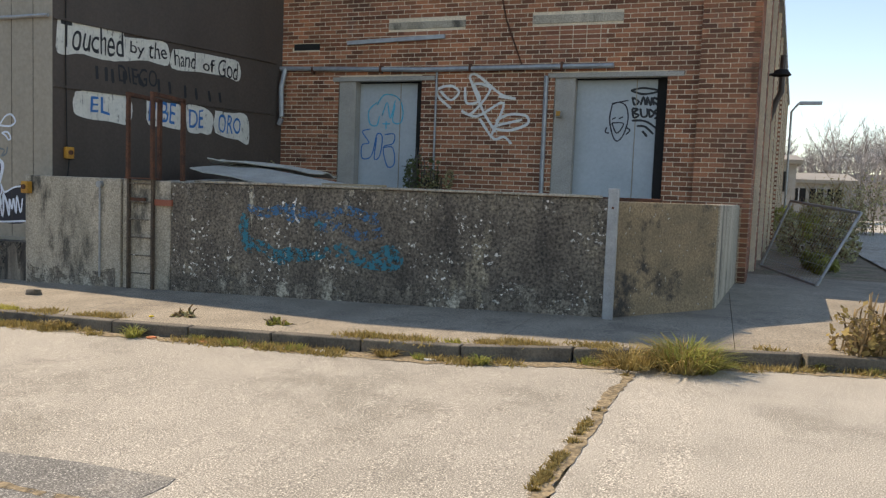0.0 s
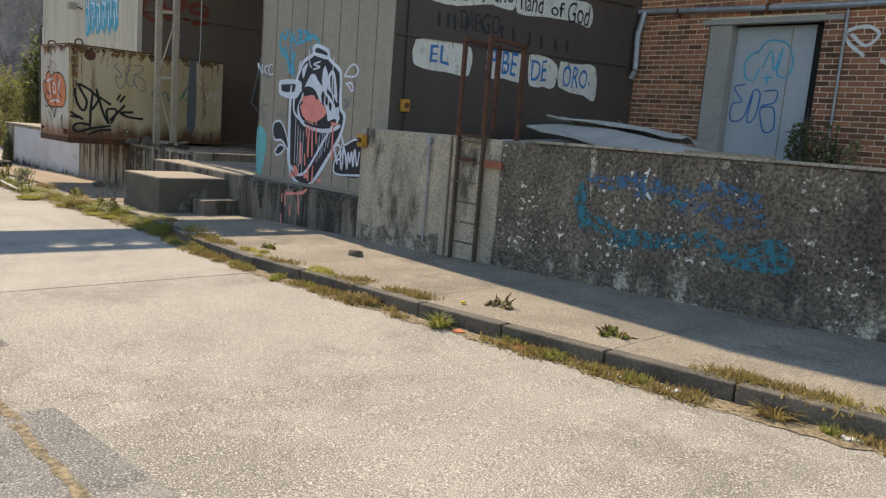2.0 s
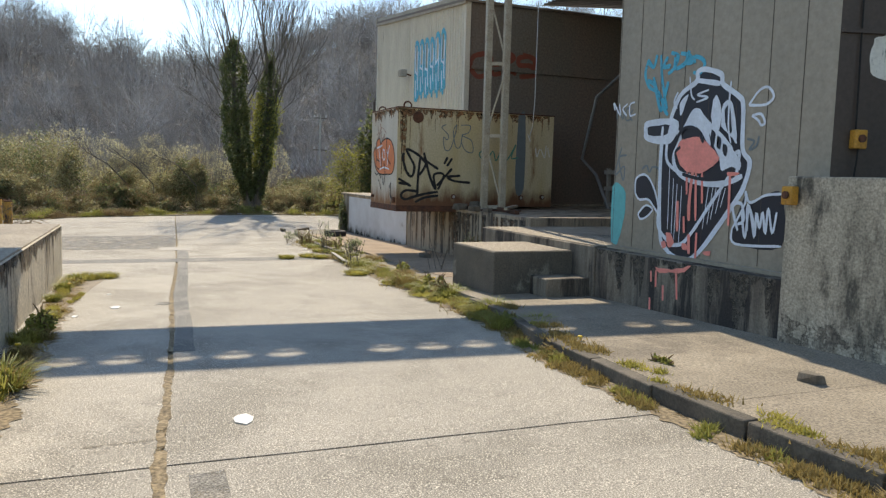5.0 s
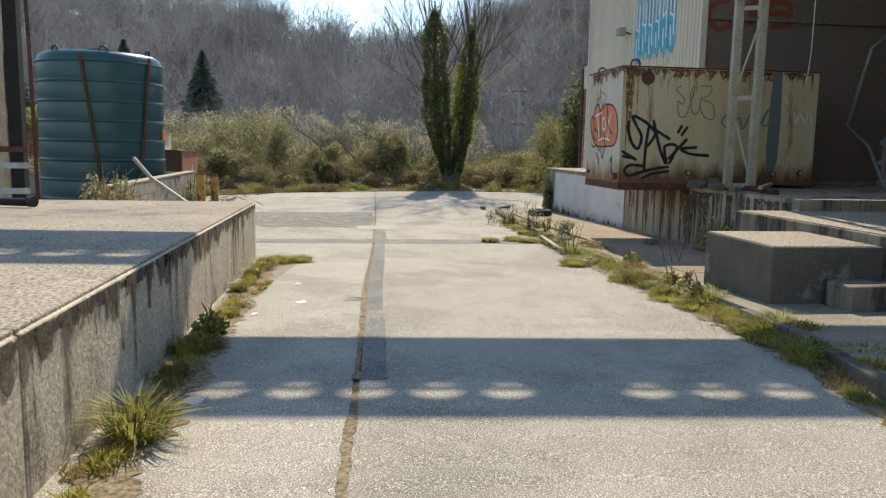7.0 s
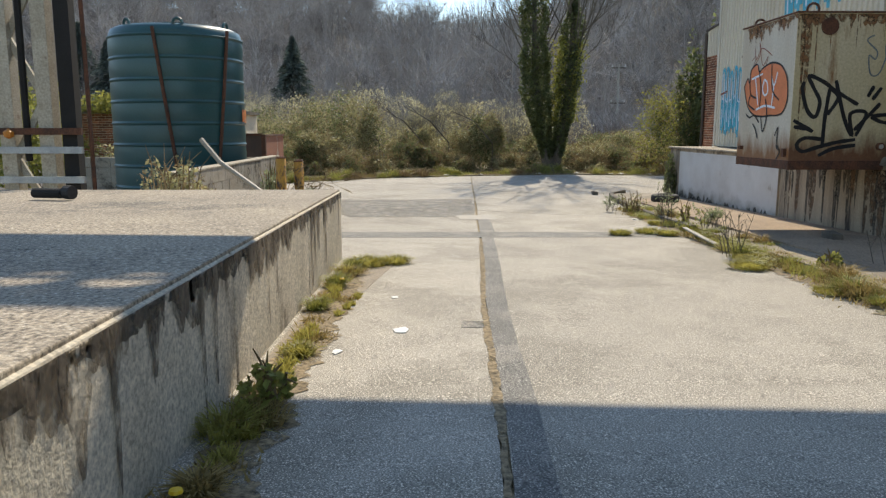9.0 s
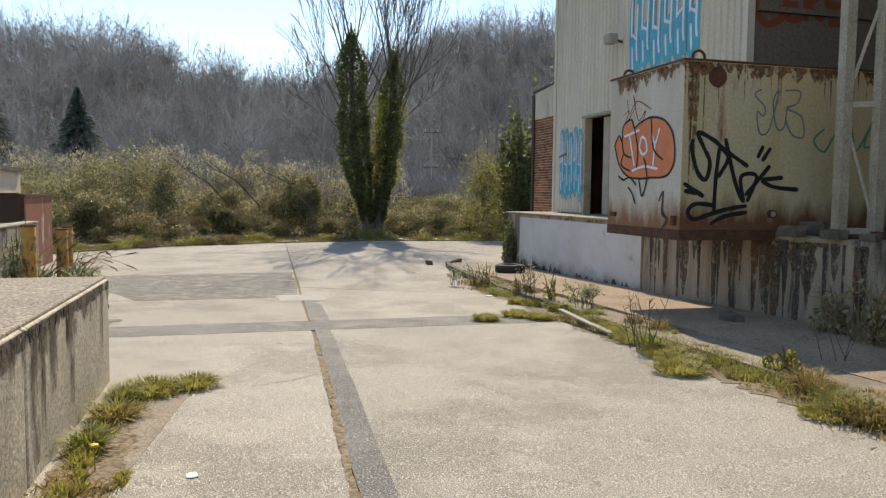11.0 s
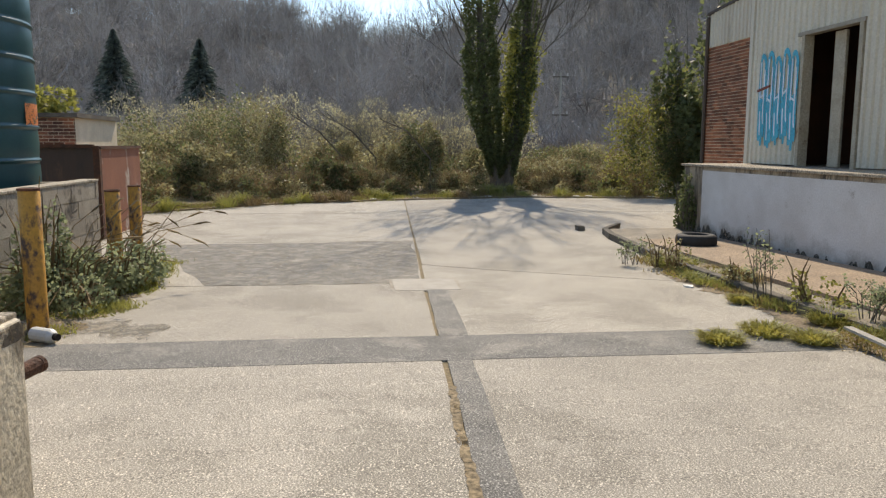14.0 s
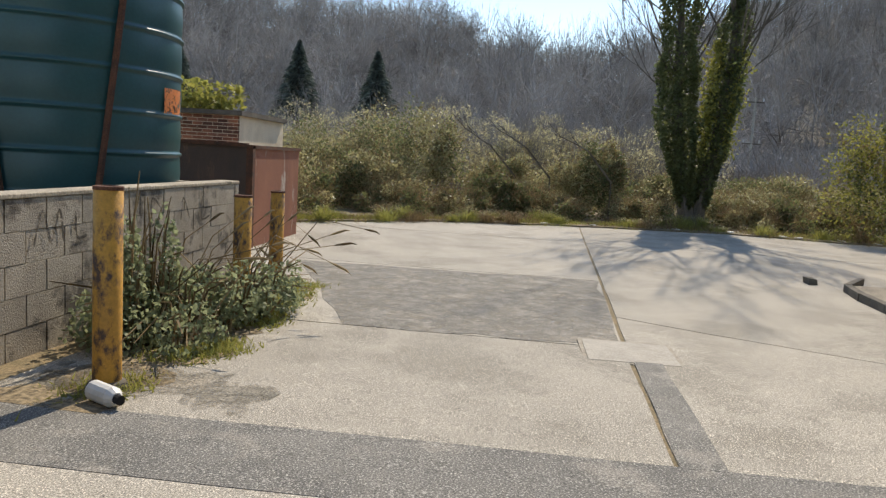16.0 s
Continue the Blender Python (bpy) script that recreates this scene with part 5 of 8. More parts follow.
def verge(name, label, path, width, count, blade, material, seed, moss=0.0, gap=-0.12):
    """Short grass and moss scattered along a line, as one mesh."""
    rnd = np.random.default_rng(seed)
    path = np.array(path, float)
    cum = np.concatenate([[0], np.cumsum(np.linalg.norm(np.diff(path, axis=0), axis=1))])
    pts, dirs = [], []
    clumps = max(6, count // 60)
    for c in rnd.random(clumps) * cum[-1]:
        if noise.noise((c * 0.8, seed, 0)) < gap:
            continue
        cx, cy = np.interp(c, cum, path[:, 0]), np.interp(c, cum, path[:, 1])
        spread = width * rnd.uniform(0.25, 0.6)
        k = 75
        ox, oy = rnd.normal(0, spread * 0.7, k), rnd.normal(0, spread * 0.45, k)
        off = rnd.normal(0, width * 0.25)
        for a, b in zip(ox, oy):
            pts.append((cx + a, cy + off + b, grade(cx + a) + moss * (1.0 if moss > 0.1 else 0.2)))
        dirs += list(np.stack([rnd.normal(0, 0.6, k), rnd.normal(0, 0.6, k), np.abs(rnd.normal(0.8, 0.3, k))], 1))
    ob = tri_cloud(name, material, pts, dirs, blade * rnd.uniform(0.5, 1.3, len(pts)), 0.014)
    return tagged(ob, label, "grass", kind="stuff")


near_kerb = [(x, kerb_y(x) - 0.1) for x in np.arange(1.6, -12.5, -0.5)]
verge("gutter_grass", "straw-coloured dry grass along the kerb", near_kerb, 0.2, 12000, 0.06, STRAW, 21, gap=-0.1)
over_kerb = [(x, kerb_y(x) + 0.17) for x in np.arange(0.5, -12.5, -0.5)]
verge("pavement_straw", "dry straw grass in the joint behind the kerb", over_kerb, 0.22, 9000, 0.06, STRAW, 61, 0.105, gap=0.0)
verge("pavement_moss", "green moss and grass in the joint behind the kerb", over_kerb, 0.18, 4500, 0.05, MOSS, 62, 0.105, gap=0.08)
verge("gutter_weeds", "green weeds along the kerb", near_kerb, 0.14, 4200, 0.07, GRASS, 22, gap=0.02)
far_kerb = [(x, kerb_y(x) + 0.1) for x in np.arange(-10.5, -27, -0.5)]
verge("verge_grass", "mossy yellow-green grass overgrowing the kerb", far_kerb, 0.42, 22000, 0.09, GRASS, 23, 0.1, gap=-0.02)
verge("verge_straw", "dry straw grass in the verge", far_kerb, 0.55, 18000, 0.07, STRAW, 24, 0.1)
wall_foot = [(x, 1.68) for x in np.arange(-9, -17.6, -0.5)]
verge("wall_grass", "moss and grass along the foot of the platform", wall_foot, 0.12, 7000, 0.07, MOSS, 25, gap=-0.05)
verge("wall_straw", "dry stalks along the foot of the platform", wall_foot, 0.25, 2500, 0.06, STRAW, 26)
road_end = [(end_x(y) - 0.55, y) for y in np.arange(13, -3.6, -1.0)]
verge("road_end_grass", "rough green grass at the road's end", road_end, 0.8, 15000, 0.18, GRASS, 27, gap=0.0)
verge("road_end_straw", "dead brown stalks at the road's end", road_end, 0.8, 9000, 0.2, DRYLEAF, 28)
verge("post_grass", "green moss and grass round the bollards", [(-21.2, 0.0), (-22.4, 0.25), (-24, 0.15), (-26, -0.1)], 0.4, 6000, 0.06, GRASS, 29)

rnd_m = random.Random(71)
for n in range(34):
    x = -11.5 - 12.8 * rnd_m.random()
    y = kerb_y(x) + rnd_m.uniform(-0.3, 0.35)
    tuft("moss_cushion", "rounded yellow-green cushion of moss and short grass in the verge", (x, y, grade(x) + 0.015), rnd_m.uniform(0.2, 0.42), rnd_m.uniform(0.05, 0.11), 600, MOSS, 400 + n, "verge moss cushions")
tuft("moss_cushion", "green moss cushion at the end of the kerb", (-25.2, kerb_y(-25.2), grade(-25)), 0.3, 0.14, 400, MOSS, 460, "verge moss cushions")


def bare_weed(at, label, height, shoots, leafy, seed):
    """A clump of thin upright stalks, with side twigs and a few leaves."""
    rnd = random.Random(seed)
    weed = thing("weed", label, "weed", "dry weeds in the verge", at)
    segs, pts = [], []
    for _ in range(shoots):
        p = Vector((rnd.uniform(-0.12, 0.12), rnd.uniform(-0.12, 0.12), 0))
        d = Vector((rnd.uniform(-0.35, 0.35), rnd.uniform(-0.35, 0.35), 1))
        tip = p + d * height * rnd.uniform(0.5, 1.0)
        segs.append((p, tip, 0.006, 0.003))
        for _ in range(4):
            a = p.lerp(tip, rnd.uniform(0.4, 0.95))
            b = a + Vector((rnd.uniform(-0.1, 0.1), rnd.uniform(-0.1, 0.1), rnd.uniform(0.04, 0.12)))
            segs.append((a, b, 0.003, 0.002))
            pts += [(b.x + rnd.gauss(0, 0.03), b.y + rnd.gauss(0, 0.03), b.z + rnd.gauss(0, 0.03)) for _ in range(leafy)]
    seg_mesh("stem_growth", segs, BARK, weed, "", 0.003)["kind"] = "stuff"
    if pts:
        leaf_cloud("foliage", BUDDLEIA, np.array(pts), 0.034, weed)


bare_weed((-21.98, 6.85, grade(-22) + 0.03), "upright green and brown weed growing from the kerb", 0.75, 9, 5, 1)
bare_weed((-17.87, 6.41, grade(-17.9) + 0.03), "bare dark dry weed stalks in the verge", 0.6, 11, 0, 2)
bare_weed((-20.74, 7.16, grade(-20.7) + 0.08), "low dark green weed by the kerb", 0.26, 14, 9, 3)
bare_weed((-16.6, 7.6, grade(-16.6) + 0.08), "thin dry stalks by the dock wall", 0.7, 5, 0, 4)
bare_weed((-25.1, 6.62, grade(-25) + 0.02), "small green weed at the end of the kerb", 0.3, 10, 7, 5)
for n, (x, y, r) in enumerate(((-20.41, 5.62, 0.3), (-20.67, 6.15, 0.38), (-20.33, 6.36, 0.3), (-20.99, 6.95, 0.35), (-19.08, 6.73, 0.36), (-18.68, 6.7, 0.25), (-17.59, 6.52, 0.42), (-16.85, 6.2, 0.4), (-17.17, 6.41, 0.36))):
    tuft("moss_cushion", "bright yellow-green cushion of moss and short grass in the verge", (x, y, grade(x) + 0.015), r * 0.9, 0.11, 700, MOSS, 470 + n, "verge moss cushions")

rnd_t = random.Random(44)
for n in range(46):
    x = -10.8 - rnd_t.random() ** 0.9 * 15
    y = kerb_y(x) + rnd_t.uniform(-0.18, 0.5)
    tuft("grass_tuft", ("small mossy grass tuft in the verge", "small straw-coloured grass tuft in the verge")[n % 4 == 0], (x, y, grade(x) + 0.02), rnd_t.uniform(0.12, 0.28), rnd_t.uniform(0.10, 0.24), 260, STRAW if n % 4 == 0 else GRASS, 200 + n, "verge grass tufts")
for n in range(9):
    x = -9.4 - rnd_t.random() * 8
    tuft("grass_tuft", "small grass tuft at the foot of the platform", (x, 1.5 + rnd_t.uniform(0.08, 0.3), grade(x)), rnd_t.uniform(0.12, 0.24), rnd_t.uniform(0.1, 0.2), 260, (GRASS, MOSS, STRAW)[n % 3], 260 + n, "platform grass tufts")
for n in range(10):
    x = 1.2 - rnd_t.random() * 11.5
    tuft("grass_tuft", "small dry grass tuft in the gutter", (x, kerb_y(x) - rnd_t.uniform(0.02, 0.14), grade(x)), rnd_t.uniform(0.08, 0.16), rnd_t.uniform(0.07, 0.15), 160, STRAW if n % 2 else GRASS, 280 + n, "gutter grass tufts")


def dirt_strip(name, label, path, width, material, seed):
    """A ragged film of dirt lying along a line on the road."""
    g = Geo()
    path = [Vector((*p, 0)) for p in path]
    pts = []
    for a, b in zip(path, path[1:]):
        pts += [a.lerp(b, k / 12) for k in range(12)]
    for k, p in enumerate(pts):
        d = (pts[min(k + 1, len(pts) - 1)] - pts[max(k - 1, 0)]).normalized()
        nrm = Vector((-d.y, d.x, 0))
        for sgn in (-1, 1):
            q = p + nrm * sgn * width * (0.42 + 0.3 * noise.noise((p.x * 2.3, p.y * 2.3, seed + sgn)) + 0.3 * noise.noise((p.x * 11, p.y * 11, seed + sgn)))
            g.v.append((q.x, q.y, grade(q.x) + 0.005))
    g.f = [(2 * k, 2 * k + 2, 2 * k + 3, 2 * k + 1) for k in range(len(pts) - 1)]
    tagged(part(name, g, material), label, "dirt", kind="structure")


STRAWDIRT = worn(mat("straw_dirt", (0.30, 0.23, 0.135), (0.19, 0.145, 0.085), 5.0, 0.95, 1.0, fine=30, fine_amount=0.7), 0.78, 5.0, 0.14)
RUSTDIRT = mat("rusty_dust", (0.37, 0.275, 0.185), (0.26, 0.195, 0.135), 1.5, 0.95, 0.8, fine=40, fine_amount=0.5)
dirt_strip("trim_joint_dirt", "straw-coloured dirt in the cross joint", [(-0.58, 6.0), (-0.62, 5.2), (-0.65, 4.4), (-0.69, 3.4), (-0.72, 2.4)], 0.11, STRAWDIRT, 6)
verge("joint_grass", "short straw and moss in the cross joint", [(-0.60, 6.0), (-0.68, 4.4), (-0.78, 2.4)], 0.05, 2600, 0.035, STRAW, 31)
dirt_strip("trim_long_joint_dirt", "straw-coloured dirt filling the long joint", [(x, joint_y(x)) for x in np.arange(-1.0, -11.0, -0.5)], 0.065, STRAWDIRT, 12)
dirt_strip("trim_long_joint_dirt", "mossy dirt beside the tar strip", [(x, joint_y(x) - 0.005) for x in np.arange(-11.0, -20.0, -0.5)], 0.06, STRAWDIRT, 13)
CRACK = mat("crack_dirt", (0.10, 0.085, 0.065), (0.15, 0.125, 0.09), 6.0, 0.95, 0.3)
for n, path in enumerate(([(-17.25, 2.60), (-17.39, 2.92), (-17.62, 3.17)], [(-32.6, 1.66), (-30.9, 1.0), (-29.2, 0.95), (-28.2, 1.05)], [(-8.5, 2.3), (-8.52, 2.7)])):
    dirt_strip("trim_crack", "thin dark crack in the concrete", path, 0.009, CRACK, 40 + n)
dirt_strip("trim_gutter_dirt", "brown dirt and straw in the gutter", [(x, kerb_y(x) - 0.11) for x in np.arange(1.5, -12, -0.5)], 0.24, STRAWDIRT, 1)
dirt_strip("trim_verge_dirt", "brown dirt along the overgrown kerb", [(x, kerb_y(x) - 0.12) for x in np.arange(-11.5, -25, -0.5)], 0.45, DIRT, 2)
dirt_strip("trim_wall_dirt", "brown dirt along the foot of the platform", [(x, 1.72) for x in np.arange(-8.5, -17.8, -0.5)], 0.36, STRAWDIRT, 3)
GRIT = mat("dark_grit", (0.29, 0.262, 0.21), (0.20, 0.183, 0.145), 3.0, 0.95, 0.7, fine=70, fine_amount=0.8, third=(0.33, 0.29, 0.225), third_at=0.55, third_scale=1.6)
worn(GRIT, 0.5, 4.0, 0.2)
SMOOTH = mat("smooth_brown_concrete", (0.30, 0.25, 0.185), (0.22, 0.185, 0.14), 1.2, 0.9, 0.4, fine=60, fine_amount=0.45, third=(0.36, 0.31, 0.235), third_at=0.56, third_scale=1.5)
g = Geo().prism([(-12.2, 1.52), (-17.28, 1.52), (-17.28, 2.15), (-14.0, 1.76)], lambda x, y: grade(x) - 0.05, lambda x, y: grade(x) + 0.0035)
tagged(part("pavement_wedge", g, SMOOTH), "smooth brown concrete strip beside the platform", "pavement", kind="structure")
verge("wedge_joint_grass", "tufts of grass in the joint of the concrete strip", [(-13.0, 1.66), (-14.0, 1.77), (-17.2, 2.15)], 0.05, 1500, 0.05, MOSS, 33, gap=0.1)
dirt_strip("trim_grit", "dark grit spread over the road by the bollards", [(-21.5, -0.5), (-21.6, 0.2), (-21.45, 0.7), (-21.4, 1.1)], 0.8, GRIT, 8)
dirt_strip("trim_post_dirt", "brown dirt and moss round the bollards", [(-20.9, -0.1), (-22, 0.0), (-23.5, 0.0), (-25.5, -0.2), (-26.5, -0.5)], 0.8, STRAWDIRT, 4)
g = Geo().prism([(-27.5, 7.6), (-15.5, 7.3), (-15.5, 8.15), (-16.03, 8.2), (-16.03, 9.1), (-27.5, 9.1)], lambda x, y: grade(x) + 0.02, lambda x, y: grade(x) + 0.081)
tagged(part("pavement_dust", g, RUSTDIRT), "rust-brown dust over the concrete by the dock", "pavement", kind="structure")
for n in range(40):
    t = rnd_t.random()
    y = -3.4 + 16.5 * t
    x = end_x(y) - rnd_t.uniform(0.0, 1.3)
    tuft("grass_tuft", ("rough green grass tuft at the road's end", "dead brown grass tuft at the road's end")[n % 3 == 0], (x, y, -0.72), rnd_t.uniform(0.25, 0.5), rnd_t.uniform(0.25, 0.6), 240, DRYLEAF if n % 3 == 0 else GRASS, 300 + n, "grass at the road's end")

# ---- spray paint ----
P_WORN_TEAL = worn(paint("worn_teal_paint", (0.035, 0.20, 0.25), 0.9), 0.5, 16.0, 0.06)
P_WORN_BLUE = worn(paint("worn_blue_paint", (0.06, 0.17, 0.30), 0.9), 0.45, 18.0, 0.06)
slog = (Vector((*INNER, 0)) - Vector((*CORNER, 0))).normalized()


def MURAL(u, z, off):
    return (u, 8.42 - off, z)


def PLINTH(u, z, off):
    return (u, 8.22 - off, z)


def SLOGAN(u, z, off):
    return (CORNER[0] + slog.x * u + slog.y * off, CORNER[1] + slog.y * u - slog.x * off, z)


def TANKX(u, z, off):
    return (off, u - 7.72, z - 0.62)


def TANKY(u, z, off):
    return (u + 19.3, -off, z - 0.62)


def SHEDY(u, z, off):
    return (u, 10.114 - off, z)


def GABLEX(u, z, off):
    return (SX1 + off, u, z)


def BRICKY(u, z, off):
    return (u, FRONT - 0.005 - off, z)


def DOORY(u, z, off):
    return (u, FRONT + 0.217 - off, z)


def DOCKY(u, z, off):
    return (u, 8.148 - off, z)


def smooth_line(pts, sub=5):
    p = [Vector(q) for q in pts]
    if len(p) < 3:
        return [p[0].lerp(p[-1], i / 6) for i in range(7)]
    p = [p[0]] + p + [p[-1]]
    out = []
    for i in range(1, len(p) - 2):
        for k in range(sub):
            t = k / sub
            out.append(0.5 * (2 * p[i] + (p[i + 1] - p[i - 1]) * t + (2 * p[i - 1] - 5 * p[i] + 4 * p[i + 1] - p[i + 2]) * t * t + (3 * p[i] - p[i - 1] - 3 * p[i + 1] + p[i + 2]) * t ** 3))
    return out + [p[-2]]


def spray(parent, surface, material, strokes, width, layer=1, label=""):
    """Sprayed lines on a wall: smooth ribbons a hair's breadth proud of it."""
    off = 0.0035 * layer
    ob = None
    for s in strokes:
        g = Geo()
        line = smooth_line(s)
        last = len(line) - 1
        prev = None
        for i, p in enumerate(line):
            d = line[min(i + 1, last)] - line[max(i - 1, 0)]
            d = d.normalized() if d.length > 1e-6 else Vector((1, 0))
            w = width * 0.5 * (0.75 if i in (0, last) else 1) * (1 + 0.22 * noise.noise((p.x * 9, p.y * 9, layer)))
            a, b = p + Vector((-d.y, d.x)) * w, p - Vector((-d.y, d.x)) * w
            cur = (a, b)
            if prev:
                g.poly([surface(*prev[0], off), surface(*prev[1], off), surface(*cur[1], off), surface(*cur[0], off)])
            prev = cur
            off += 0.00002
        ob = part("spray_stroke", g, material, parent, label)
    return ob


def fill(parent, surface, material, shapes, layer=1, label=""):
    """Painted areas with soft uneven rims on a wall."""
    ob = None
    for s in shapes:
        g = Geo()
        ring = smooth_line(list(s) + [s[0]], 4)[:-1]
        ring = [p + Vector((noise.noise((p.x * 14, p.y * 14, 2)), noise.noise((p.x * 14, p.y * 14, 7)))) * 0.014 for p in ring]
        g.poly([surface(p.x, p.y, 0.0035 * layer) for p in ring])
        ob = part("painted_area", g, material, parent, label)
        bm = bmesh.new()
        bm.from_mesh(ob.data)
        bmesh.ops.triangulate(bm, faces=bm.faces, ngon_method="EAR_CLIP")
        bm.to_mesh(ob.data)
        bm.free()
    return ob


def lettering(word, u0, u1, z0, z1, material, surface=SLOGAN, parent=metal):
    """A painted word on a wall, fitted between two places and two heights."""
    cu = bpy.data.curves.new("word", "FONT")
    cu.body = word
    cu.offset = 0.004
    tmp = new("word", cu)
    me = bpy.data.meshes.new_from_object(tmp.evaluated_get(bpy.context.evaluated_depsgraph_get()))
    bpy.data.objects.remove(tmp)
    xs = [v.co.x for v in me.vertices]
    ys = [v.co.y for v in me.vertices]
    sx, sy = (u1 - u0) / (max(xs) - min(xs)), (z1 - z0) / (max(ys) - min(ys))
    for v in me.vertices:
        u = u0 + (v.co.x - min(xs)) * sx
        z = z0 + (v.co.y - min(ys)) * sy
        u, z = u + 0.03 * noise.noise((u * 5, z * 5, 1)), z + 0.035 * noise.noise((u * 4, z * 4, 9))
        v.co = surface(u, z, 0.008)
    me.materials.clear()
    me.materials.append(material)
    ob = new("painted_word", me)
    ob.parent = parent
    ob["label"] = "hand-painted word"
    return ob


lettering("DIEGO", 1.02, 1.72, 2.86, 3.1, P_BLACK)
# the mural on the grey-brown wall
fill(metal, MURAL, P_TEAL, [
    [(-12.46, 0.47), (-12.47, 1.2), (-12.22, 1.17), (-12.17, 0.93), (-12.23, 0.67), (-12.32, 0.45)]], layer=1, label="teal paint patch")
spray(metal, MURAL, P_CYAN, [
    [(-11.84, 2.75), (-11.9, 2.59), (-11.81, 2.42), (-11.62, 2.33), (-11.5, 2.13), (-11.43, 2.06)],
    [(-11.61, 2.78), (-11.57, 2.49), (-11.45, 2.12)],
    [(-11.43, 2.78), (-11.3, 2.72), (-11.37, 2.59), (-11.47, 2.54)],
    [(-11.26, 2.75), (-11.09, 2.7), (-11.2, 2.62), (-11.01, 2.68), (-10.85, 2.6), (-10.91, 2.49), (-11.03, 2.51)]], 0.045, layer=1, label="blue spray tag")
fill(metal, MURAL, P_NAVY, [
    [(-11.38, 1.99), (-11.22, 2.27), (-10.96, 2.4), (-10.95, 2.5), (-10.83, 2.52), (-10.58, 2.44), (-10.54, 2.33), (-10.31, 2.19), (-10.23, 2.08), (-10.2, 1.64), (-10.09, 1.5), (-10.14, 1.28), (-10.26, 1.09), (-10.78, 0.49), (-11.06, 0.39), (-11.32, 0.48), (-11.46, 0.7), (-11.51, 1.68)]], layer=1, label="dark cup shape of the mural")
spray(metal, MURAL, P_PALE, [
    [(-11.38, 1.99), (-11.22, 2.27), (-10.96, 2.4), (-10.95, 2.5), (-10.83, 2.52), (-10.58, 2.44), (-10.54, 2.33), (-10.31, 2.19), (-10.23, 2.08), (-10.2, 1.64), (-10.09, 1.5), (-10.14, 1.28), (-10.26, 1.09), (-10.78, 0.49), (-11.06, 0.39), (-11.32, 0.48), (-11.46, 0.7), (-11.51, 1.68), (-11.38, 1.99)],
    [(-10.94, 2.41), (-10.58, 2.34)],
    [(-11.36, 1.93), (-11.18, 1.79), (-11.28, 1.55), (-11.14, 1.36), (-10.77, 1.27), (-10.41, 1.28), (-10.18, 1.36)]], 0.06, layer=2, label="pale outline of the mural")
fill(metal, MURAL, P_PALE, [
    [(-11.16, 1.88), (-11.03, 2.06), (-10.92, 2.11), (-10.82, 2.03), (-10.72, 1.83), (-10.67, 1.64), (-10.82, 1.82), (-10.94, 1.9)],
    [(-10.75, 1.93), (-10.63, 1.85), (-10.45, 1.73), (-10.23, 1.53), (-10.23, 1.42), (-10.34, 1.45), (-10.49, 1.42), (-10.54, 1.55), (-10.7, 1.8)],
    [(-10.53, 1.88), (-10.54, 2.07), (-10.48, 2.15), (-10.4, 2.13), (-10.32, 1.92), (-10.29, 1.7), (-10.36, 1.75)],
    [(-11.23, 2.17), (-11.09, 2.28), (-11.14, 2.13), (-11.2, 2.04)]], layer=2, label="pale shapes of the mural")
fill(metal, MURAL, P_NAVY, [
    [(-10.67, 1.86), (-10.61, 1.81), (-10.62, 1.69), (-10.68, 1.77)],
    [(-10.58, 1.79), (-10.52, 1.75), (-10.53, 1.63), (-10.58, 1.69)],
    [(-10.48, 1.7), (-10.42, 1.66), (-10.43, 1.56), (-10.48, 1.62)],
    [(-10.48, 1.93), (-10.48, 2.07), (-10.42, 2.08), (-10.37, 1.84), (-10.42, 1.81)]], layer=3)
fill(metal, MURAL, P_CORAL, [
    [(-11.24, 1.64), (-11.17, 1.75), (-11.01, 1.78), (-10.85, 1.78), (-10.7, 1.7), (-10.53, 1.55), (-10.62, 1.46), (-10.78, 1.39), (-10.98, 1.39), (-11.15, 1.47)],
    [(-11.42, 0.56), (-11.34, 0.58), (-11.32, 0.51), (-11.39, 0.49)],
    [(-11.34, 0.67), (-11.25, 0.67), (-11.19, 0.57), (-11.28, 0.51)],
    [(-11.05, 0.58), (-10.97, 0.58), (-10.94, 0.52), (-11.03, 0.51)],
    [(-10.69, 0.52), (-10.58, 0.54), (-10.59, 0.48), (-10.66, 0.48)],
    [(-10.4, 1.4), (-10.22, 1.39), (-10.28, 1.36), (-10.38, 1.36)]], layer=4, label="coral red ball of the mural")
spray(metal, MURAL, P_CORAL, [
    [(-11.03, 1.39), (-11.01, 1.14)],
    [(-10.88, 1.4), (-10.84, 0.85)],
    [(-10.78, 1.4), (-10.75, 1.05)],
    [(-11.04, 0.89), (-11.02, 0.7)],
    [(-10.81, 0.72), (-10.81, 0.38)],
    [(-10.35, 1.39), (-10.34, 1.08), (-10.33, 0.83)]], 0.035, layer=4, label="coral paint drips")
spray(metal, MURAL, P_PALE, [
    [(-11.34, 1.45), (-11.32, 0.72)],
    [(-11.26, 1.32), (-11.25, 0.67)],
    [(-11.19, 1.26), (-11.2, 0.61)],
    [(-11.11, 1.23), (-11.11, 0.57)],
    [(-10.67, 1.23), (-10.73, 0.77)],
    [(-10.6, 1.23), (-10.66, 0.83)],
    [(-10.55, 1.23), (-10.61, 0.88)],
    [(-10.47, 1.23), (-10.54, 0.95)],
    [(-10.41, 1.23), (-10.47, 1.02)]], 0.012, layer=2)
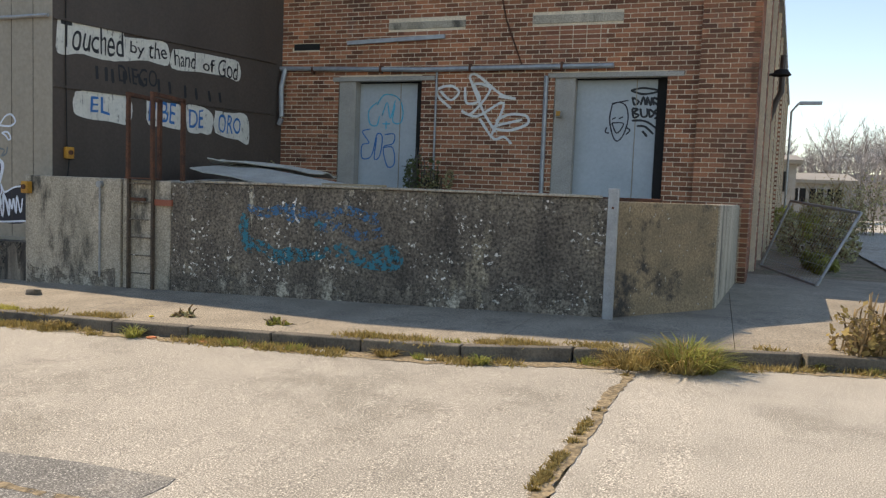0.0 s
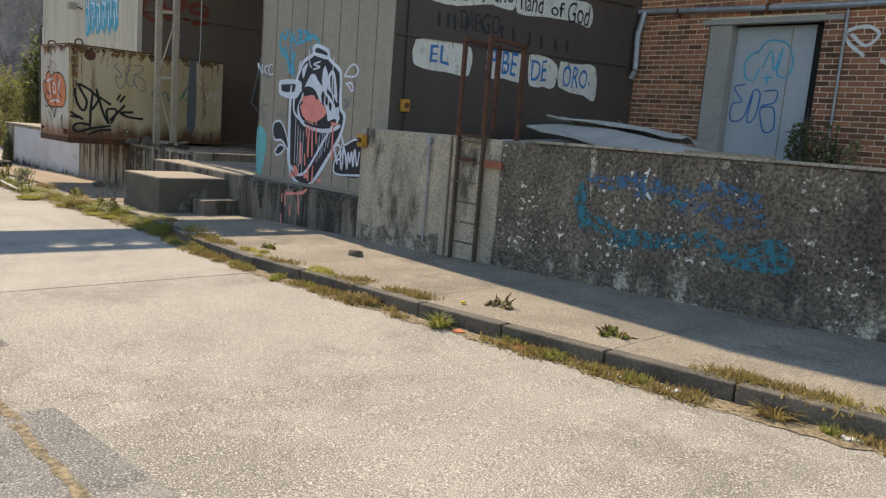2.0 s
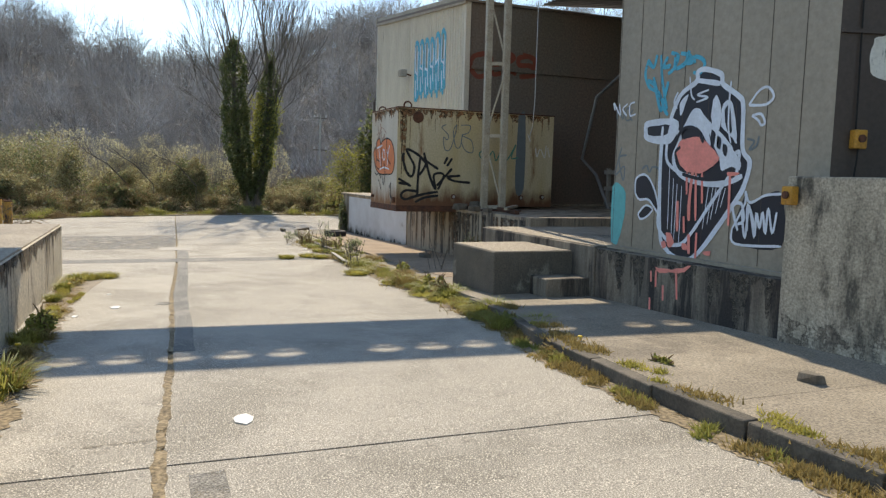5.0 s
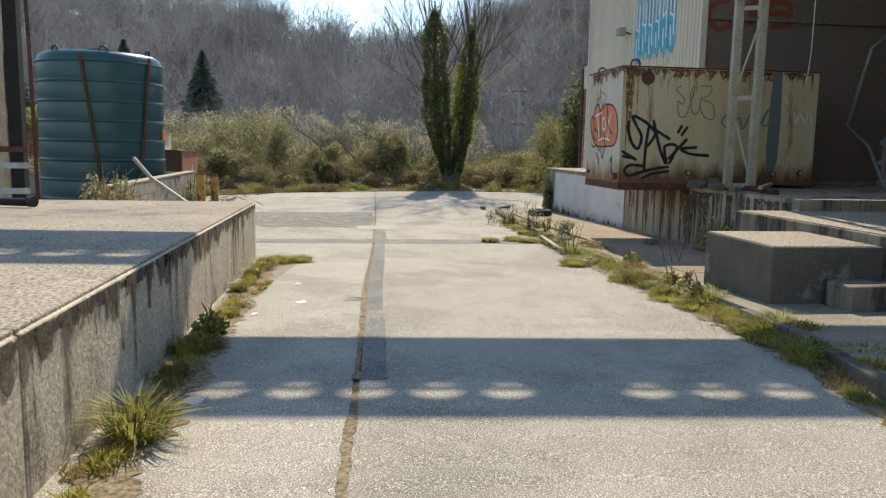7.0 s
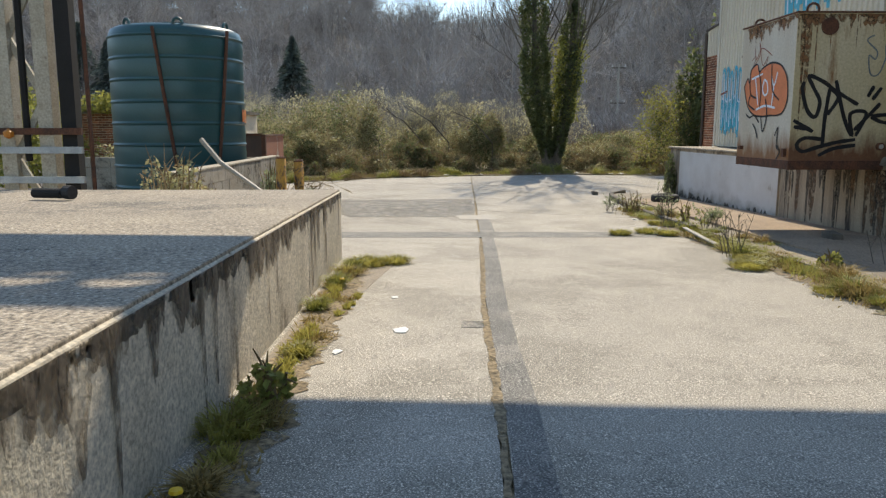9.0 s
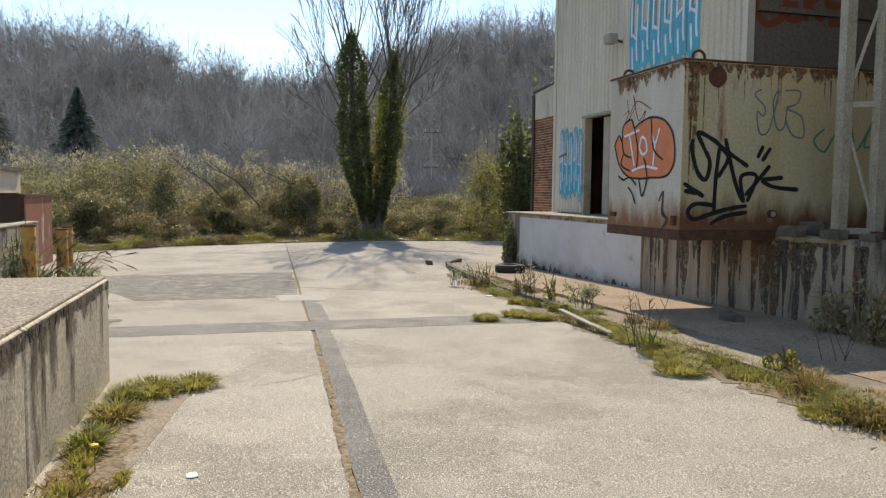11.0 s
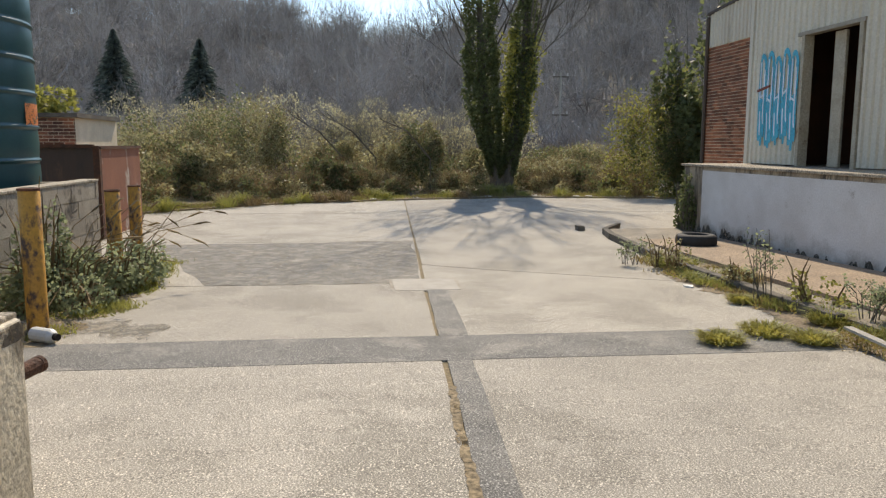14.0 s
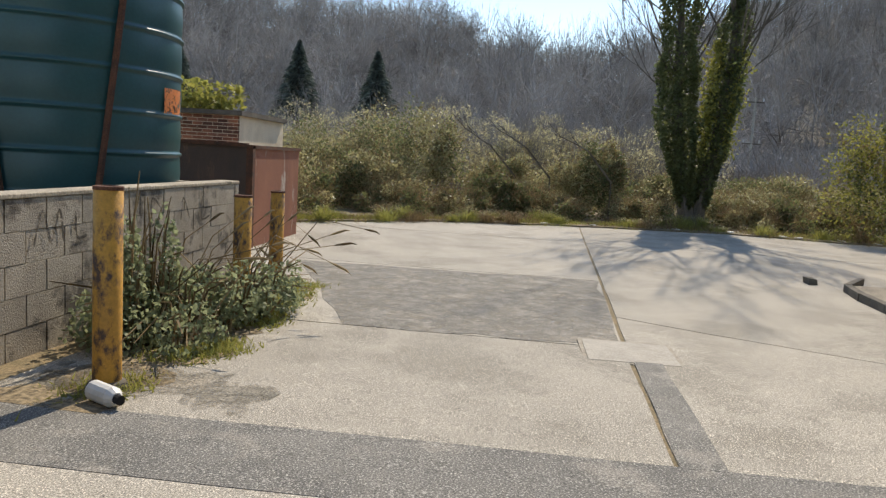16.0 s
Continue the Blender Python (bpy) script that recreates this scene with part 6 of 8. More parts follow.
fill(metal, MURAL, P_PALE, [
    [(-11.87, 1.88), (-11.82, 2.01), (-11.32, 2.01), (-11.22, 1.92), (-11.36, 1.73), (-11.79, 1.76)]], layer=2)
fill(metal, MURAL, P_NAVY, [
    [(-11.79, 1.9), (-11.75, 1.94), (-11.38, 1.94), (-11.42, 1.83), (-11.74, 1.83)]], layer=3)
fill(metal, MURAL, P_NAVY, [
    [(-11.98, 1.13), (-11.97, 1.31), (-11.77, 1.35), (-11.59, 1.16), (-11.5, 0.9), (-11.7, 1.05), (-11.89, 1.05)],
    [(-11.9, 0.87), (-11.76, 0.98), (-11.62, 0.94), (-11.73, 0.84), (-11.85, 0.81)],
    [(-10.28, 0.8), (-10.22, 0.65), (-9.61, 0.68), (-9.65, 1.19), (-9.85, 1.17), (-10.12, 1.07), (-10.12, 1.2)]], layer=1)
spray(metal, MURAL, P_PALE, [
    [(-11.98, 1.13), (-11.97, 1.31), (-11.77, 1.35), (-11.59, 1.16), (-11.5, 0.9), (-11.7, 1.05), (-11.89, 1.05), (-11.98, 1.13)],
    [(-11.9, 0.87), (-11.76, 0.98), (-11.62, 0.94), (-11.73, 0.84), (-11.85, 0.81), (-11.9, 0.87)],
    [(-10.28, 0.8), (-10.22, 0.65), (-9.61, 0.68)],
    [(-10.28, 0.8), (-10.12, 1.07), (-10.12, 1.2), (-10.05, 1.09), (-9.85, 1.17), (-9.65, 1.19)],
    [(-10.15, 2.08), (-10.03, 2.21), (-9.91, 2.24), (-9.83, 2.14), (-9.93, 2.07), (-10.15, 2.08)],
    [(-10.1, 1.97), (-9.98, 1.98), (-9.92, 1.89), (-9.97, 1.87), (-10.01, 1.92), (-10.1, 1.97)]], 0.028, layer=2, label="pale outlines of splashes")
spray(metal, MURAL, P_PALE, [
    [(-10.15, 0.98), (-10.09, 0.72), (-10.05, 1.04), (-9.96, 0.74), (-9.95, 0.99), (-9.9, 0.84), (-9.87, 1), (-9.82, 0.79), (-9.8, 1.04), (-9.73, 0.8), (-9.69, 1.01)]], 0.03, layer=3)
spray(metal, MURAL, P_GREY, [
    [(-12.45, 2.07), (-12.44, 2.23), (-12.32, 2.06), (-12.3, 2.21)],
    [(-12.17, 2.19), (-12.25, 2.18), (-12.25, 2.05), (-12.15, 2.05)],
    [(-12.11, 2.17), (-12.18, 2.1), (-12.12, 2.03)],
    [(-12.31, 1.7), (-12.38, 1.53), (-12.42, 1.35), (-12.24, 1.46), (-12.25, 1.28), (-12.36, 1.56), (-12.2, 1.6)],
    [(-11.87, 1.42), (-11.78, 1.47), (-11.72, 1.39), (-11.66, 1.45), (-11.54, 1.42), (-11.5, 1.22)],
    [(-10.15, 1.74), (-10.05, 1.71), (-10.11, 1.63), (-10.02, 1.66), (-9.99, 1.76)]], 0.025, layer=1, label="grey scribbled tags")
fill(metal, PLINTH, P_CORAL, [
    [(-11.25, 0.28), (-10.96, 0.29), (-10.65, 0.37), (-10.8, 0.27), (-10.96, 0.26), (-11.17, 0.22)]], layer=1, label="coral paint run down the plinth")
spray(metal, PLINTH, P_CORAL, [
    [(-11.33, 0.23), (-11.32, 0.1)],
    [(-10.89, 0.3), (-10.85, -0.04)],
    [(-11.1, 0.09), (-11.09, -0.09)],
    [(-11.24, 0.25), (-11.23, 0.05)],
    [(-11.33, -0.09), (-11.32, -0.29)]], 0.035, layer=1)
spray(metal, MURAL, P_PALE, [
    [(-11.5, 1.93), (-11.52, 1.59), (-11.5, 1.04), (-11.49, 0.74), (-11.28, 0.57)], [(-11.36, 1.93), (-11.41, 1.71), (-11.38, 1.51), (-11.14, 1.38), (-10.83, 1.33)],
    [(-10.35, 1.37), (-10.62, 1.05), (-10.88, 0.73), (-11.06, 0.57), (-11.28, 0.54)], [(-10.88, 2.05), (-10.71, 1.92), (-10.5, 1.77), (-10.34, 1.63)],
    [(-10.39, 1.53), (-10.3, 1.59), (-10.24, 1.6), (-10.25, 1.45), (-10.27, 1.35)]], 0.045, layer=3, label="inner pale lines of the mural")
spray(metal, MURAL, P_PALE, [
    [(-11.07, 2.46), (-11.03, 2.26), (-10.97, 2.2)], [(-10.75, 2.29), (-10.93, 2.25), (-10.76, 2.21), (-10.94, 2.17)], [(-10.42, 2.35), (-10.43, 2.15), (-10.42, 1.87), (-10.37, 1.7)],
    [(-11.26, 2.31), (-11.32, 2.2), (-11.26, 2.12)], [(-12.49, 2.18), (-12.52, 2.28), (-12.37, 2.11), (-12.4, 2.26)], [(-12.22, 2.25), (-12.32, 2.19), (-12.23, 2.1)], [(-12.07, 2.26), (-12.17, 2.23), (-12.16, 2.1), (-12.04, 2.11)]], 0.024, layer=3)
fill(metal, MURAL, P_PALE, [
    [(-10.68, 2.17), (-10.62, 2.22), (-10.55, 2.09), (-10.54, 1.88), (-10.62, 1.84), (-10.69, 1.99)], [(-10.77, 1.88), (-10.73, 1.93), (-10.69, 1.84), (-10.73, 1.78)], [(-10.63, 1.77), (-10.59, 1.82), (-10.55, 1.72), (-10.59, 1.65)]], layer=3)
spray(metal, MURAL, P_NAVY, [[(-11.26, 1.72), (-11.16, 1.86), (-11.04, 1.9), (-10.9, 1.86), (-10.78, 1.72)], [(-11.2, 1.5), (-11.24, 1.62), (-11.16, 1.68)], [(-11.1, 1.37), (-10.8, 1.32), (-10.5, 1.33)]], 0.04, layer=5, label="dark lines of the mural")
spray(metal, MURAL, P_PALE, [
    [(-10.19, 0.79), (-10.28, 1.03), (-10.16, 1.07), (-10.12, 0.9), (-10.2, 0.86)], [(-10.06, 0.8), (-10.07, 1.07), (-9.96, 0.84)]], 0.035, layer=4)
spray(metal, MURAL, P_CORAL, [[(-10.93, 1.44), (-10.96, 1.07), (-10.95, 0.84)], [(-10.94, 0.69), (-10.92, 0.47)], [(-11.16, 1.06), (-11.14, 0.71)]], 0.05, layer=4)
spray(metal, MURAL, P_CYAN, [
    [(-11.73, 2.53), (-11.58, 2.14), (-11.53, 2.17)], [(-11.84, 2.5), (-11.69, 2.42), (-11.6, 2.18)], [(-11.45, 2.45), (-11.5, 2.29), (-11.53, 2.17)], [(-11.86, 2.75), (-11.74, 2.65), (-11.68, 2.79)],
    [(-11.48, 2.74), (-11.55, 2.63), (-11.42, 2.63)], [(-11.33, 2.76), (-11.34, 2.59), (-11.16, 2.62)], [(-11.11, 2.76), (-11.14, 2.63), (-10.99, 2.63)]], 0.05, layer=2)
# whitewashed slogan panels on the brown wall
fill(metal, SLOGAN, P_WASH, [
    [(0.07, 3.6), (0.34, 3.65), (0.4, 3.61), (0.73, 3.64), (1.08, 3.62), (1.14, 3.55), (1.53, 3.59), (1.88, 3.58), (1.91, 3.24), (1.54, 3.25), (1.26, 3.21), (0.95, 3.15), (0.69, 3.15), (0.4, 3.17), (0.07, 3.13)],
    [(2, 3.52), (2.39, 3.54), (2.88, 3.54), (3.36, 3.52), (3.38, 3.19), (3.06, 3.23), (2.55, 3.22), (1.98, 3.21)],
    [(0.33, 2.6), (0.52, 2.66), (0.82, 2.66), (1.23, 2.61), (1.23, 2.23), (0.95, 2.22), (0.4, 2.25), (0.3, 2.4)],
    [(1.52, 2.65), (1.84, 2.63), (2.17, 2.6), (2.19, 2.23), (1.84, 2.24), (1.55, 2.25)],
    [(2.27, 2.63), (2.4, 2.67), (2.8, 2.55), (2.79, 2.21), (2.57, 2.19), (2.31, 2.21)],
    [(2.87, 2.61), (3.19, 2.6), (3.58, 2.59), (3.62, 2.09), (3.38, 2.14), (2.88, 2.23)]], layer=1, label="rough whitewashed panel")
lettering("Touched", 0.12, 1.1, 3.22, 3.61, P_BLACK)
lettering("by", 1.21, 1.47, 3.26, 3.51, P_BLACK)
lettering("the", 1.54, 1.88, 3.31, 3.56, P_BLACK)
lettering("hand", 2.02, 2.45, 3.26, 3.52, P_BLACK)
lettering("of", 2.58, 2.84, 3.26, 3.47, P_BLACK)
lettering("God", 2.91, 3.35, 3.19, 3.51, P_BLACK)
lettering("EL", 0.57, 0.88, 2.33, 2.59, P_BLUE)
lettering("PIBE", 1.57, 2.06, 2.3, 2.64, P_BLUE)
lettering("DE", 2.33, 2.62, 2.27, 2.59, P_BLUE)
lettering("ORO", 2.93, 3.43, 2.24, 2.55, P_BLUE)
spray(metal, SLOGAN, P_BLACK, [
    [(0.67, 3.04), (0.68, 2.84)],
    [(0.82, 3.04), (0.83, 2.83)],
    [(0.92, 3.03), (0.94, 2.82)],
    [(1.12, 3.03), (1.13, 2.83)],
    [(1.35, 3.02), (1.47, 2.83)],
    [(1.73, 2.99), (1.75, 2.78)],
    [(1.93, 2.98), (1.96, 2.78)],
    [(2.24, 2.96), (2.25, 2.75)],
    [(2.45, 2.94), (2.48, 2.75)],
    [(2.72, 2.93), (2.76, 2.75)],
    [(2.95, 2.93), (2.98, 2.76)]], 0.05, layer=1, label="faint dark painted letters")
# tags on the rusty tank
spray(tank, TANKX, P_BLACK, [
    [(7.87, 1.73), (7.85, 1.61), (7.94, 1.33), (8.06, 1.24), (8.11, 1.45), (8.01, 1.64), (7.93, 1.81), (8.14, 1.73), (8.33, 1.6), (8.66, 1.41)],
    [(8.24, 1.64), (8.2, 1.24), (8.19, 0.85)],
    [(8.24, 1.64), (8.37, 1.51), (8.23, 1.27)],
    [(8.32, 1.75), (8.47, 1.24), (8.61, 0.97), (8.56, 1.28), (8.79, 1.29), (8.66, 0.97)],
    [(8.63, 1.05), (8.81, 1.24), (8.98, 1.43)],
    [(8.86, 1.24), (9.05, 1.16), (9.42, 1.13)],
    [(8.86, 1.25), (9.18, 1.28)],
    [(8.79, 1.52), (8.87, 1.67)],
    [(8.86, 1.48), (8.98, 1.65)],
    [(7.75, 1.19), (8.04, 1.03)],
    [(7.76, 1.1), (7.94, 1.07)],
    [(8.2, 0.92), (7.93, 0.94), (7.82, 0.84), (7.91, 0.75), (8.12, 0.81), (8.39, 0.88), (8.66, 0.92)],
    [(8.14, 0.69), (8.35, 0.79), (8.67, 0.84)]], 0.055, layer=1, label="black spray tag")
spray(tank, TANKX, P_GREY, [
    [(8.82, 2.37), (8.72, 2.3), (8.87, 2.15), (8.85, 2.04), (8.76, 2.09), (8.8, 1.84), (8.92, 1.84), (9.01, 2.09), (9.07, 2.37), (8.99, 2.22), (9.05, 1.91), (9.16, 1.91), (9.2, 2.18)],
    [(9.16, 2.37), (9.38, 2.37), (9.35, 2.22), (9.2, 2.15), (9.42, 2.05), (9.46, 1.8), (9.28, 1.83), (9.17, 2.04)]], 0.022, layer=1, label="grey looping tag")
fill(tank, TANKX, P_GREY, [
    [(10.56, 2.64), (10.73, 2.65), (10.75, 1.05), (10.53, 1.05)]], layer=1, label="dark painted stripe")
spray(tank, TANKX, P_GREEN, [
    [(9.78, 1.91), (9.62, 1.76), (9.79, 1.62), (9.95, 1.84), (10.04, 1.63), (10.19, 1.93), (10.29, 1.64), (10.52, 2.01), (10.41, 1.71), (10.58, 1.72)]], 0.03, layer=1, label="faded green tag")
spray(tank, TANKX, P_WHITE, [
    [(10.8, 2.25), (10.88, 2.09)],
    [(11.02, 1.96), (11.06, 1.75), (11.14, 1.93), (11.26, 1.74), (11.29, 2.01)],
    [(11.33, 1.97), (11.39, 1.75)]], 0.025, layer=1)
fill(tank, TANKY, P_ORANGE, [
    [(-20.99, 1.75), (-20.87, 1.87), (-20.78, 1.79), (-20.76, 1.99), (-20.54, 2.07), (-20.45, 1.95), (-20.32, 2), (-20.07, 2.05), (-19.84, 2.03), (-19.66, 1.96), (-19.5, 1.79), (-19.45, 1.5), (-19.56, 1.32), (-19.73, 1.27), (-19.97, 1.27), (-20.27, 1.26), (-20.6, 1.3), (-20.84, 1.46)]], layer=1, label="orange throw-up lettering")
spray(tank, TANKY, P_BLACK, [
    [(-20.99, 1.75), (-20.87, 1.87), (-20.78, 1.79), (-20.76, 1.99), (-20.54, 2.07), (-20.45, 1.95), (-20.32, 2), (-20.07, 2.05), (-19.84, 2.03), (-19.66, 1.96), (-19.5, 1.79), (-19.45, 1.5), (-19.56, 1.32), (-19.73, 1.27), (-19.97, 1.27), (-20.27, 1.26), (-20.6, 1.3), (-20.84, 1.46), (-20.99, 1.75)],
    [(-20.78, 1.79), (-20.71, 1.61), (-20.5, 1.55)],
    [(-20.45, 1.95), (-20.35, 1.68), (-20.36, 1.4)],
    [(-20.02, 2.03), (-19.95, 1.65), (-19.71, 1.49)],
    [(-20.73, 1.61), (-20.78, 1.46), (-20.54, 1.37)],
    [(-20.86, 1.31), (-20.71, 1.25), (-20.54, 1.28), (-20.35, 1.17)],
    [(-20.58, 1.15), (-20.47, 1.07), (-20.37, 0.92)],
    [(-19.78, 0.96), (-19.68, 1.09), (-19.7, 0.83), (-19.61, 0.76)],
    [(-19.68, 0.83), (-19.58, 0.73), (-19.68, 0.63)],
    [(-20.29, 1.25), (-20.2, 1.03), (-20.09, 1.24), (-20.12, 1.42), (-20.18, 1.53)]], 0.028, layer=2, label="black outline of the throw-up")
spray(tank, TANKY, P_PALE, [
    [(-20.72, 1.85), (-20.32, 1.91)],
    [(-20.58, 1.87), (-20.43, 1.44)],
    [(-20.25, 1.82), (-20.3, 1.68), (-20.21, 1.58), (-20.11, 1.63), (-20.15, 1.77), (-20.25, 1.82)],
    [(-20.01, 1.86), (-19.91, 1.71), (-19.81, 1.9)],
    [(-19.91, 1.71), (-19.95, 1.41)],
    [(-20.49, 1.37), (-20.18, 1.42), (-19.83, 1.38)]], 0.035, layer=2, label="pale letters over the orange")
spray(tank, TANKY, P_RED, [
    [(-20.77, 2.14), (-20.61, 2.19), (-20.71, 2.02), (-20.45, 2.23), (-20.51, 2.39), (-20.35, 2.04), (-20.18, 2.16), (-20.27, 1.96)],
    [(-20.67, 2.35), (-20.6, 2.15), (-20.4, 2.3), (-20.04, 2.16)]], 0.016, layer=1, label="thin red scribble")
# cyan tags on the shed: tall drippy letters with pale cores
def drippy(u0, u1, z0, z1, letters, seed):
    r = random.Random(seed)
    step = (u1 - u0) / letters
    for k in range(letters):
        u = u0 + (k + 0.5) * step
        top, low = z1 - r.uniform(0, 0.12), z0 + r.uniform(0, 0.18)
        mid = (top + low) / 2
        spray(shed, SHEDY, P_CYAN, [[(u - step * 0.3, top), (u - step * 0.34, mid), (u - step * 0.25, low)], [(u + step * 0.32, top - 0.05), (u + step * 0.28, mid), (u + step * 0.34, low + 0.06)],
                                    [(u - step * 0.3, top), (u, top + 0.05), (u + step * 0.32, top - 0.08)], [(u - step * 0.3, mid), (u + step * 0.3, mid + r.uniform(-0.2, 0.2))], [(u, mid), (u + 0.02, low - r.uniform(0, 0.15))]], step * 0.34, 1, "blue drippy spray letter")
        spray(shed, SHEDY, P_PALE, [[(u - step * 0.28, top - 0.05), (u - step * 0.3, mid)], [(u + step * 0.25, top - 0.2), (u + step * 0.2, mid - 0.2), (u + step * 0.3, low + 0.3)], [(u - step * 0.2, mid - 0.2), (u - step * 0.1, low + 0.1)], [(u - step * 0.25, mid + 0.05), (u + step * 0.25, mid + r.uniform(-0.1, 0.2))]], step * 0.15, 2, "pale core of the spray letter")


drippy(-28.25, -27.0, 0.95, 2.55, 5, 3)
drippy(-25.0, -22.6, 3.35, 5.0, 6, 4)
spray(shed, SHEDY, P_RED, [[(-28.3, 1.95), (-27.85, 2.02)]], 0.05, layer=3)
spray(shed, GABLEX, P_RED, [
    [(10.73, 4.32), (10.36, 4.21), (10.28, 3.96), (10.47, 3.73), (10.75, 3.83), (10.74, 4.03)],
    [(10.82, 4.25), (10.88, 3.84), (11.12, 3.86)],
    [(10.83, 4.04), (11.06, 4.06)],
    [(11.21, 3.82), (11.24, 4.32), (11.48, 4.26), (11.25, 4.07), (11.54, 3.85)],
    [(11.86, 4.33), (11.62, 4.27), (11.63, 4.1), (11.97, 4.09), (12.07, 3.88), (11.64, 3.81)],
    [(11.71, 4.36), (12.05, 4.26), (12.02, 3.96)]], 0.12, layer=1, label="faded red tag on the dark gable")
# tags on the brick front and its doors
spray(building, BRICKY, P_WHITE, [
    [(-4.55, 2.82), (-4.78, 3.01), (-4.81, 3.15), (-4.57, 3.21), (-4.41, 3.1), (-4.56, 2.96), (-4.76, 3.12)],
    [(-4.23, 3.37), (-3.96, 2.78), (-3.71, 2.41)],
    [(-4.23, 3.37), (-4.09, 3.39), (-3.64, 3.05), (-3.38, 2.98), (-3.69, 3.02)],
    [(-4.3, 3.19), (-4.26, 2.91), (-4.02, 2.96), (-4.13, 3.23), (-3.84, 3.14), (-4.16, 2.73), (-4.35, 2.78), (-4.06, 2.68), (-3.59, 2.91), (-3.8, 2.32)],
    [(-3.72, 2.6), (-3.49, 2.71), (-3.19, 2.69), (-3.16, 2.55), (-3.48, 2.44), (-3.76, 2.5), (-3.25, 2.62)],
    [(-4.01, 2.64), (-3.75, 2.3), (-3.56, 2.33), (-3.42, 2.21)]], 0.045, layer=1, label="white spray tag on the bricks")
spray(building, DOORY, P_CYAN, [
    [(-6.09, 2.95), (-6.25, 2.8), (-6.22, 2.56), (-6.08, 2.53), (-6.03, 2.7)],
    [(-6.09, 2.9), (-5.94, 3.09), (-5.67, 3.04), (-5.56, 2.8), (-5.6, 2.58), (-5.76, 2.61), (-5.72, 2.9)],
    [(-5.98, 2.7), (-5.88, 2.95), (-5.81, 2.66), (-5.72, 2.99)],
    [(-5.97, 2.56), (-5.81, 2.56)],
    [(-5.89, 2.61), (-5.89, 2.46)]], 0.025, layer=1, label="blue spray tag on the door")
spray(building, DOORY, P_BLUE, [
    [(-6.21, 2.46), (-6.37, 2.41), (-6.23, 2.21), (-6.37, 2.16), (-6.36, 1.92), (-6.17, 1.97), (-6.07, 2.36), (-5.96, 2.31), (-6, 1.97), (-6.11, 1.92), (-6.07, 2.31)],
    [(-5.91, 2.36), (-5.72, 2.37), (-5.74, 2.2), (-5.93, 2.12), (-5.84, 1.78), (-5.7, 1.83), (-5.74, 2.12), (-5.93, 2.12)]], 0.022, layer=1)
spray(building, DOORY, P_BLACK, [
    [(-1.49, 3.13), (-1.29, 3.17), (-1.04, 3.12), (-1.28, 3.07), (-1.49, 3.13)],
    [(-1.46, 3.02), (-1.42, 2.9), (-1.35, 2.95), (-1.46, 3.02)],
    [(-1.32, 2.89), (-1.28, 3.02), (-1.24, 2.89)],
    [(-1.22, 2.89), (-1.22, 3.02), (-1.16, 2.89), (-1.15, 3.02)],
    [(-1.11, 2.89), (-1.12, 3.01), (-1.04, 2.97)],
    [(-1.12, 2.95), (-1.03, 2.88)],
    [(-1.45, 2.84), (-1.42, 2.69), (-1.34, 2.73), (-1.43, 2.77), (-1.36, 2.82), (-1.45, 2.84)],
    [(-1.32, 2.84), (-1.29, 2.71), (-1.21, 2.72), (-1.21, 2.84)],
    [(-1.18, 2.83), (-1.16, 2.7), (-1.1, 2.76), (-1.18, 2.83)],
    [(-1.04, 2.83), (-1.09, 2.78), (-1.03, 2.72), (-1.09, 2.67)],
    [(-1.45, 2.64), (-1.23, 2.63), (-1.04, 2.51)],
    [(-1.36, 2.55), (-1.23, 2.54), (-1.09, 2.42)],
    [(-1.27, 2.47), (-1.19, 2.38)]], 0.035, layer=1, label="black spray lettering on the door")
spray(building, DOORY, P_NAVY, [
    [(-1.78, 2.9), (-1.81, 2.66), (-1.75, 2.4), (-1.67, 2.3), (-1.57, 2.41), (-1.51, 2.66), (-1.55, 2.87), (-1.67, 2.94), (-1.78, 2.9)],
    [(-1.79, 2.92), (-1.52, 2.97)],
    [(-1.77, 2.6), (-1.68, 2.43), (-1.58, 2.59), (-1.77, 2.6)],
    [(-1.77, 2.66), (-1.71, 2.69)],
    [(-1.66, 2.67), (-1.59, 2.7)],
    [(-1.85, 2.53), (-1.87, 2.45), (-1.81, 2.43)],
    [(-1.54, 2.53), (-1.47, 2.48), (-1.53, 2.41)]], 0.022, layer=1, label="dark spray doodle on the door")
spray(dock, DOCKY, P_WORN_TEAL, [
    [(-5.67, 0.86), (-5.57, 0.55), (-5.38, 0.59), (-5.1, 0.42), (-4.99, 0.52), (-4.62, 0.51)],
    [(-4.36, 0.53), (-4.26, 0.63), (-4.1, 0.55), (-3.85, 0.55), (-3.61, 0.63), (-3.57, 0.45)],
    [(-5.62, 0.98), (-5.64, 0.72), (-5.5, 0.6), (-5.25, 0.55)],
    [(-5.2, 0.5), (-4.8, 0.48), (-4.4, 0.58)],
    [(-3.62, 0.66), (-3.5, 0.5), (-3.75, 0.45), (-4.2, 0.5)],
    [(-4.63, 0.89), (-4.52, 0.85)]], 0.13, layer=1, label="worn teal spray paint")
spray(dock, DOCKY, P_WORN_BLUE, [
    [(-5.03, 0.99), (-4.94, 0.96), (-4.83, 0.94)],
    [(-5.6, 1.05), (-5.3, 1.0), (-5.0, 1.08), (-4.6, 1.0), (-4.2, 1.08), (-3.9, 1.0)],
    [(-4.6, 0.8), (-4.3, 0.9), (-4.0, 0.78), (-3.7, 0.86)],
    [(-3.82, 1.07), (-3.84, 0.93)]], 0.12, layer=1)
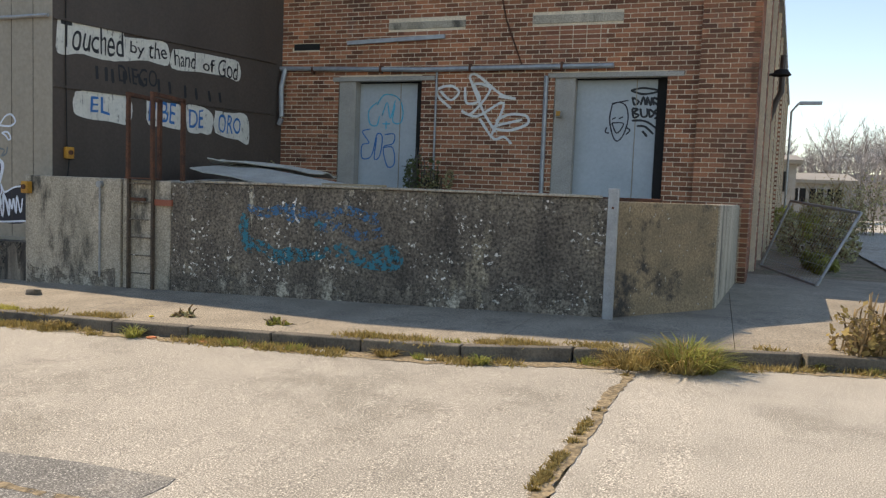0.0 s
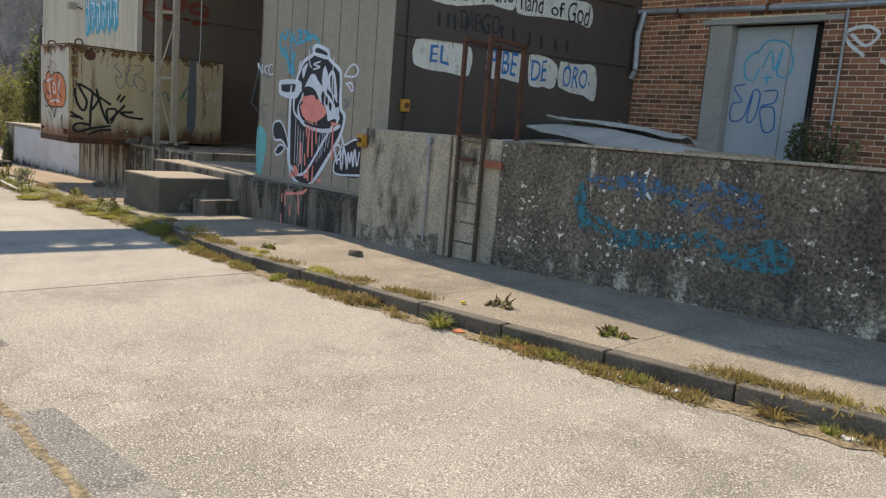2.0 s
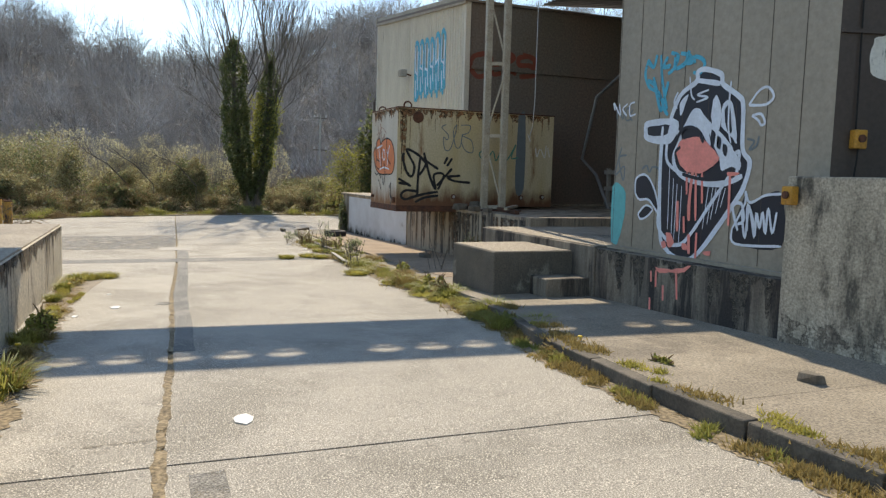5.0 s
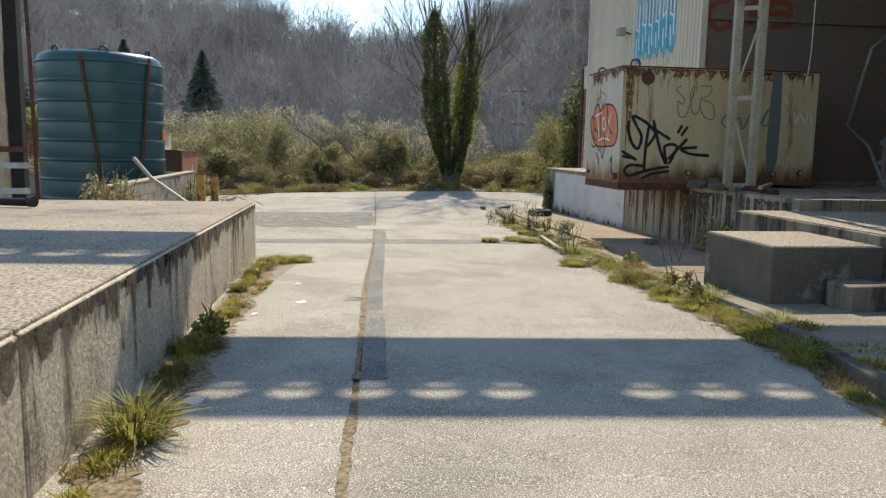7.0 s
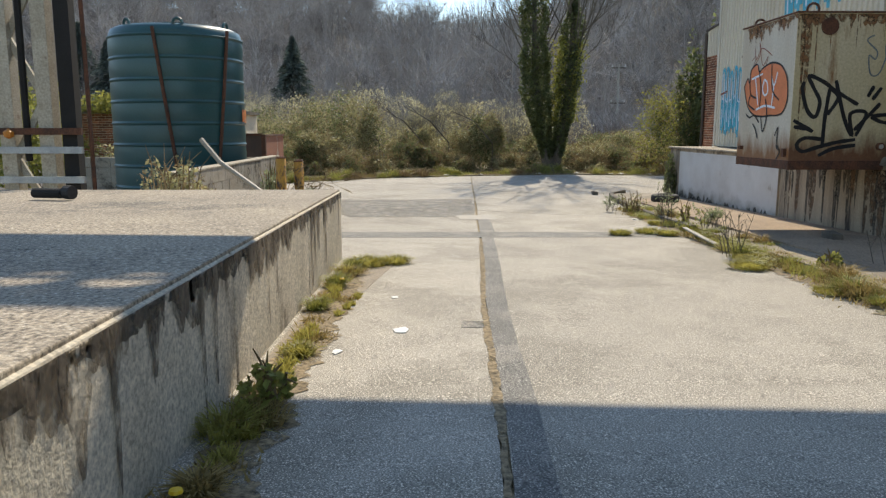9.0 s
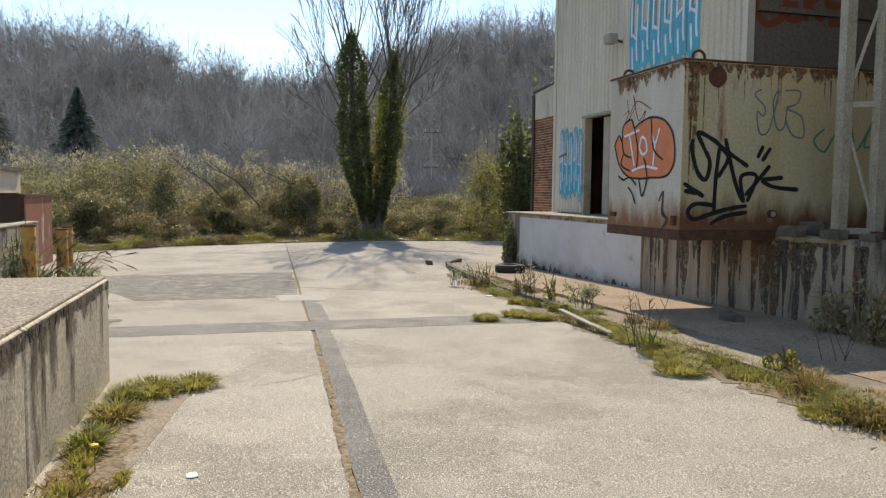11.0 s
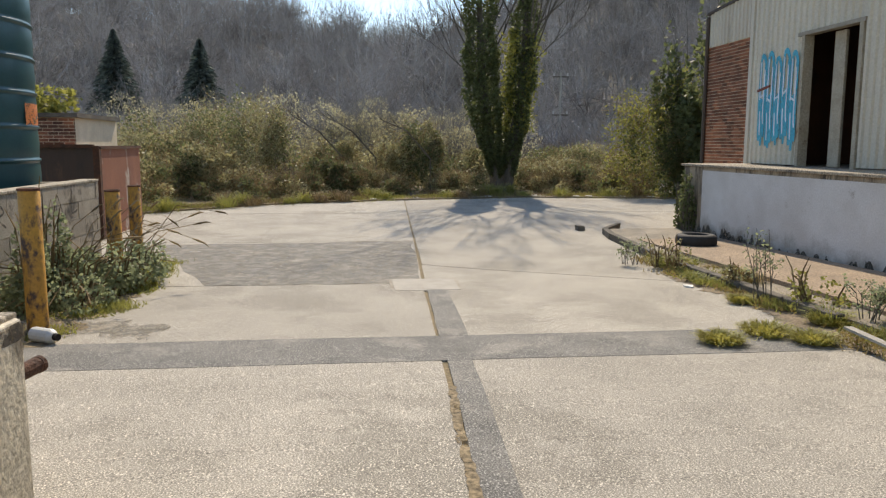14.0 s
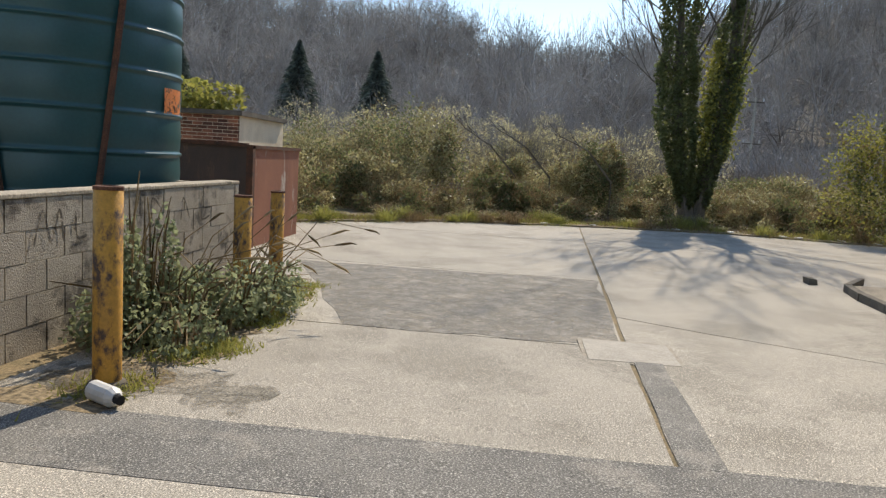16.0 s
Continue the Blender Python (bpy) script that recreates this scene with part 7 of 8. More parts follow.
spray(dock, DOCKY, P_WHITE, [
    [(-4.89, 1.2), (-4.92, 1.02), (-4.84, 0.9), (-4.9, 0.95)]], 0.02, layer=1)

# ---- things on and by the loading dock ----
ladder = thing("ladder", "rusty steel ladder with raised guard hoops on the dock wall", "ladder", at=(-7.25, 8.1, 0))
OLDRUST = mat("dull_rust", (0.12, 0.085, 0.055), (0.07, 0.052, 0.038), 6.0, 0.9, 0.7, fine=50, fine_amount=0.4)
for sx in (-0.2, 0.2):
    part("stile", Geo().beam((sx, 0.02, grade(-7.4) + 0.1), (sx, 0.02, 1.36), 0.032, 0.05, (0, 1, 0)), OLDRUST, ladder, "dull brown lower stile")
    part("guard_leg", Geo().beam((sx, 0, 1.36), (sx, 0, 2.48), 0.045, 0.045, (0, 1, 0)), RUST, ladder)
    part("hoop_top", Geo().beam((sx, -0.025, 2.48), (sx, 0.6, 2.46), 0.05, 0.05), RUST, ladder)
    part("hoop_leg", Geo().beam((sx, 0.6, 1.27), (sx, 0.6, 2.48), 0.05, 0.05, (0, 1, 0)), RUST, ladder)
for i in range(6):
    part("rung", Geo().tube([(-0.2, 0.02, 0.1 + i * 0.24), (0.2, 0.02, 0.1 + i * 0.24)], 0.009, 8), OLDWALL, ladder)
part("sill_bar", Geo().beam((-0.24, 0.02, 1.37), (0.24, 0.02, 1.37), 0.1, 0.02), RUST, ladder)
part("bracket", Geo().box(0.22, 0.5, 0.02, 0.06, 1.02, 1.1), paint("red_oxide", (0.30, 0.09, 0.05)), ladder, "red oxide bracket")
part("bracket", Geo().box(-0.18, 0.05, 0.02, 0.06, 1.06, 1.11), RUST, ladder)
conduit = thing("conduit", "grey steel conduit running down the dock wall", "pipe", at=(-7.95, 8.12, 0))
part("tube", Geo().tube([(0, 0, 0.0), (0, 0, 1.2), (0, 0.01, 1.26)], 0.014, 8), GALV, conduit)
part("cap", Geo().tube([(0, -0.03, 1.27), (0, 0.03, 1.27)], 0.045, 14), GALV, conduit)
guard = thing("guard_post", "galvanised steel channel standing at the bend of the dock wall", "post", at=(-1.04, 8.05, 0.05))
part("channel", Geo().box(-0.055, 0.055, -0.03, 0.03, 0, 1.4), GALV, guard, bevel=0.006)
part("channel_lip", Geo().box(0.035, 0.055, -0.055, -0.03, 0, 1.4), GALV, guard)
part("bolt", Geo().tube([(0, -0.04, 1.2), (0, -0.03, 1.2)], 0.014, 8), RUST, guard)
AMBER = mat("amber_box", (0.55, 0.27, 0.03), (0.42, 0.2, 0.03), 5, 0.6, 0.1)


def junction_box(at, label, turn=0):
    b = thing("junction_box", label, "junction box", "amber boxes on the walls", at)
    b.rotation_euler = (0, 0, turn)
    part("case", Geo().box(-0.06, 0.06, -0.09, 0, 0, 0.17), AMBER, b, bevel=0.012)
    part("dial", Geo().tube([(0, -0.11, 0.09), (0, -0.09, 0.09)], 0.035, 12), RUST, b)


junction_box((-9.24, 8.13, 1.1), "small amber switch box on the end of the dock wall")
junction_box((SLOGAN(0.22, 0, 0.0)[0], SLOGAN(0.22, 0, 0)[1], 1.62), "amber switch box with cable on the brown wall", math.atan2(slog.y, slog.x))
cable = thing("cable", "thin black cable hanging on the brown wall", "cable")
part("line", Geo().tube([SLOGAN(0.2, 6, 0.02), SLOGAN(0.18, 3.2, 0.02), SLOGAN(0.2, 1.75, 0.03)], 0.008, 6), BLACK, cable)
part("tail", Geo().tube([SLOGAN(0.22, 1.62, 0.05), SLOGAN(0.2, 1.5, 0.07), SLOGAN(0.19, 1.28, 0.05)], 0.008, 6), BLACK, cable)
SHEET = mat("dirty_white_sheet", (0.55, 0.53, 0.46), (0.42, 0.39, 0.33), 2.0, 0.8, 0.2)


def warped_sheet(parent, m, w, d, seed, material=SHEET):
    g = Geo()
    n = 8
    for i in range(n + 1):
        for j in range(n + 1):
            p = m @ Vector(((i / n - 0.5) * w, (j / n - 0.5) * d, 0.10 * noise.noise((i * 0.35, j * 0.3, seed))))
            g.v.append(tuple(p))
    for i in range(n):
        for j in range(n):
            a = i * (n + 1) + j
            g.f.append((a, a + n + 1, a + n + 2, a + 1))
    ob = part("sheet", g, material, parent)
    k = ob.modifiers.new("thick", "SOLIDIFY")
    k.thickness = 0.018


pile = thing("board_pile", "heap of dirty white boards lying on the dock", "boards", at=(-6.6, 10.6, 1.27))
warped_sheet(pile, pose(0.2, -0.6, 0.22, 6, 7, -8), 2.3, 1.2, 1)
warped_sheet(pile, pose(-0.3, 0.2, 0.36, -4, 5, 14), 1.9, 1.0, 2)
warped_sheet(pile, pose(-0.9, -0.2, 0.10, 2, -3, 25), 1.8, 0.9, 3, REVEAL)
part("batten", Geo().beam((-1.5, -0.9, 0.06), (0.6, -1.1, 0.09), 0.09, 0.05), REVEAL, pile)
plank = thing("plank", "pale timber plank lying along the dock edge", "plank", at=(-4.35, 8.6, 1.27))
part("board", Geo().box(-0.42, 0.42, -0.06, 0.1, 0.06, 0.13), mat("pale_timber", (0.42, 0.31, 0.18), (0.33, 0.24, 0.14), 3, 0.8, 0.3, squash=(0.2, 1, 1)), plank, bevel=0.006)
part("packer", Geo().box(-0.4, 0.4, -0.05, 0.09, 0.0, 0.06), REVEAL, plank)
rail = thing("dock_rail", "rusty steel edging along the dock", "edging", at=(-3.6, 8.75, 1.27))
part("bar", Geo().box(-2.2, 3.0, -0.04, 0.04, 0, 0.09), RUST, rail, bevel=0.008)
pipe = thing("wall_pipe", "grey horizontal pipe along the brick front", "pipe", at=(0, FRONT - 0.06, 0))
part("run", Geo().tube([(-8.0, 0, 3.56), (-5, 0, 3.49), (-1.75, 0, 3.5)], 0.045, 10), GALV, pipe)
for x in (-7.3, -5.9, -4.2, -2.6):
    part("clip", Geo().box(x - 0.02, x + 0.02, -0.05, 0.06, 3.44, 3.57), RUST, pipe)
drop = thing("wall_pipe", "grey drop pipe at the corner of the brick front", "pipe", at=(-7.92, FRONT - 0.12, 0))
part("run", Geo().tube([(0, 0, 2.65), (-0.02, 0, 3.2), (0.03, 0.05, 3.55)], 0.05, 10), GALV, drop)
part("run", Geo().tube([(0, 0, 2.62), (-0.06, 0, 2.5)], 0.05, 10), GALV, drop)
for x, z0, z1 in ((-4.83, 1.3, 3.5), (-2.86, 1.3, 3.35)):
    dp = thing("conduit", "thin steel conduit beside a steel door", "pipe", at=(x, FRONT - 0.03, 0))
    part("tube", Geo().tube([(0, 0, z0), (0, 0, z1)], 0.022 if x < -4 else 0.04, 8), GALV, dp)
bulb = thing("wall_lamp", "small amber lamp beside the steel door", "lamp", at=(-2.62, FRONT - 0.02, 2.66))
part("body", Geo().box(-0.05, 0.05, -0.07, 0.02, 0, 0.12), REVEAL, bulb, bevel=0.01)
part("lens", Geo().box(-0.035, 0.035, -0.10, -0.07, 0.02, 0.10), AMBER, bulb, bevel=0.01)
chan = thing("wall_channel", "pale steel channel fixed across the bricks", "channel", at=(-5.6, FRONT - 0.04, 4.02))
part("bar", Geo().beam((-1.0, 0, -0.02), (0.9, 0, 0.04), 0.06, 0.07), GALV, chan)
stain = thing("wall_cable", "old rusty cable running down the bricks", "cable", at=(0, FRONT - 0.02, 0))
part("line", Geo().tube([(-3.75, 0, 4.9), (-3.6, 0, 4.3), (-3.3, 0, 3.55)], 0.014, 6), RUST, stain)
spout = thing("roof_spout", "dark bent pipe on the side of the brick building", "pipe", at=(1.0, 20.5, 0))
part("tube", Geo().tube([(0.02, 0, 3.4), (0.15, 0, 3.9), (0.25, 0, 4.1), (0.25, 0, 5.0)], 0.07, 8), BROWN, spout)
yard_lamp = thing("wall_lamp", "dark bulkhead lamp on a bracket of the brick building", "lamp", at=(0.75, 17.5, 4.05))
part("arm", Geo().tube([(0, 0, 0), (0.25, 0, 0.05)], 0.025, 6), BLACK, yard_lamp)
part("shade", Geo().lathe([(0.0, 0.14), (0.12, 0.11), (0.2, 0.0), (0.18, -0.01)], (0.3, 0, 0), 16), BLACK, yard_lamp)
for n, (x, y, s, seed, nm) in enumerate(((-5.0, 12.3, 0.45, 61, IVY), (-4.6, 12.35, 0.35, 62, BRAMBLE), (-8.0, 12.4, 0.3, 63, BRAMBLE))):
    shrub("wall_weed", "dark green weed growing against the brick wall", (x, y, 1.27), (s, 0.22, 1.0 if n == 0 else 0.6), nm, 500, 0.06, 18, seed, BARK, "weeds at the brick wall", 6)

# ---- behind the pavement: fence and far houses ----
fence = thing("fence_panel", "fallen galvanised mesh fence panel leaning over the path", "fence")
a, b, b2, a2 = Vector((1.5, 13.0, 0.12)), Vector((0.85, 16.4, 0.12)), Vector((1.32, 16.4, 1.43)), Vector((2.06, 13.2, 1.27))
for p, q in ((a, b), (b, b2), (b2, a2), (a2, a)):
    part("rail", Geo().tube([p, q], 0.024, 8), GALV, fence)
g = Geo()
for i in range(1, 24):
    g.tube([a.lerp(b, i / 24), a2.lerp(b2, i / 24)], 0.003, 3, cap=False)
for i in range(1, 8):
    g.tube([a.lerp(a2, i / 8), b.lerp(b2, i / 8)], 0.003, 3, cap=False)
part("mesh_infill", g, GALV, fence)
tagged(part("ground_path", Geo().poly([(0.3, 14.4, 0.03), (9, 11.9, 0.03), (14, 70, 0.2), (0.6, 70, 0.2)]), DIRT), "brown dirt path with weeds beside the brick building", "path", kind="structure")
side_road = tagged(part("road_side", Geo().poly([(3.2, 14, 0.06), (9, 12, 0.06), (14, 70, 0.3), (5.5, 70, 0.3)]), ROAD), "pale road beyond the fence", "road", kind="structure")
for n, (x, y, lx, ly, lz, m) in enumerate(((2.3, 22, 0.8, 2.4, 1.4, BRAMBLE), (4.2, 33, 1.6, 3, 2.6, BRAMBLE), (2.0, 17.2, 0.35, 1.2, 0.5, GRASS), (2.6, 30, 1.0, 3, 2.0, SPRING), (6.3, 38, 1.8, 3, 3.2, BRAMBLE))):
    shrub("roadside_bush", "scrubby brown and green bush beyond the fence", (x, y, 0.0), (lx, ly, lz), m, 1800, 0.12, 60, 70 + n, DRYLEAF, "bushes beyond the fence", 9)


def house(x, y, w, d, h, z, label):
    hs = thing("house", label, "house", "far houses", (x, y, z))
    part("wall", Geo().box(0, w, 0, d, 0, h), REVEAL, hs)
    part("roof", Geo().prism([(-0.3, -0.4), (w + 0.3, -0.4), (w + 0.3, d), (-0.3, d)], h, lambda xx, yy: h + 0.25 + (yy + 0.4) * 0.12), GREYSHEET, hs)
    for i in range(int(w / 1.1)):
        win = part("window", Geo().box(0.3 + i * 1.1, 1.15 + i * 1.1, -0.05, 0, h * 0.45, h * 0.85), BLACK, hs)
        part("frame", Geo().box(0.68 + i * 1.1, 0.74 + i * 1.1, -0.08, -0.05, h * 0.45, h * 0.85), P_WHITE, win)


house(4.4, 58, 4.0, 5, 2.4, 0.5, "low white house with a row of windows, far off")
house(2.6, 50, 1.6, 4, 3.0, 0.8, "pale gabled house, far off")
slamp = thing("street_lamp", "grey street lamp with a flat head, far off", "lamp", at=(2.95, 40, 0.2))
part("pole", Geo().tube([(0, 0, 0), (0, 0, 5.6), (0.3, 0, 6.0)], 0.05, 8), GALV, slamp)
part("head", Geo().box(0.3, 1.3, -0.12, 0.12, 5.92, 6.08), GALV, slamp, bevel=0.03)

# ---- recess and shed details ----
flood = thing("floodlight", "small weathered floodlight on the cream cladding", "lamp", at=(-25.3, SY - 0.06, 4.1))
part("bracket", Geo().beam((0, 0.03, 0.05), (0, -0.16, 0.1), 0.04, 0.04), RUST, flood)
part("case", Geo().box(-0.13, 0.13, -0.32, -0.14, 0.0, 0.2), REVEAL, flood, bevel=0.02)
part("glass", Geo().box(-0.11, 0.11, -0.335, -0.32, 0.02, 0.18), GREYSHEET, flood)
bent = thing("bent_tube", "bent pale metal tube leaning in the dark recess", "scrap", at=(-17.8, 14.6, 0.41))
part("tube", Geo().tube([(-2.2, -1.0, 0), (-2.75, -1.1, 0.98), (-3.45, -1.1, 1.4), (-2.9, -1.1, 2.95), (-1.9, -1.1, 3.4)], 0.04, 8), GALV, bent)
rack = thing("timber_rack", "old timber ladder rack against the back wall", "rack", at=(-20.25, 13.6, 0.41))
for dx in (0, 0.75):
    part("upright", Geo().box(dx, dx + 0.09, 0, 0.08, 0, 1.15), REVEAL, rack)
for z in (0.2, 0.6, 1.0):
    part("slat", Geo().box(-0.05, 0.9, -0.03, 0.0, z, z + 0.1), REVEAL, rack)
hang = thing("hanging_cable", "thin pale cable hanging from the canopy", "cable", at=(-16.1, 9.2, 0))
part("line", Geo().tube([(0, 0, 5.6), (0.0, 0.0, 2.6), (-0.05, 0.0, 2.2), (-0.15, 0, 2.0)], 0.008, 5), GALV, hang)
board = thing("leaning_board", "pale round-topped board with a black tag leaning on the annex", "board", at=(-28.75, 10.75, 0.61))
part("panel", Geo().prism([(-0.02, -0.42), (0.02, -0.42), (0.02, 0.42), (-0.02, 0.42)], 0, lambda x, y: 0.55 + 0.3 * math.cos(y * 3.2)), REVEAL, board, bevel=0.008)
spray(board, lambda u, z, off: (0.021 + off, u, z), P_BLACK, [[(-0.28, 0.4), (-0.2, 0.6), (-0.05, 0.42), (0.02, 0.62), (0.12, 0.42), (0.26, 0.58)]], 0.04, 1, "black tag")
scrap = thing("scrap_steel", "rusty scrap angle and rubble at the foot of the gantry", "scrap", at=(-17.6, 9.55, 0.56))
part("angle", Geo().beam((-0.7, 0.1, 0.05), (0.5, -0.1, 0.04), 0.1, 0.07), RUST, scrap)
part("angle", Geo().beam((-0.5, 0.4, 0.12), (0.3, -0.25, 0.1), 0.07, 0.05), FRAME_PAINT, scrap)
for n, (x, y, z, s) in enumerate(((-18.9, 9.0, 0.56, 0.16), (-18.3, 9.1, 0.56, 0.13), (-19.0, 9.5, 0.56, 0.2), (-17.9, 9.2, 0.56, 0.1), (-19.0, 8.3, grade(-19) + 0.08, 0.14), (-8.0, 7.1, grade(-8) + 0.1, 0.09), (-29.6, 7.2, grade(-29), 0.12))):
    st = thing("rubble_block", "broken grey-brown concrete block", "rubble", "loose rubble", (x, y, z))
    g = Geo().box(-s, s, -s * 0.6, s * 0.6, 0, s * 0.8)
    g.v = [(p[0] + rng.normal(0, s * 0.1), p[1] + rng.normal(0, s * 0.1), max(0, p[2] + rng.normal(0, s * 0.08)) if p[2] > 0 else 0) for p in g.v]
    part("lump", g, KERB, st, bevel=s * 0.1)
strip = thing("metal_strip", "pale bent metal strip lying in the verge", "scrap", at=(-19.35, 6.58, grade(-19.35) + 0.03))
part("strip", Geo().beam((-0.92, 0.02, 0.075), (0.1, -0.03, 0.05), 0.07, 0.02), REVEAL, strip)
part("bent_end", Geo().beam((0.1, -0.03, 0.05), (0.92, -0.01, 0.02), 0.08, 0.02), REVEAL, strip)
tyre = thing("tyre", "old black car tyre lying on the concrete by the dock", "tyre", at=(-26.5, 8.22, grade(-26) + 0.082))
prof = [(0.19 + 0.0, 0.02), (0.22, 0.0), (0.29, 0.01), (0.325, 0.04), (0.33, 0.1), (0.325, 0.16), (0.29, 0.19), (0.22, 0.2), (0.19, 0.18), (0.205, 0.1), (0.19, 0.02)]
part("tread", Geo().lathe(prof, (0, 0, 0), 36), RUBBER, tyre, smooth=True)

# ---- left side details ----
pole = thing("leaning_pole", "grey steel pole leaning over the platform end", "pole", at=(-18.6, 0.3, 0))
part("tube", Geo().tube([(0.9, 0.95, -0.45), (0.35, 0.2, 0.18), (-0.15, -0.55, 0.62), (-0.35, -0.85, 0.92)], 0.035, 8), GREYSHEET, pole)
stub = thing("pipe_stub", "short rusty pipe sticking out of the platform end", "pipe", at=(-17.75, 1.3, 0.02))
part("tube", Geo().tube([(0.05, 0, 0), (-0.28, 0.1, 0.02)], 0.035, 12), RUST, stub)
part("mouth", Geo().tube([(-0.28, 0.1, 0.02), (-0.30, 0.106, 0.021)], 0.037, 12), RUST, stub)
motor = thing("scrap_part", "black greasy machine part lying on the platform", "scrap", at=(-16.1, -1.2, plat(-16.1)))
part("drum", Geo().tube([(-0.05, -0.22, 0.07), (0.03, 0.1, 0.07)], 0.05, 12), BLACK, motor)
part("flange", Geo().tube([(0.0, 0.12, 0.08), (0.03, 0.2, 0.08)], 0.07, 12), RUBBER, motor)
skip = thing("rusty_container", "rust-red open steel container behind the block wall", "container", at=(-29.0, -1.85, -0.75))
SKIPRED = mat("rusty_red_paint", (0.34, 0.135, 0.075), (0.24, 0.095, 0.055), 1.5, 0.8, 0.3, third=(0.50, 0.42, 0.34), third_at=0.6, third_scale=1.6, squash=(1, 1, 0.4))
# front plate darker than the sides: its shade is put into the colour
part("front", Geo().box(-0.05, 0, -3.2, 0, 0, 1.95), mat("shade_darkened_rusted_plate", (0.075, 0.05, 0.04), (0.12, 0.07, 0.05), 1.5, 0.85, 0.4, third=(0.19, 0.10, 0.06), third_at=0.58, third_scale=1.5, squash=(1, 1, 0.4)), skip, "rusted front plate with its shade painted dark")
part("side", Geo().box(-2.6, -0.051, -0.05, 0, 0, 1.9), SKIPRED, skip)
part("back", Geo().box(-2.6, -2.55, -3.2, -0.051, 0, 1.9), SKIPRED, skip)
part("rim", Geo().box(-2.64, 0.04, -0.07, 0.03, 1.9, 1.97), RUST, skip)
part("rim", Geo().box(-0.06, 0.04, -3.2, -0.071, 1.93, 2.0), RUST, skip)
part("corner_post", Geo().box(-0.08, 0.03, -0.08, 0.03, 0, 1.96), RUST, skip)
spray(skip, lambda u, z, off: (off + 0.002, u, z), P_PALE, [
    [(-2.6, 0.6), (-2.75, 0.95), (-2.55, 1.2), (-2.35, 0.95), (-2.5, 0.6)], [(-2.2, 1.15), (-2.25, 0.65), (-1.95, 0.62), (-1.9, 1.15)],
    [(-1.7, 0.62), (-1.65, 1.15), (-1.4, 1.1), (-1.45, 0.85), (-1.7, 0.88)], [(-1.2, 1.15), (-1.2, 0.7), (-0.95, 0.6), (-0.75, 0.9), (-0.6, 1.15)],
    [(-2.8, 0.5), (-2.0, 0.42), (-1.2, 0.5), (-0.5, 0.45)]], 0.045, 1, "pale looping spray tag")
skip.scale = (1, 1, 0.85)
hut = thing("brick_hut", "small ivy-topped brick hut beyond the oil tank", "hut", at=(-33, -8.6, -0.75))
g, k = Geo(), 0
for j in range(30):
    x = -0.11 if j % 2 else 0
    while x < 5:
        g.box(0, 0.06, max(x, 0), min(x + BW, 5), j * 0.0765, j * 0.0765 + BH)
        x += BW + GAP
part("brickwork", g, BRICK, hut)
part("core", Geo().box(-3, 0.052, 0, 5, 0, 2.3), MORTAR, hut)
# flat black panel paints the shade of an open doorway
part("doorway", Geo().box(0.05, 0.075, 3.0, 3.8, 0.0, 1.6), BLACK, hut)
part("coping", Geo().box(-3, 0.15, -0.1, 5.1, 2.3, 2.4), KERB, hut)
shrub("ivy_bush", "yellow-green ivy growing over the hut roof", (-33.5, -6.2, 1.55), (1.5, 2.4, 0.95), SPRING, 4500, 0.14, 40, 81, BARK, "", 10)
shrub("ivy_bush", "bright ivy mound beside the lattice post", (-31.0, -9.2, -0.7), (2.0, 2.4, 4.0), SPRING, 4500, 0.15, 40, 82, BARK, "", 10)
verge_bank = Geo()
rim = []
for i in range(60):
    t = i / 59
    y = -3.6 + 17 * t
    rim.append((end_x(y) + 0.3 * noise.noise((y * 1.3, 0, 0)), y))
verge_bank.prism([(-62, -3.6)] + rim[:1] + rim[1:] + [(-62, 13.4)], -1.0, lambda x, y: -0.71 if x > -45 else -0.6)
tagged(part("ground_verge", verge_bank, DIRT), "brown earth bank at the end of the road", "ground", kind="structure")

# ---- litter ----
bottle = thing("plastic_bottle", "white plastic bottle lying by the bollard", "bottle", at=(-21.05, 0.22, grade(-21) + 0.06))
bottle.rotation_euler = (0, 0, radians(60))
part("body", Geo().tube([(-0.12, 0, 0), (-0.11, 0, 0), (0.08, 0, 0), (0.12, 0, 0)], [0.05, 0.06, 0.06, 0.035], 14), P_WHITE, bottle)
part("neck", Geo().tube([(0.12, 0, 0), (0.16, 0, 0)], 0.028, 12), BLACK, bottle)


def litter(name, label, at, size, material, seed, category="litter"):
    r = random.Random(seed)
    ob = thing(name, label, category, "litter on the ground", at)
    g = Geo()
    n = 7
    ring = [(size * (0.6 + 0.5 * r.random()) * math.cos(2 * math.pi * i / n), size * (0.4 + 0.4 * r.random()) * math.sin(2 * math.pi * i / n)) for i in range(n)]
    g.prism(ring, 0.0, lambda x, y: 0.003 + size * (0.05 if category == "paper" else 0.22) * (0.5 + 0.5 * noise.noise((x * 30, y * 30, seed))))
    part("scrap", g, material, ob)


for n, (x, y) in enumerate(((-8.75, 3.2), (-13.9, 2.35), (-13.3, 1.95), (-15.2, 2.25))):
    litter("paper_scrap", "flat white paper scrap on the road", (x, y, grade(x) + 0.004), 0.11 if n < 2 else 0.06, P_WHITE, n, "paper")
for n, x in enumerate((-3.6, -3.2, -4.4, -2.2, -6.3, -5.0, 1.3, -11.5)):
    litter("litter_scrap", ("crumpled white litter in the gutter", "crumpled clear plastic in the gutter", "orange peel coloured litter in the gutter")[n % 3], (x, kerb_y(x) - 0.12, grade(x) + 0.004), 0.07, (P_WHITE, P_PALE, P_ORANGE)[n % 3], 20 + n)
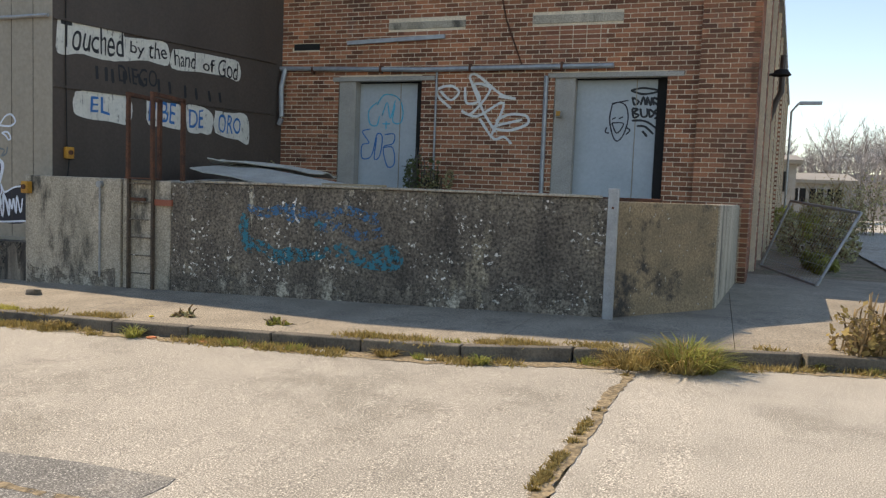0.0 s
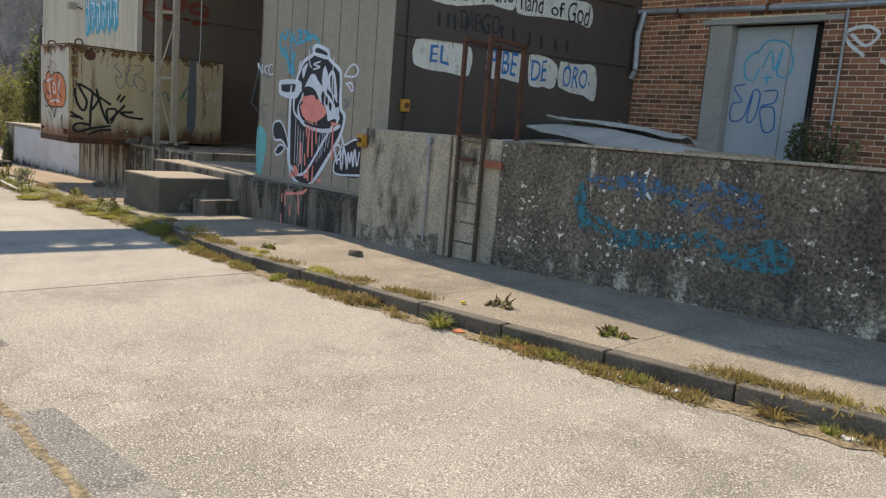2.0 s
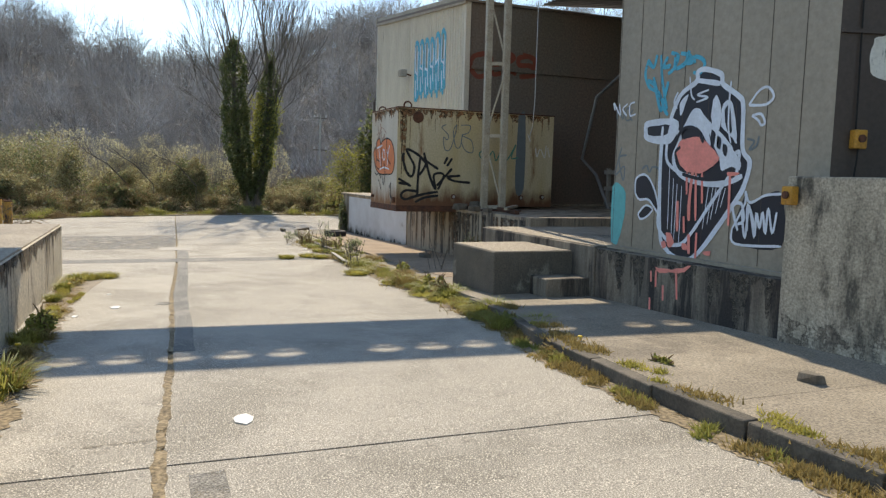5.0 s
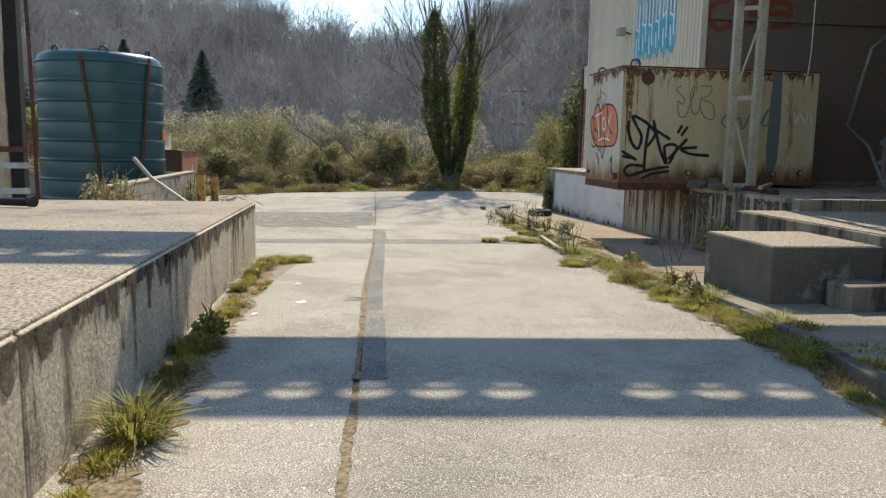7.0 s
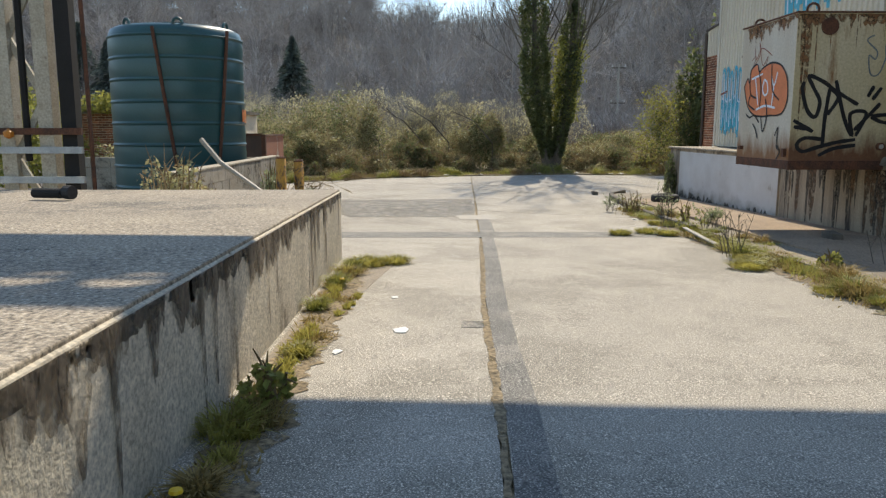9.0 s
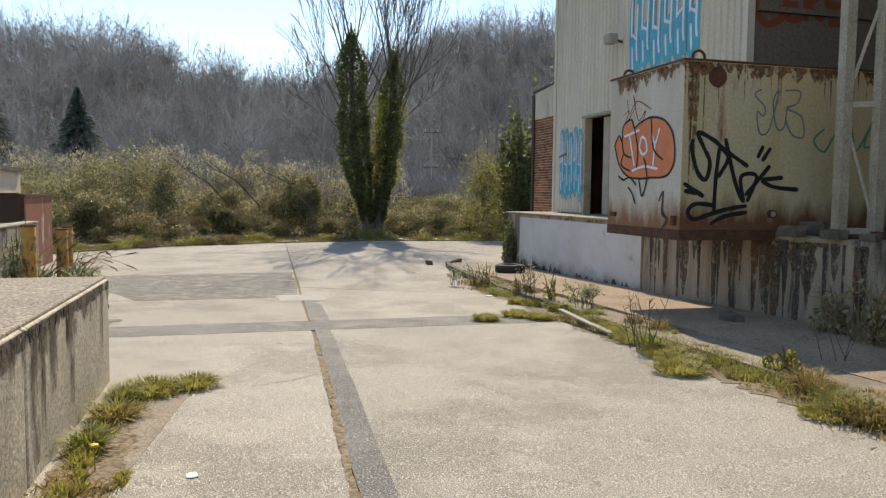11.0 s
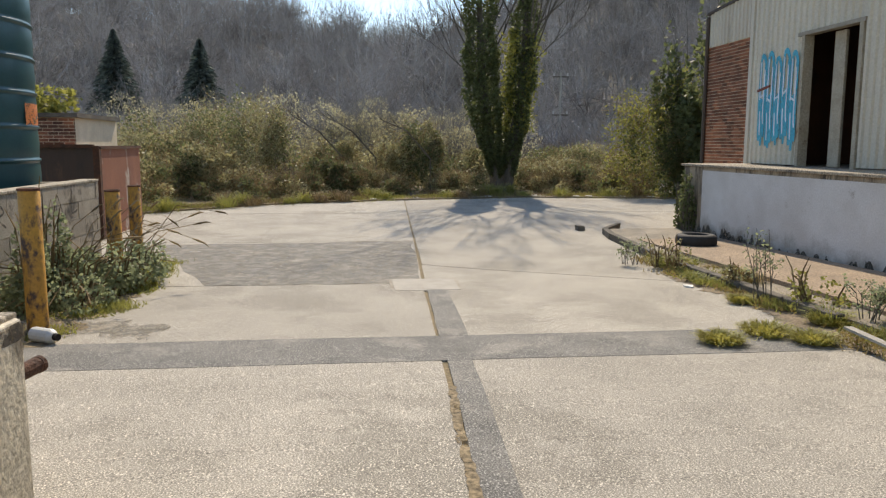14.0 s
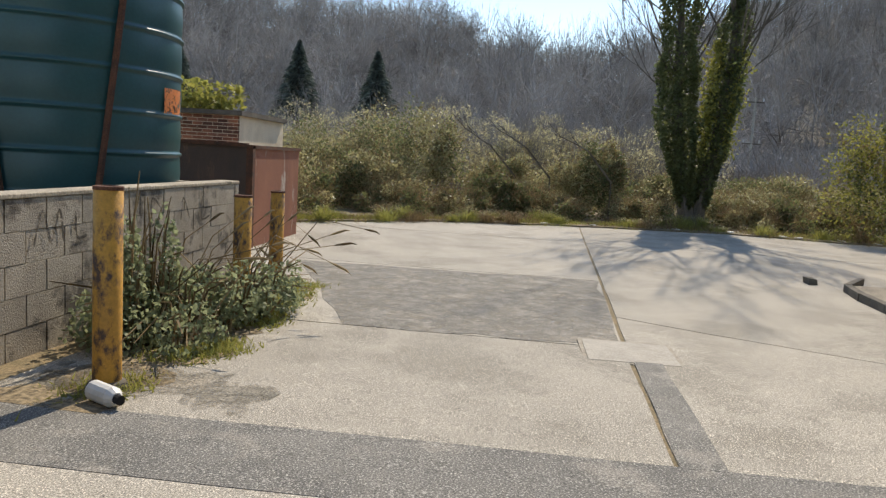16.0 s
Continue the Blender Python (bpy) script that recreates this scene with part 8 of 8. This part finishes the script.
litter("litter_scrap", "green plastic scrap by the kerb", (1.55, 6.85, 0.004), 0.09, P_GREEN, 40)
for n, (x, y) in enumerate(((-39.3, 9.5), (-39.0, 10.3), (-38.9, 11.4), (-39.2, 7.0), (-38.7, 4.6), (-38.2, 3.2), (-38.7, 12.3), (-39.5, 8.6), (-39.1, 9.9), (-39.6, 11.0), (-39.4, 12.0), (-37.4, 0.9), (-23.2, 6.6), (-10.6, 1.9))):
    litter("litter_scrap", "pale litter caught in the grass", (x, y, grade(x) + (0.045 if x < -34 else 0.004)), 0.16 if x < -34 else 0.1, P_WHITE, 50 + n)
for n, (x, y, h) in enumerate(((-13.8, 6.6, 0.3), (-14.6, 6.75, 0.26), (-11.3, 6.3, 0.16), (-24.6, 7.0, 0.5), (-21.6, 7.15, 0.45), (-12.2, 1.75, 0.3), (-5.2, 6.4, 0.22), (-4.0, 6.35, 0.2), (-16.4, 6.9, 0.3), (-23.0, 7.1, 0.35), (-8.9, 6.5, 0.16))):
    shrub("weed", "small leafy roadside weed", (x, y, grade(x) + 0.03), (h * 0.8, h * 0.6, h), GRASS if n % 3 else BRAMBLE, 240, 0.05, 14, 90 + n, DRYLEAF, "roadside weeds", 5)
YFLOWER = paint("yellow_petals", (0.75, 0.5, 0.02))
for n, (x, y, z) in enumerate(((-9.9, 6.35, 0.14), (-14.0, 6.5, 0.2), (-14.2, 6.6, 0.22), (-15.4, 1.75, 0.14), (-10.9, 1.7, 0.16), (-5.4, 6.2, 0.12))):
    fl = thing("dandelion", "yellow dandelion in the grass", "flower", "dandelions", (x, y, grade(x)))
    part("stalk", Geo().tube([(0, 0, 0), (0.01, 0, z)], 0.004, 4), GRASS, fl)
    part("bloom", Geo().lathe([(0.0, -0.008), (0.025, 0.0), (0.022, 0.012), (0.0, 0.016)], (0.01, 0, z), 10), YFLOWER, fl)
for n, (x, y) in enumerate(((-40.3, 1.5), (-41.0, 2.6), (-40.0, 4.4), (-42.5, -0.5))):
    r = random.Random(n)
    fb = thing("fallen_branch", "bare fallen branch lying over the brambles", "branch", "fallen branches", (x, y, -0.7))
    segs = []
    bough(segs, (0, 0, 2.1), (0.2, -0.9, 0.4), 1.0, 0.03, 1, r, 0.5, 0.02)
    segs.append((Vector((-0.4, 0.8, 1.2)), Vector((0, 0, 2.1)), 0.035, 0.03))
    segs.append((Vector((-0.5, 0.8, 0)), Vector((-0.4, 0.8, 1.2)), 0.015, 0.02))
    seg_mesh("limb", segs, BARK, fb)

# ---- bricks near the doors, laid one by one ----
one = None
for a, b, z in near_bricks:
    if one is None:
        gb = Geo().box(0, BW, 0, 0.06, 0, BH)
        one = bpy.data.meshes.new("brick")
        one.from_pydata(gb.v, [], gb.f)
        one.materials.append(BRICK)
    br = new("brick", one)
    br.parent = building
    br.location = (a, FRONT - 0.004 * rng.random(), z)

# ---- stains with a shape of their own ----
STAIN = mat("black_algae", (0.06, 0.052, 0.042), (0.11, 0.094, 0.072), 4.0, 0.95, 0.6, fine=30, fine_amount=0.5)
worn(STAIN, 0.62, 9.0, 0.16)
RUSTWASH = worn(mat("rust_wash", (0.26, 0.135, 0.055), (0.17, 0.08, 0.036), 5.0, 0.85, 0.4, fine=25, fine_amount=0.4), 0.55, 8.0, 0.2)


def streaks(parent, surface, material, u0, u1, z_edge, count, longest, widest, seed, up=False, label=""):
    """Runs of stain from an edge, of uneven width and length, each tapering off."""
    r = random.Random(seed)
    g = Geo()
    for k in range(count):
        u = r.uniform(u0, u1)
        w = widest * r.uniform(0.2, 1)
        ln = longest * r.random() ** 1.7 + 0.05
        z0 = z_edge(u) if callable(z_edge) else z_edge
        off = 0.002 + 0.000015 * k
        n = 6
        left, right = [], []
        for i in range(n + 1):
            t = i / n
            ww = w * 0.5 * (1 - t ** 2 * 0.85) * (1 + 0.5 * noise.noise((u * 5, t * 4, k)))
            z = z0 + (ln * t if up else -ln * t)
            left.append((u - ww, z))
            right.append((u + ww, z))
        for i in range(n):
            g.poly([surface(*left[i], off), surface(*left[i + 1], off), surface(*right[i + 1], off), surface(*right[i], off)])
    tagged(part("stain", g, material, parent, label), kind="stuff")


def PLATY(u, z, off):
    return (u, 1.48 + off, z)


def SDOCKY(u, z, off):
    return (u, 9.15 - off, z)


g = Geo()
k = 220
for i in range(k):
    ua, ub = -17.74 + 11.7 * i / k, -17.74 + 11.7 * (i + 1) / k
    za, zb = (plat(u) - 0.10 - 0.07 * noise.noise((u * 2.2, 0, 1)) - 0.05 * noise.noise((u * 9, 0, 1)) for u in (ua, ub))
    g.poly([PLATY(ua, za, 0.0015), PLATY(ub, zb, 0.0015), PLATY(ub, plat(ub) - 0.03, 0.0015), PLATY(ua, plat(ua) - 0.03, 0.0015)])
part("edge_band", g, STAIN, left_dock, "dark weathered band under the platform edge")
BROWNALGAE = mat("brown_algae", (0.19, 0.15, 0.105), (0.12, 0.095, 0.068), 5.0, 0.92, 0.5, fine=35, fine_amount=0.5, squash=(1, 1, 0.25))
worn(BROWNALGAE, 0.5, 7.0, 0.2, (1, 1, 0.4))
streaks(left_dock, PLATY, STAIN, -17.7, -6.2, lambda u: plat(u) - 0.03, 14, 0.4, 0.05, 1, label="black algae streaks")
streaks(left_dock, PLATY, BROWNALGAE, -17.7, -6.2, lambda u: plat(u) - 0.03, 240, 0.2, 0.3, 2, label="dark band under the edge")
streaks(left_dock, lambda u, z, off: PLATY(u, z, off + 0.0045), BROWNALGAE, -17.7, -6.2, lambda u: plat(u) - 0.05, 34, 0.8, 0.26, 21, label="broad brown streaks")
streaks(shed, SDOCKY, STAIN, -22.5, -16.1, 0.5, 54, 1.5, 0.15, 3, label="black streaks down the dock wall")
streaks(shed, SDOCKY, worn(mat("brown_runs", (0.17, 0.10, 0.055), (0.10, 0.065, 0.04), 5.0, 0.92, 0.5, fine=35, fine_amount=0.5, squash=(1, 1, 0.2)), 0.6, 8.0, 0.2), -22.5, -16.1, 0.48, 26, 1.3, 0.3, 43, label="rust-brown runs down the dock wall")
streaks(shed, lambda u, z, off: (u, 9.118 - off, z), STAIN, -29.0, -22.7, -0.72, 110, 0.2, 0.32, 5, True, "dirty foot of the white paint")
streaks(tank, TANKX, RUSTWASH, 7.75, 11.4, 2.66, 70, 0.45, 0.03, 7, False, "rust runs below the lid")
streaks(tank, TANKX, RUSTWASH, 7.73, 8.0, 2.66, 16, 1.7, 0.10, 31, False, "rust down the corner")
streaks(tank, TANKX, RUSTWASH, 7.75, 11.4, 2.66, 60, 0.16, 0.25, 33, False, "rust along the top")
streaks(tank, TANKY, RUSTWASH, -21.1, -19.35, 2.66, 40, 0.2, 0.2, 34, False, "rust along the top")
streaks(tank, TANKY, RUSTWASH, -21.1, -19.35, 2.66, 26, 0.3, 0.03, 9, False, "rust runs below the lid")
streaks(dock, DOCKY, FOOTING, -6.7, -1.2, 1.33, 34, 0.5, 0.10, 11, False, "pale runs down the wall")
streaks(metal, PLINTH, STAIN, -12.4, -9.4, 0.38, 40, 0.6, 0.2, 13, False, "black streaks on the plinth")

# dark scribbles on the block wall
def BUNDY(u, z, off):
    return (u, by + 0.004 + off, z)


spray(bund, BUNDY, STAIN, [[(-22.0, 0.1), (-22.1, 0.34), (-22.2, 0.12), (-22.3, 0.34), (-22.35, 0.1)], [(-22.5, 0.32), (-22.52, 0.12), (-22.65, 0.12)], [(-22.8, 0.1), (-22.82, 0.34), (-22.95, 0.26), (-22.82, 0.2), (-22.98, 0.1)],
                          [(-23.7, 0.1), (-23.7, 0.36), (-23.9, 0.22), (-23.7, 0.1)], [(-24.3, 0.12), (-24.35, 0.34), (-24.5, 0.12)], [(-24.8, 0.34), (-24.8, 0.1), (-25.0, 0.12)]], 0.025, 1, "faint dark scribble")
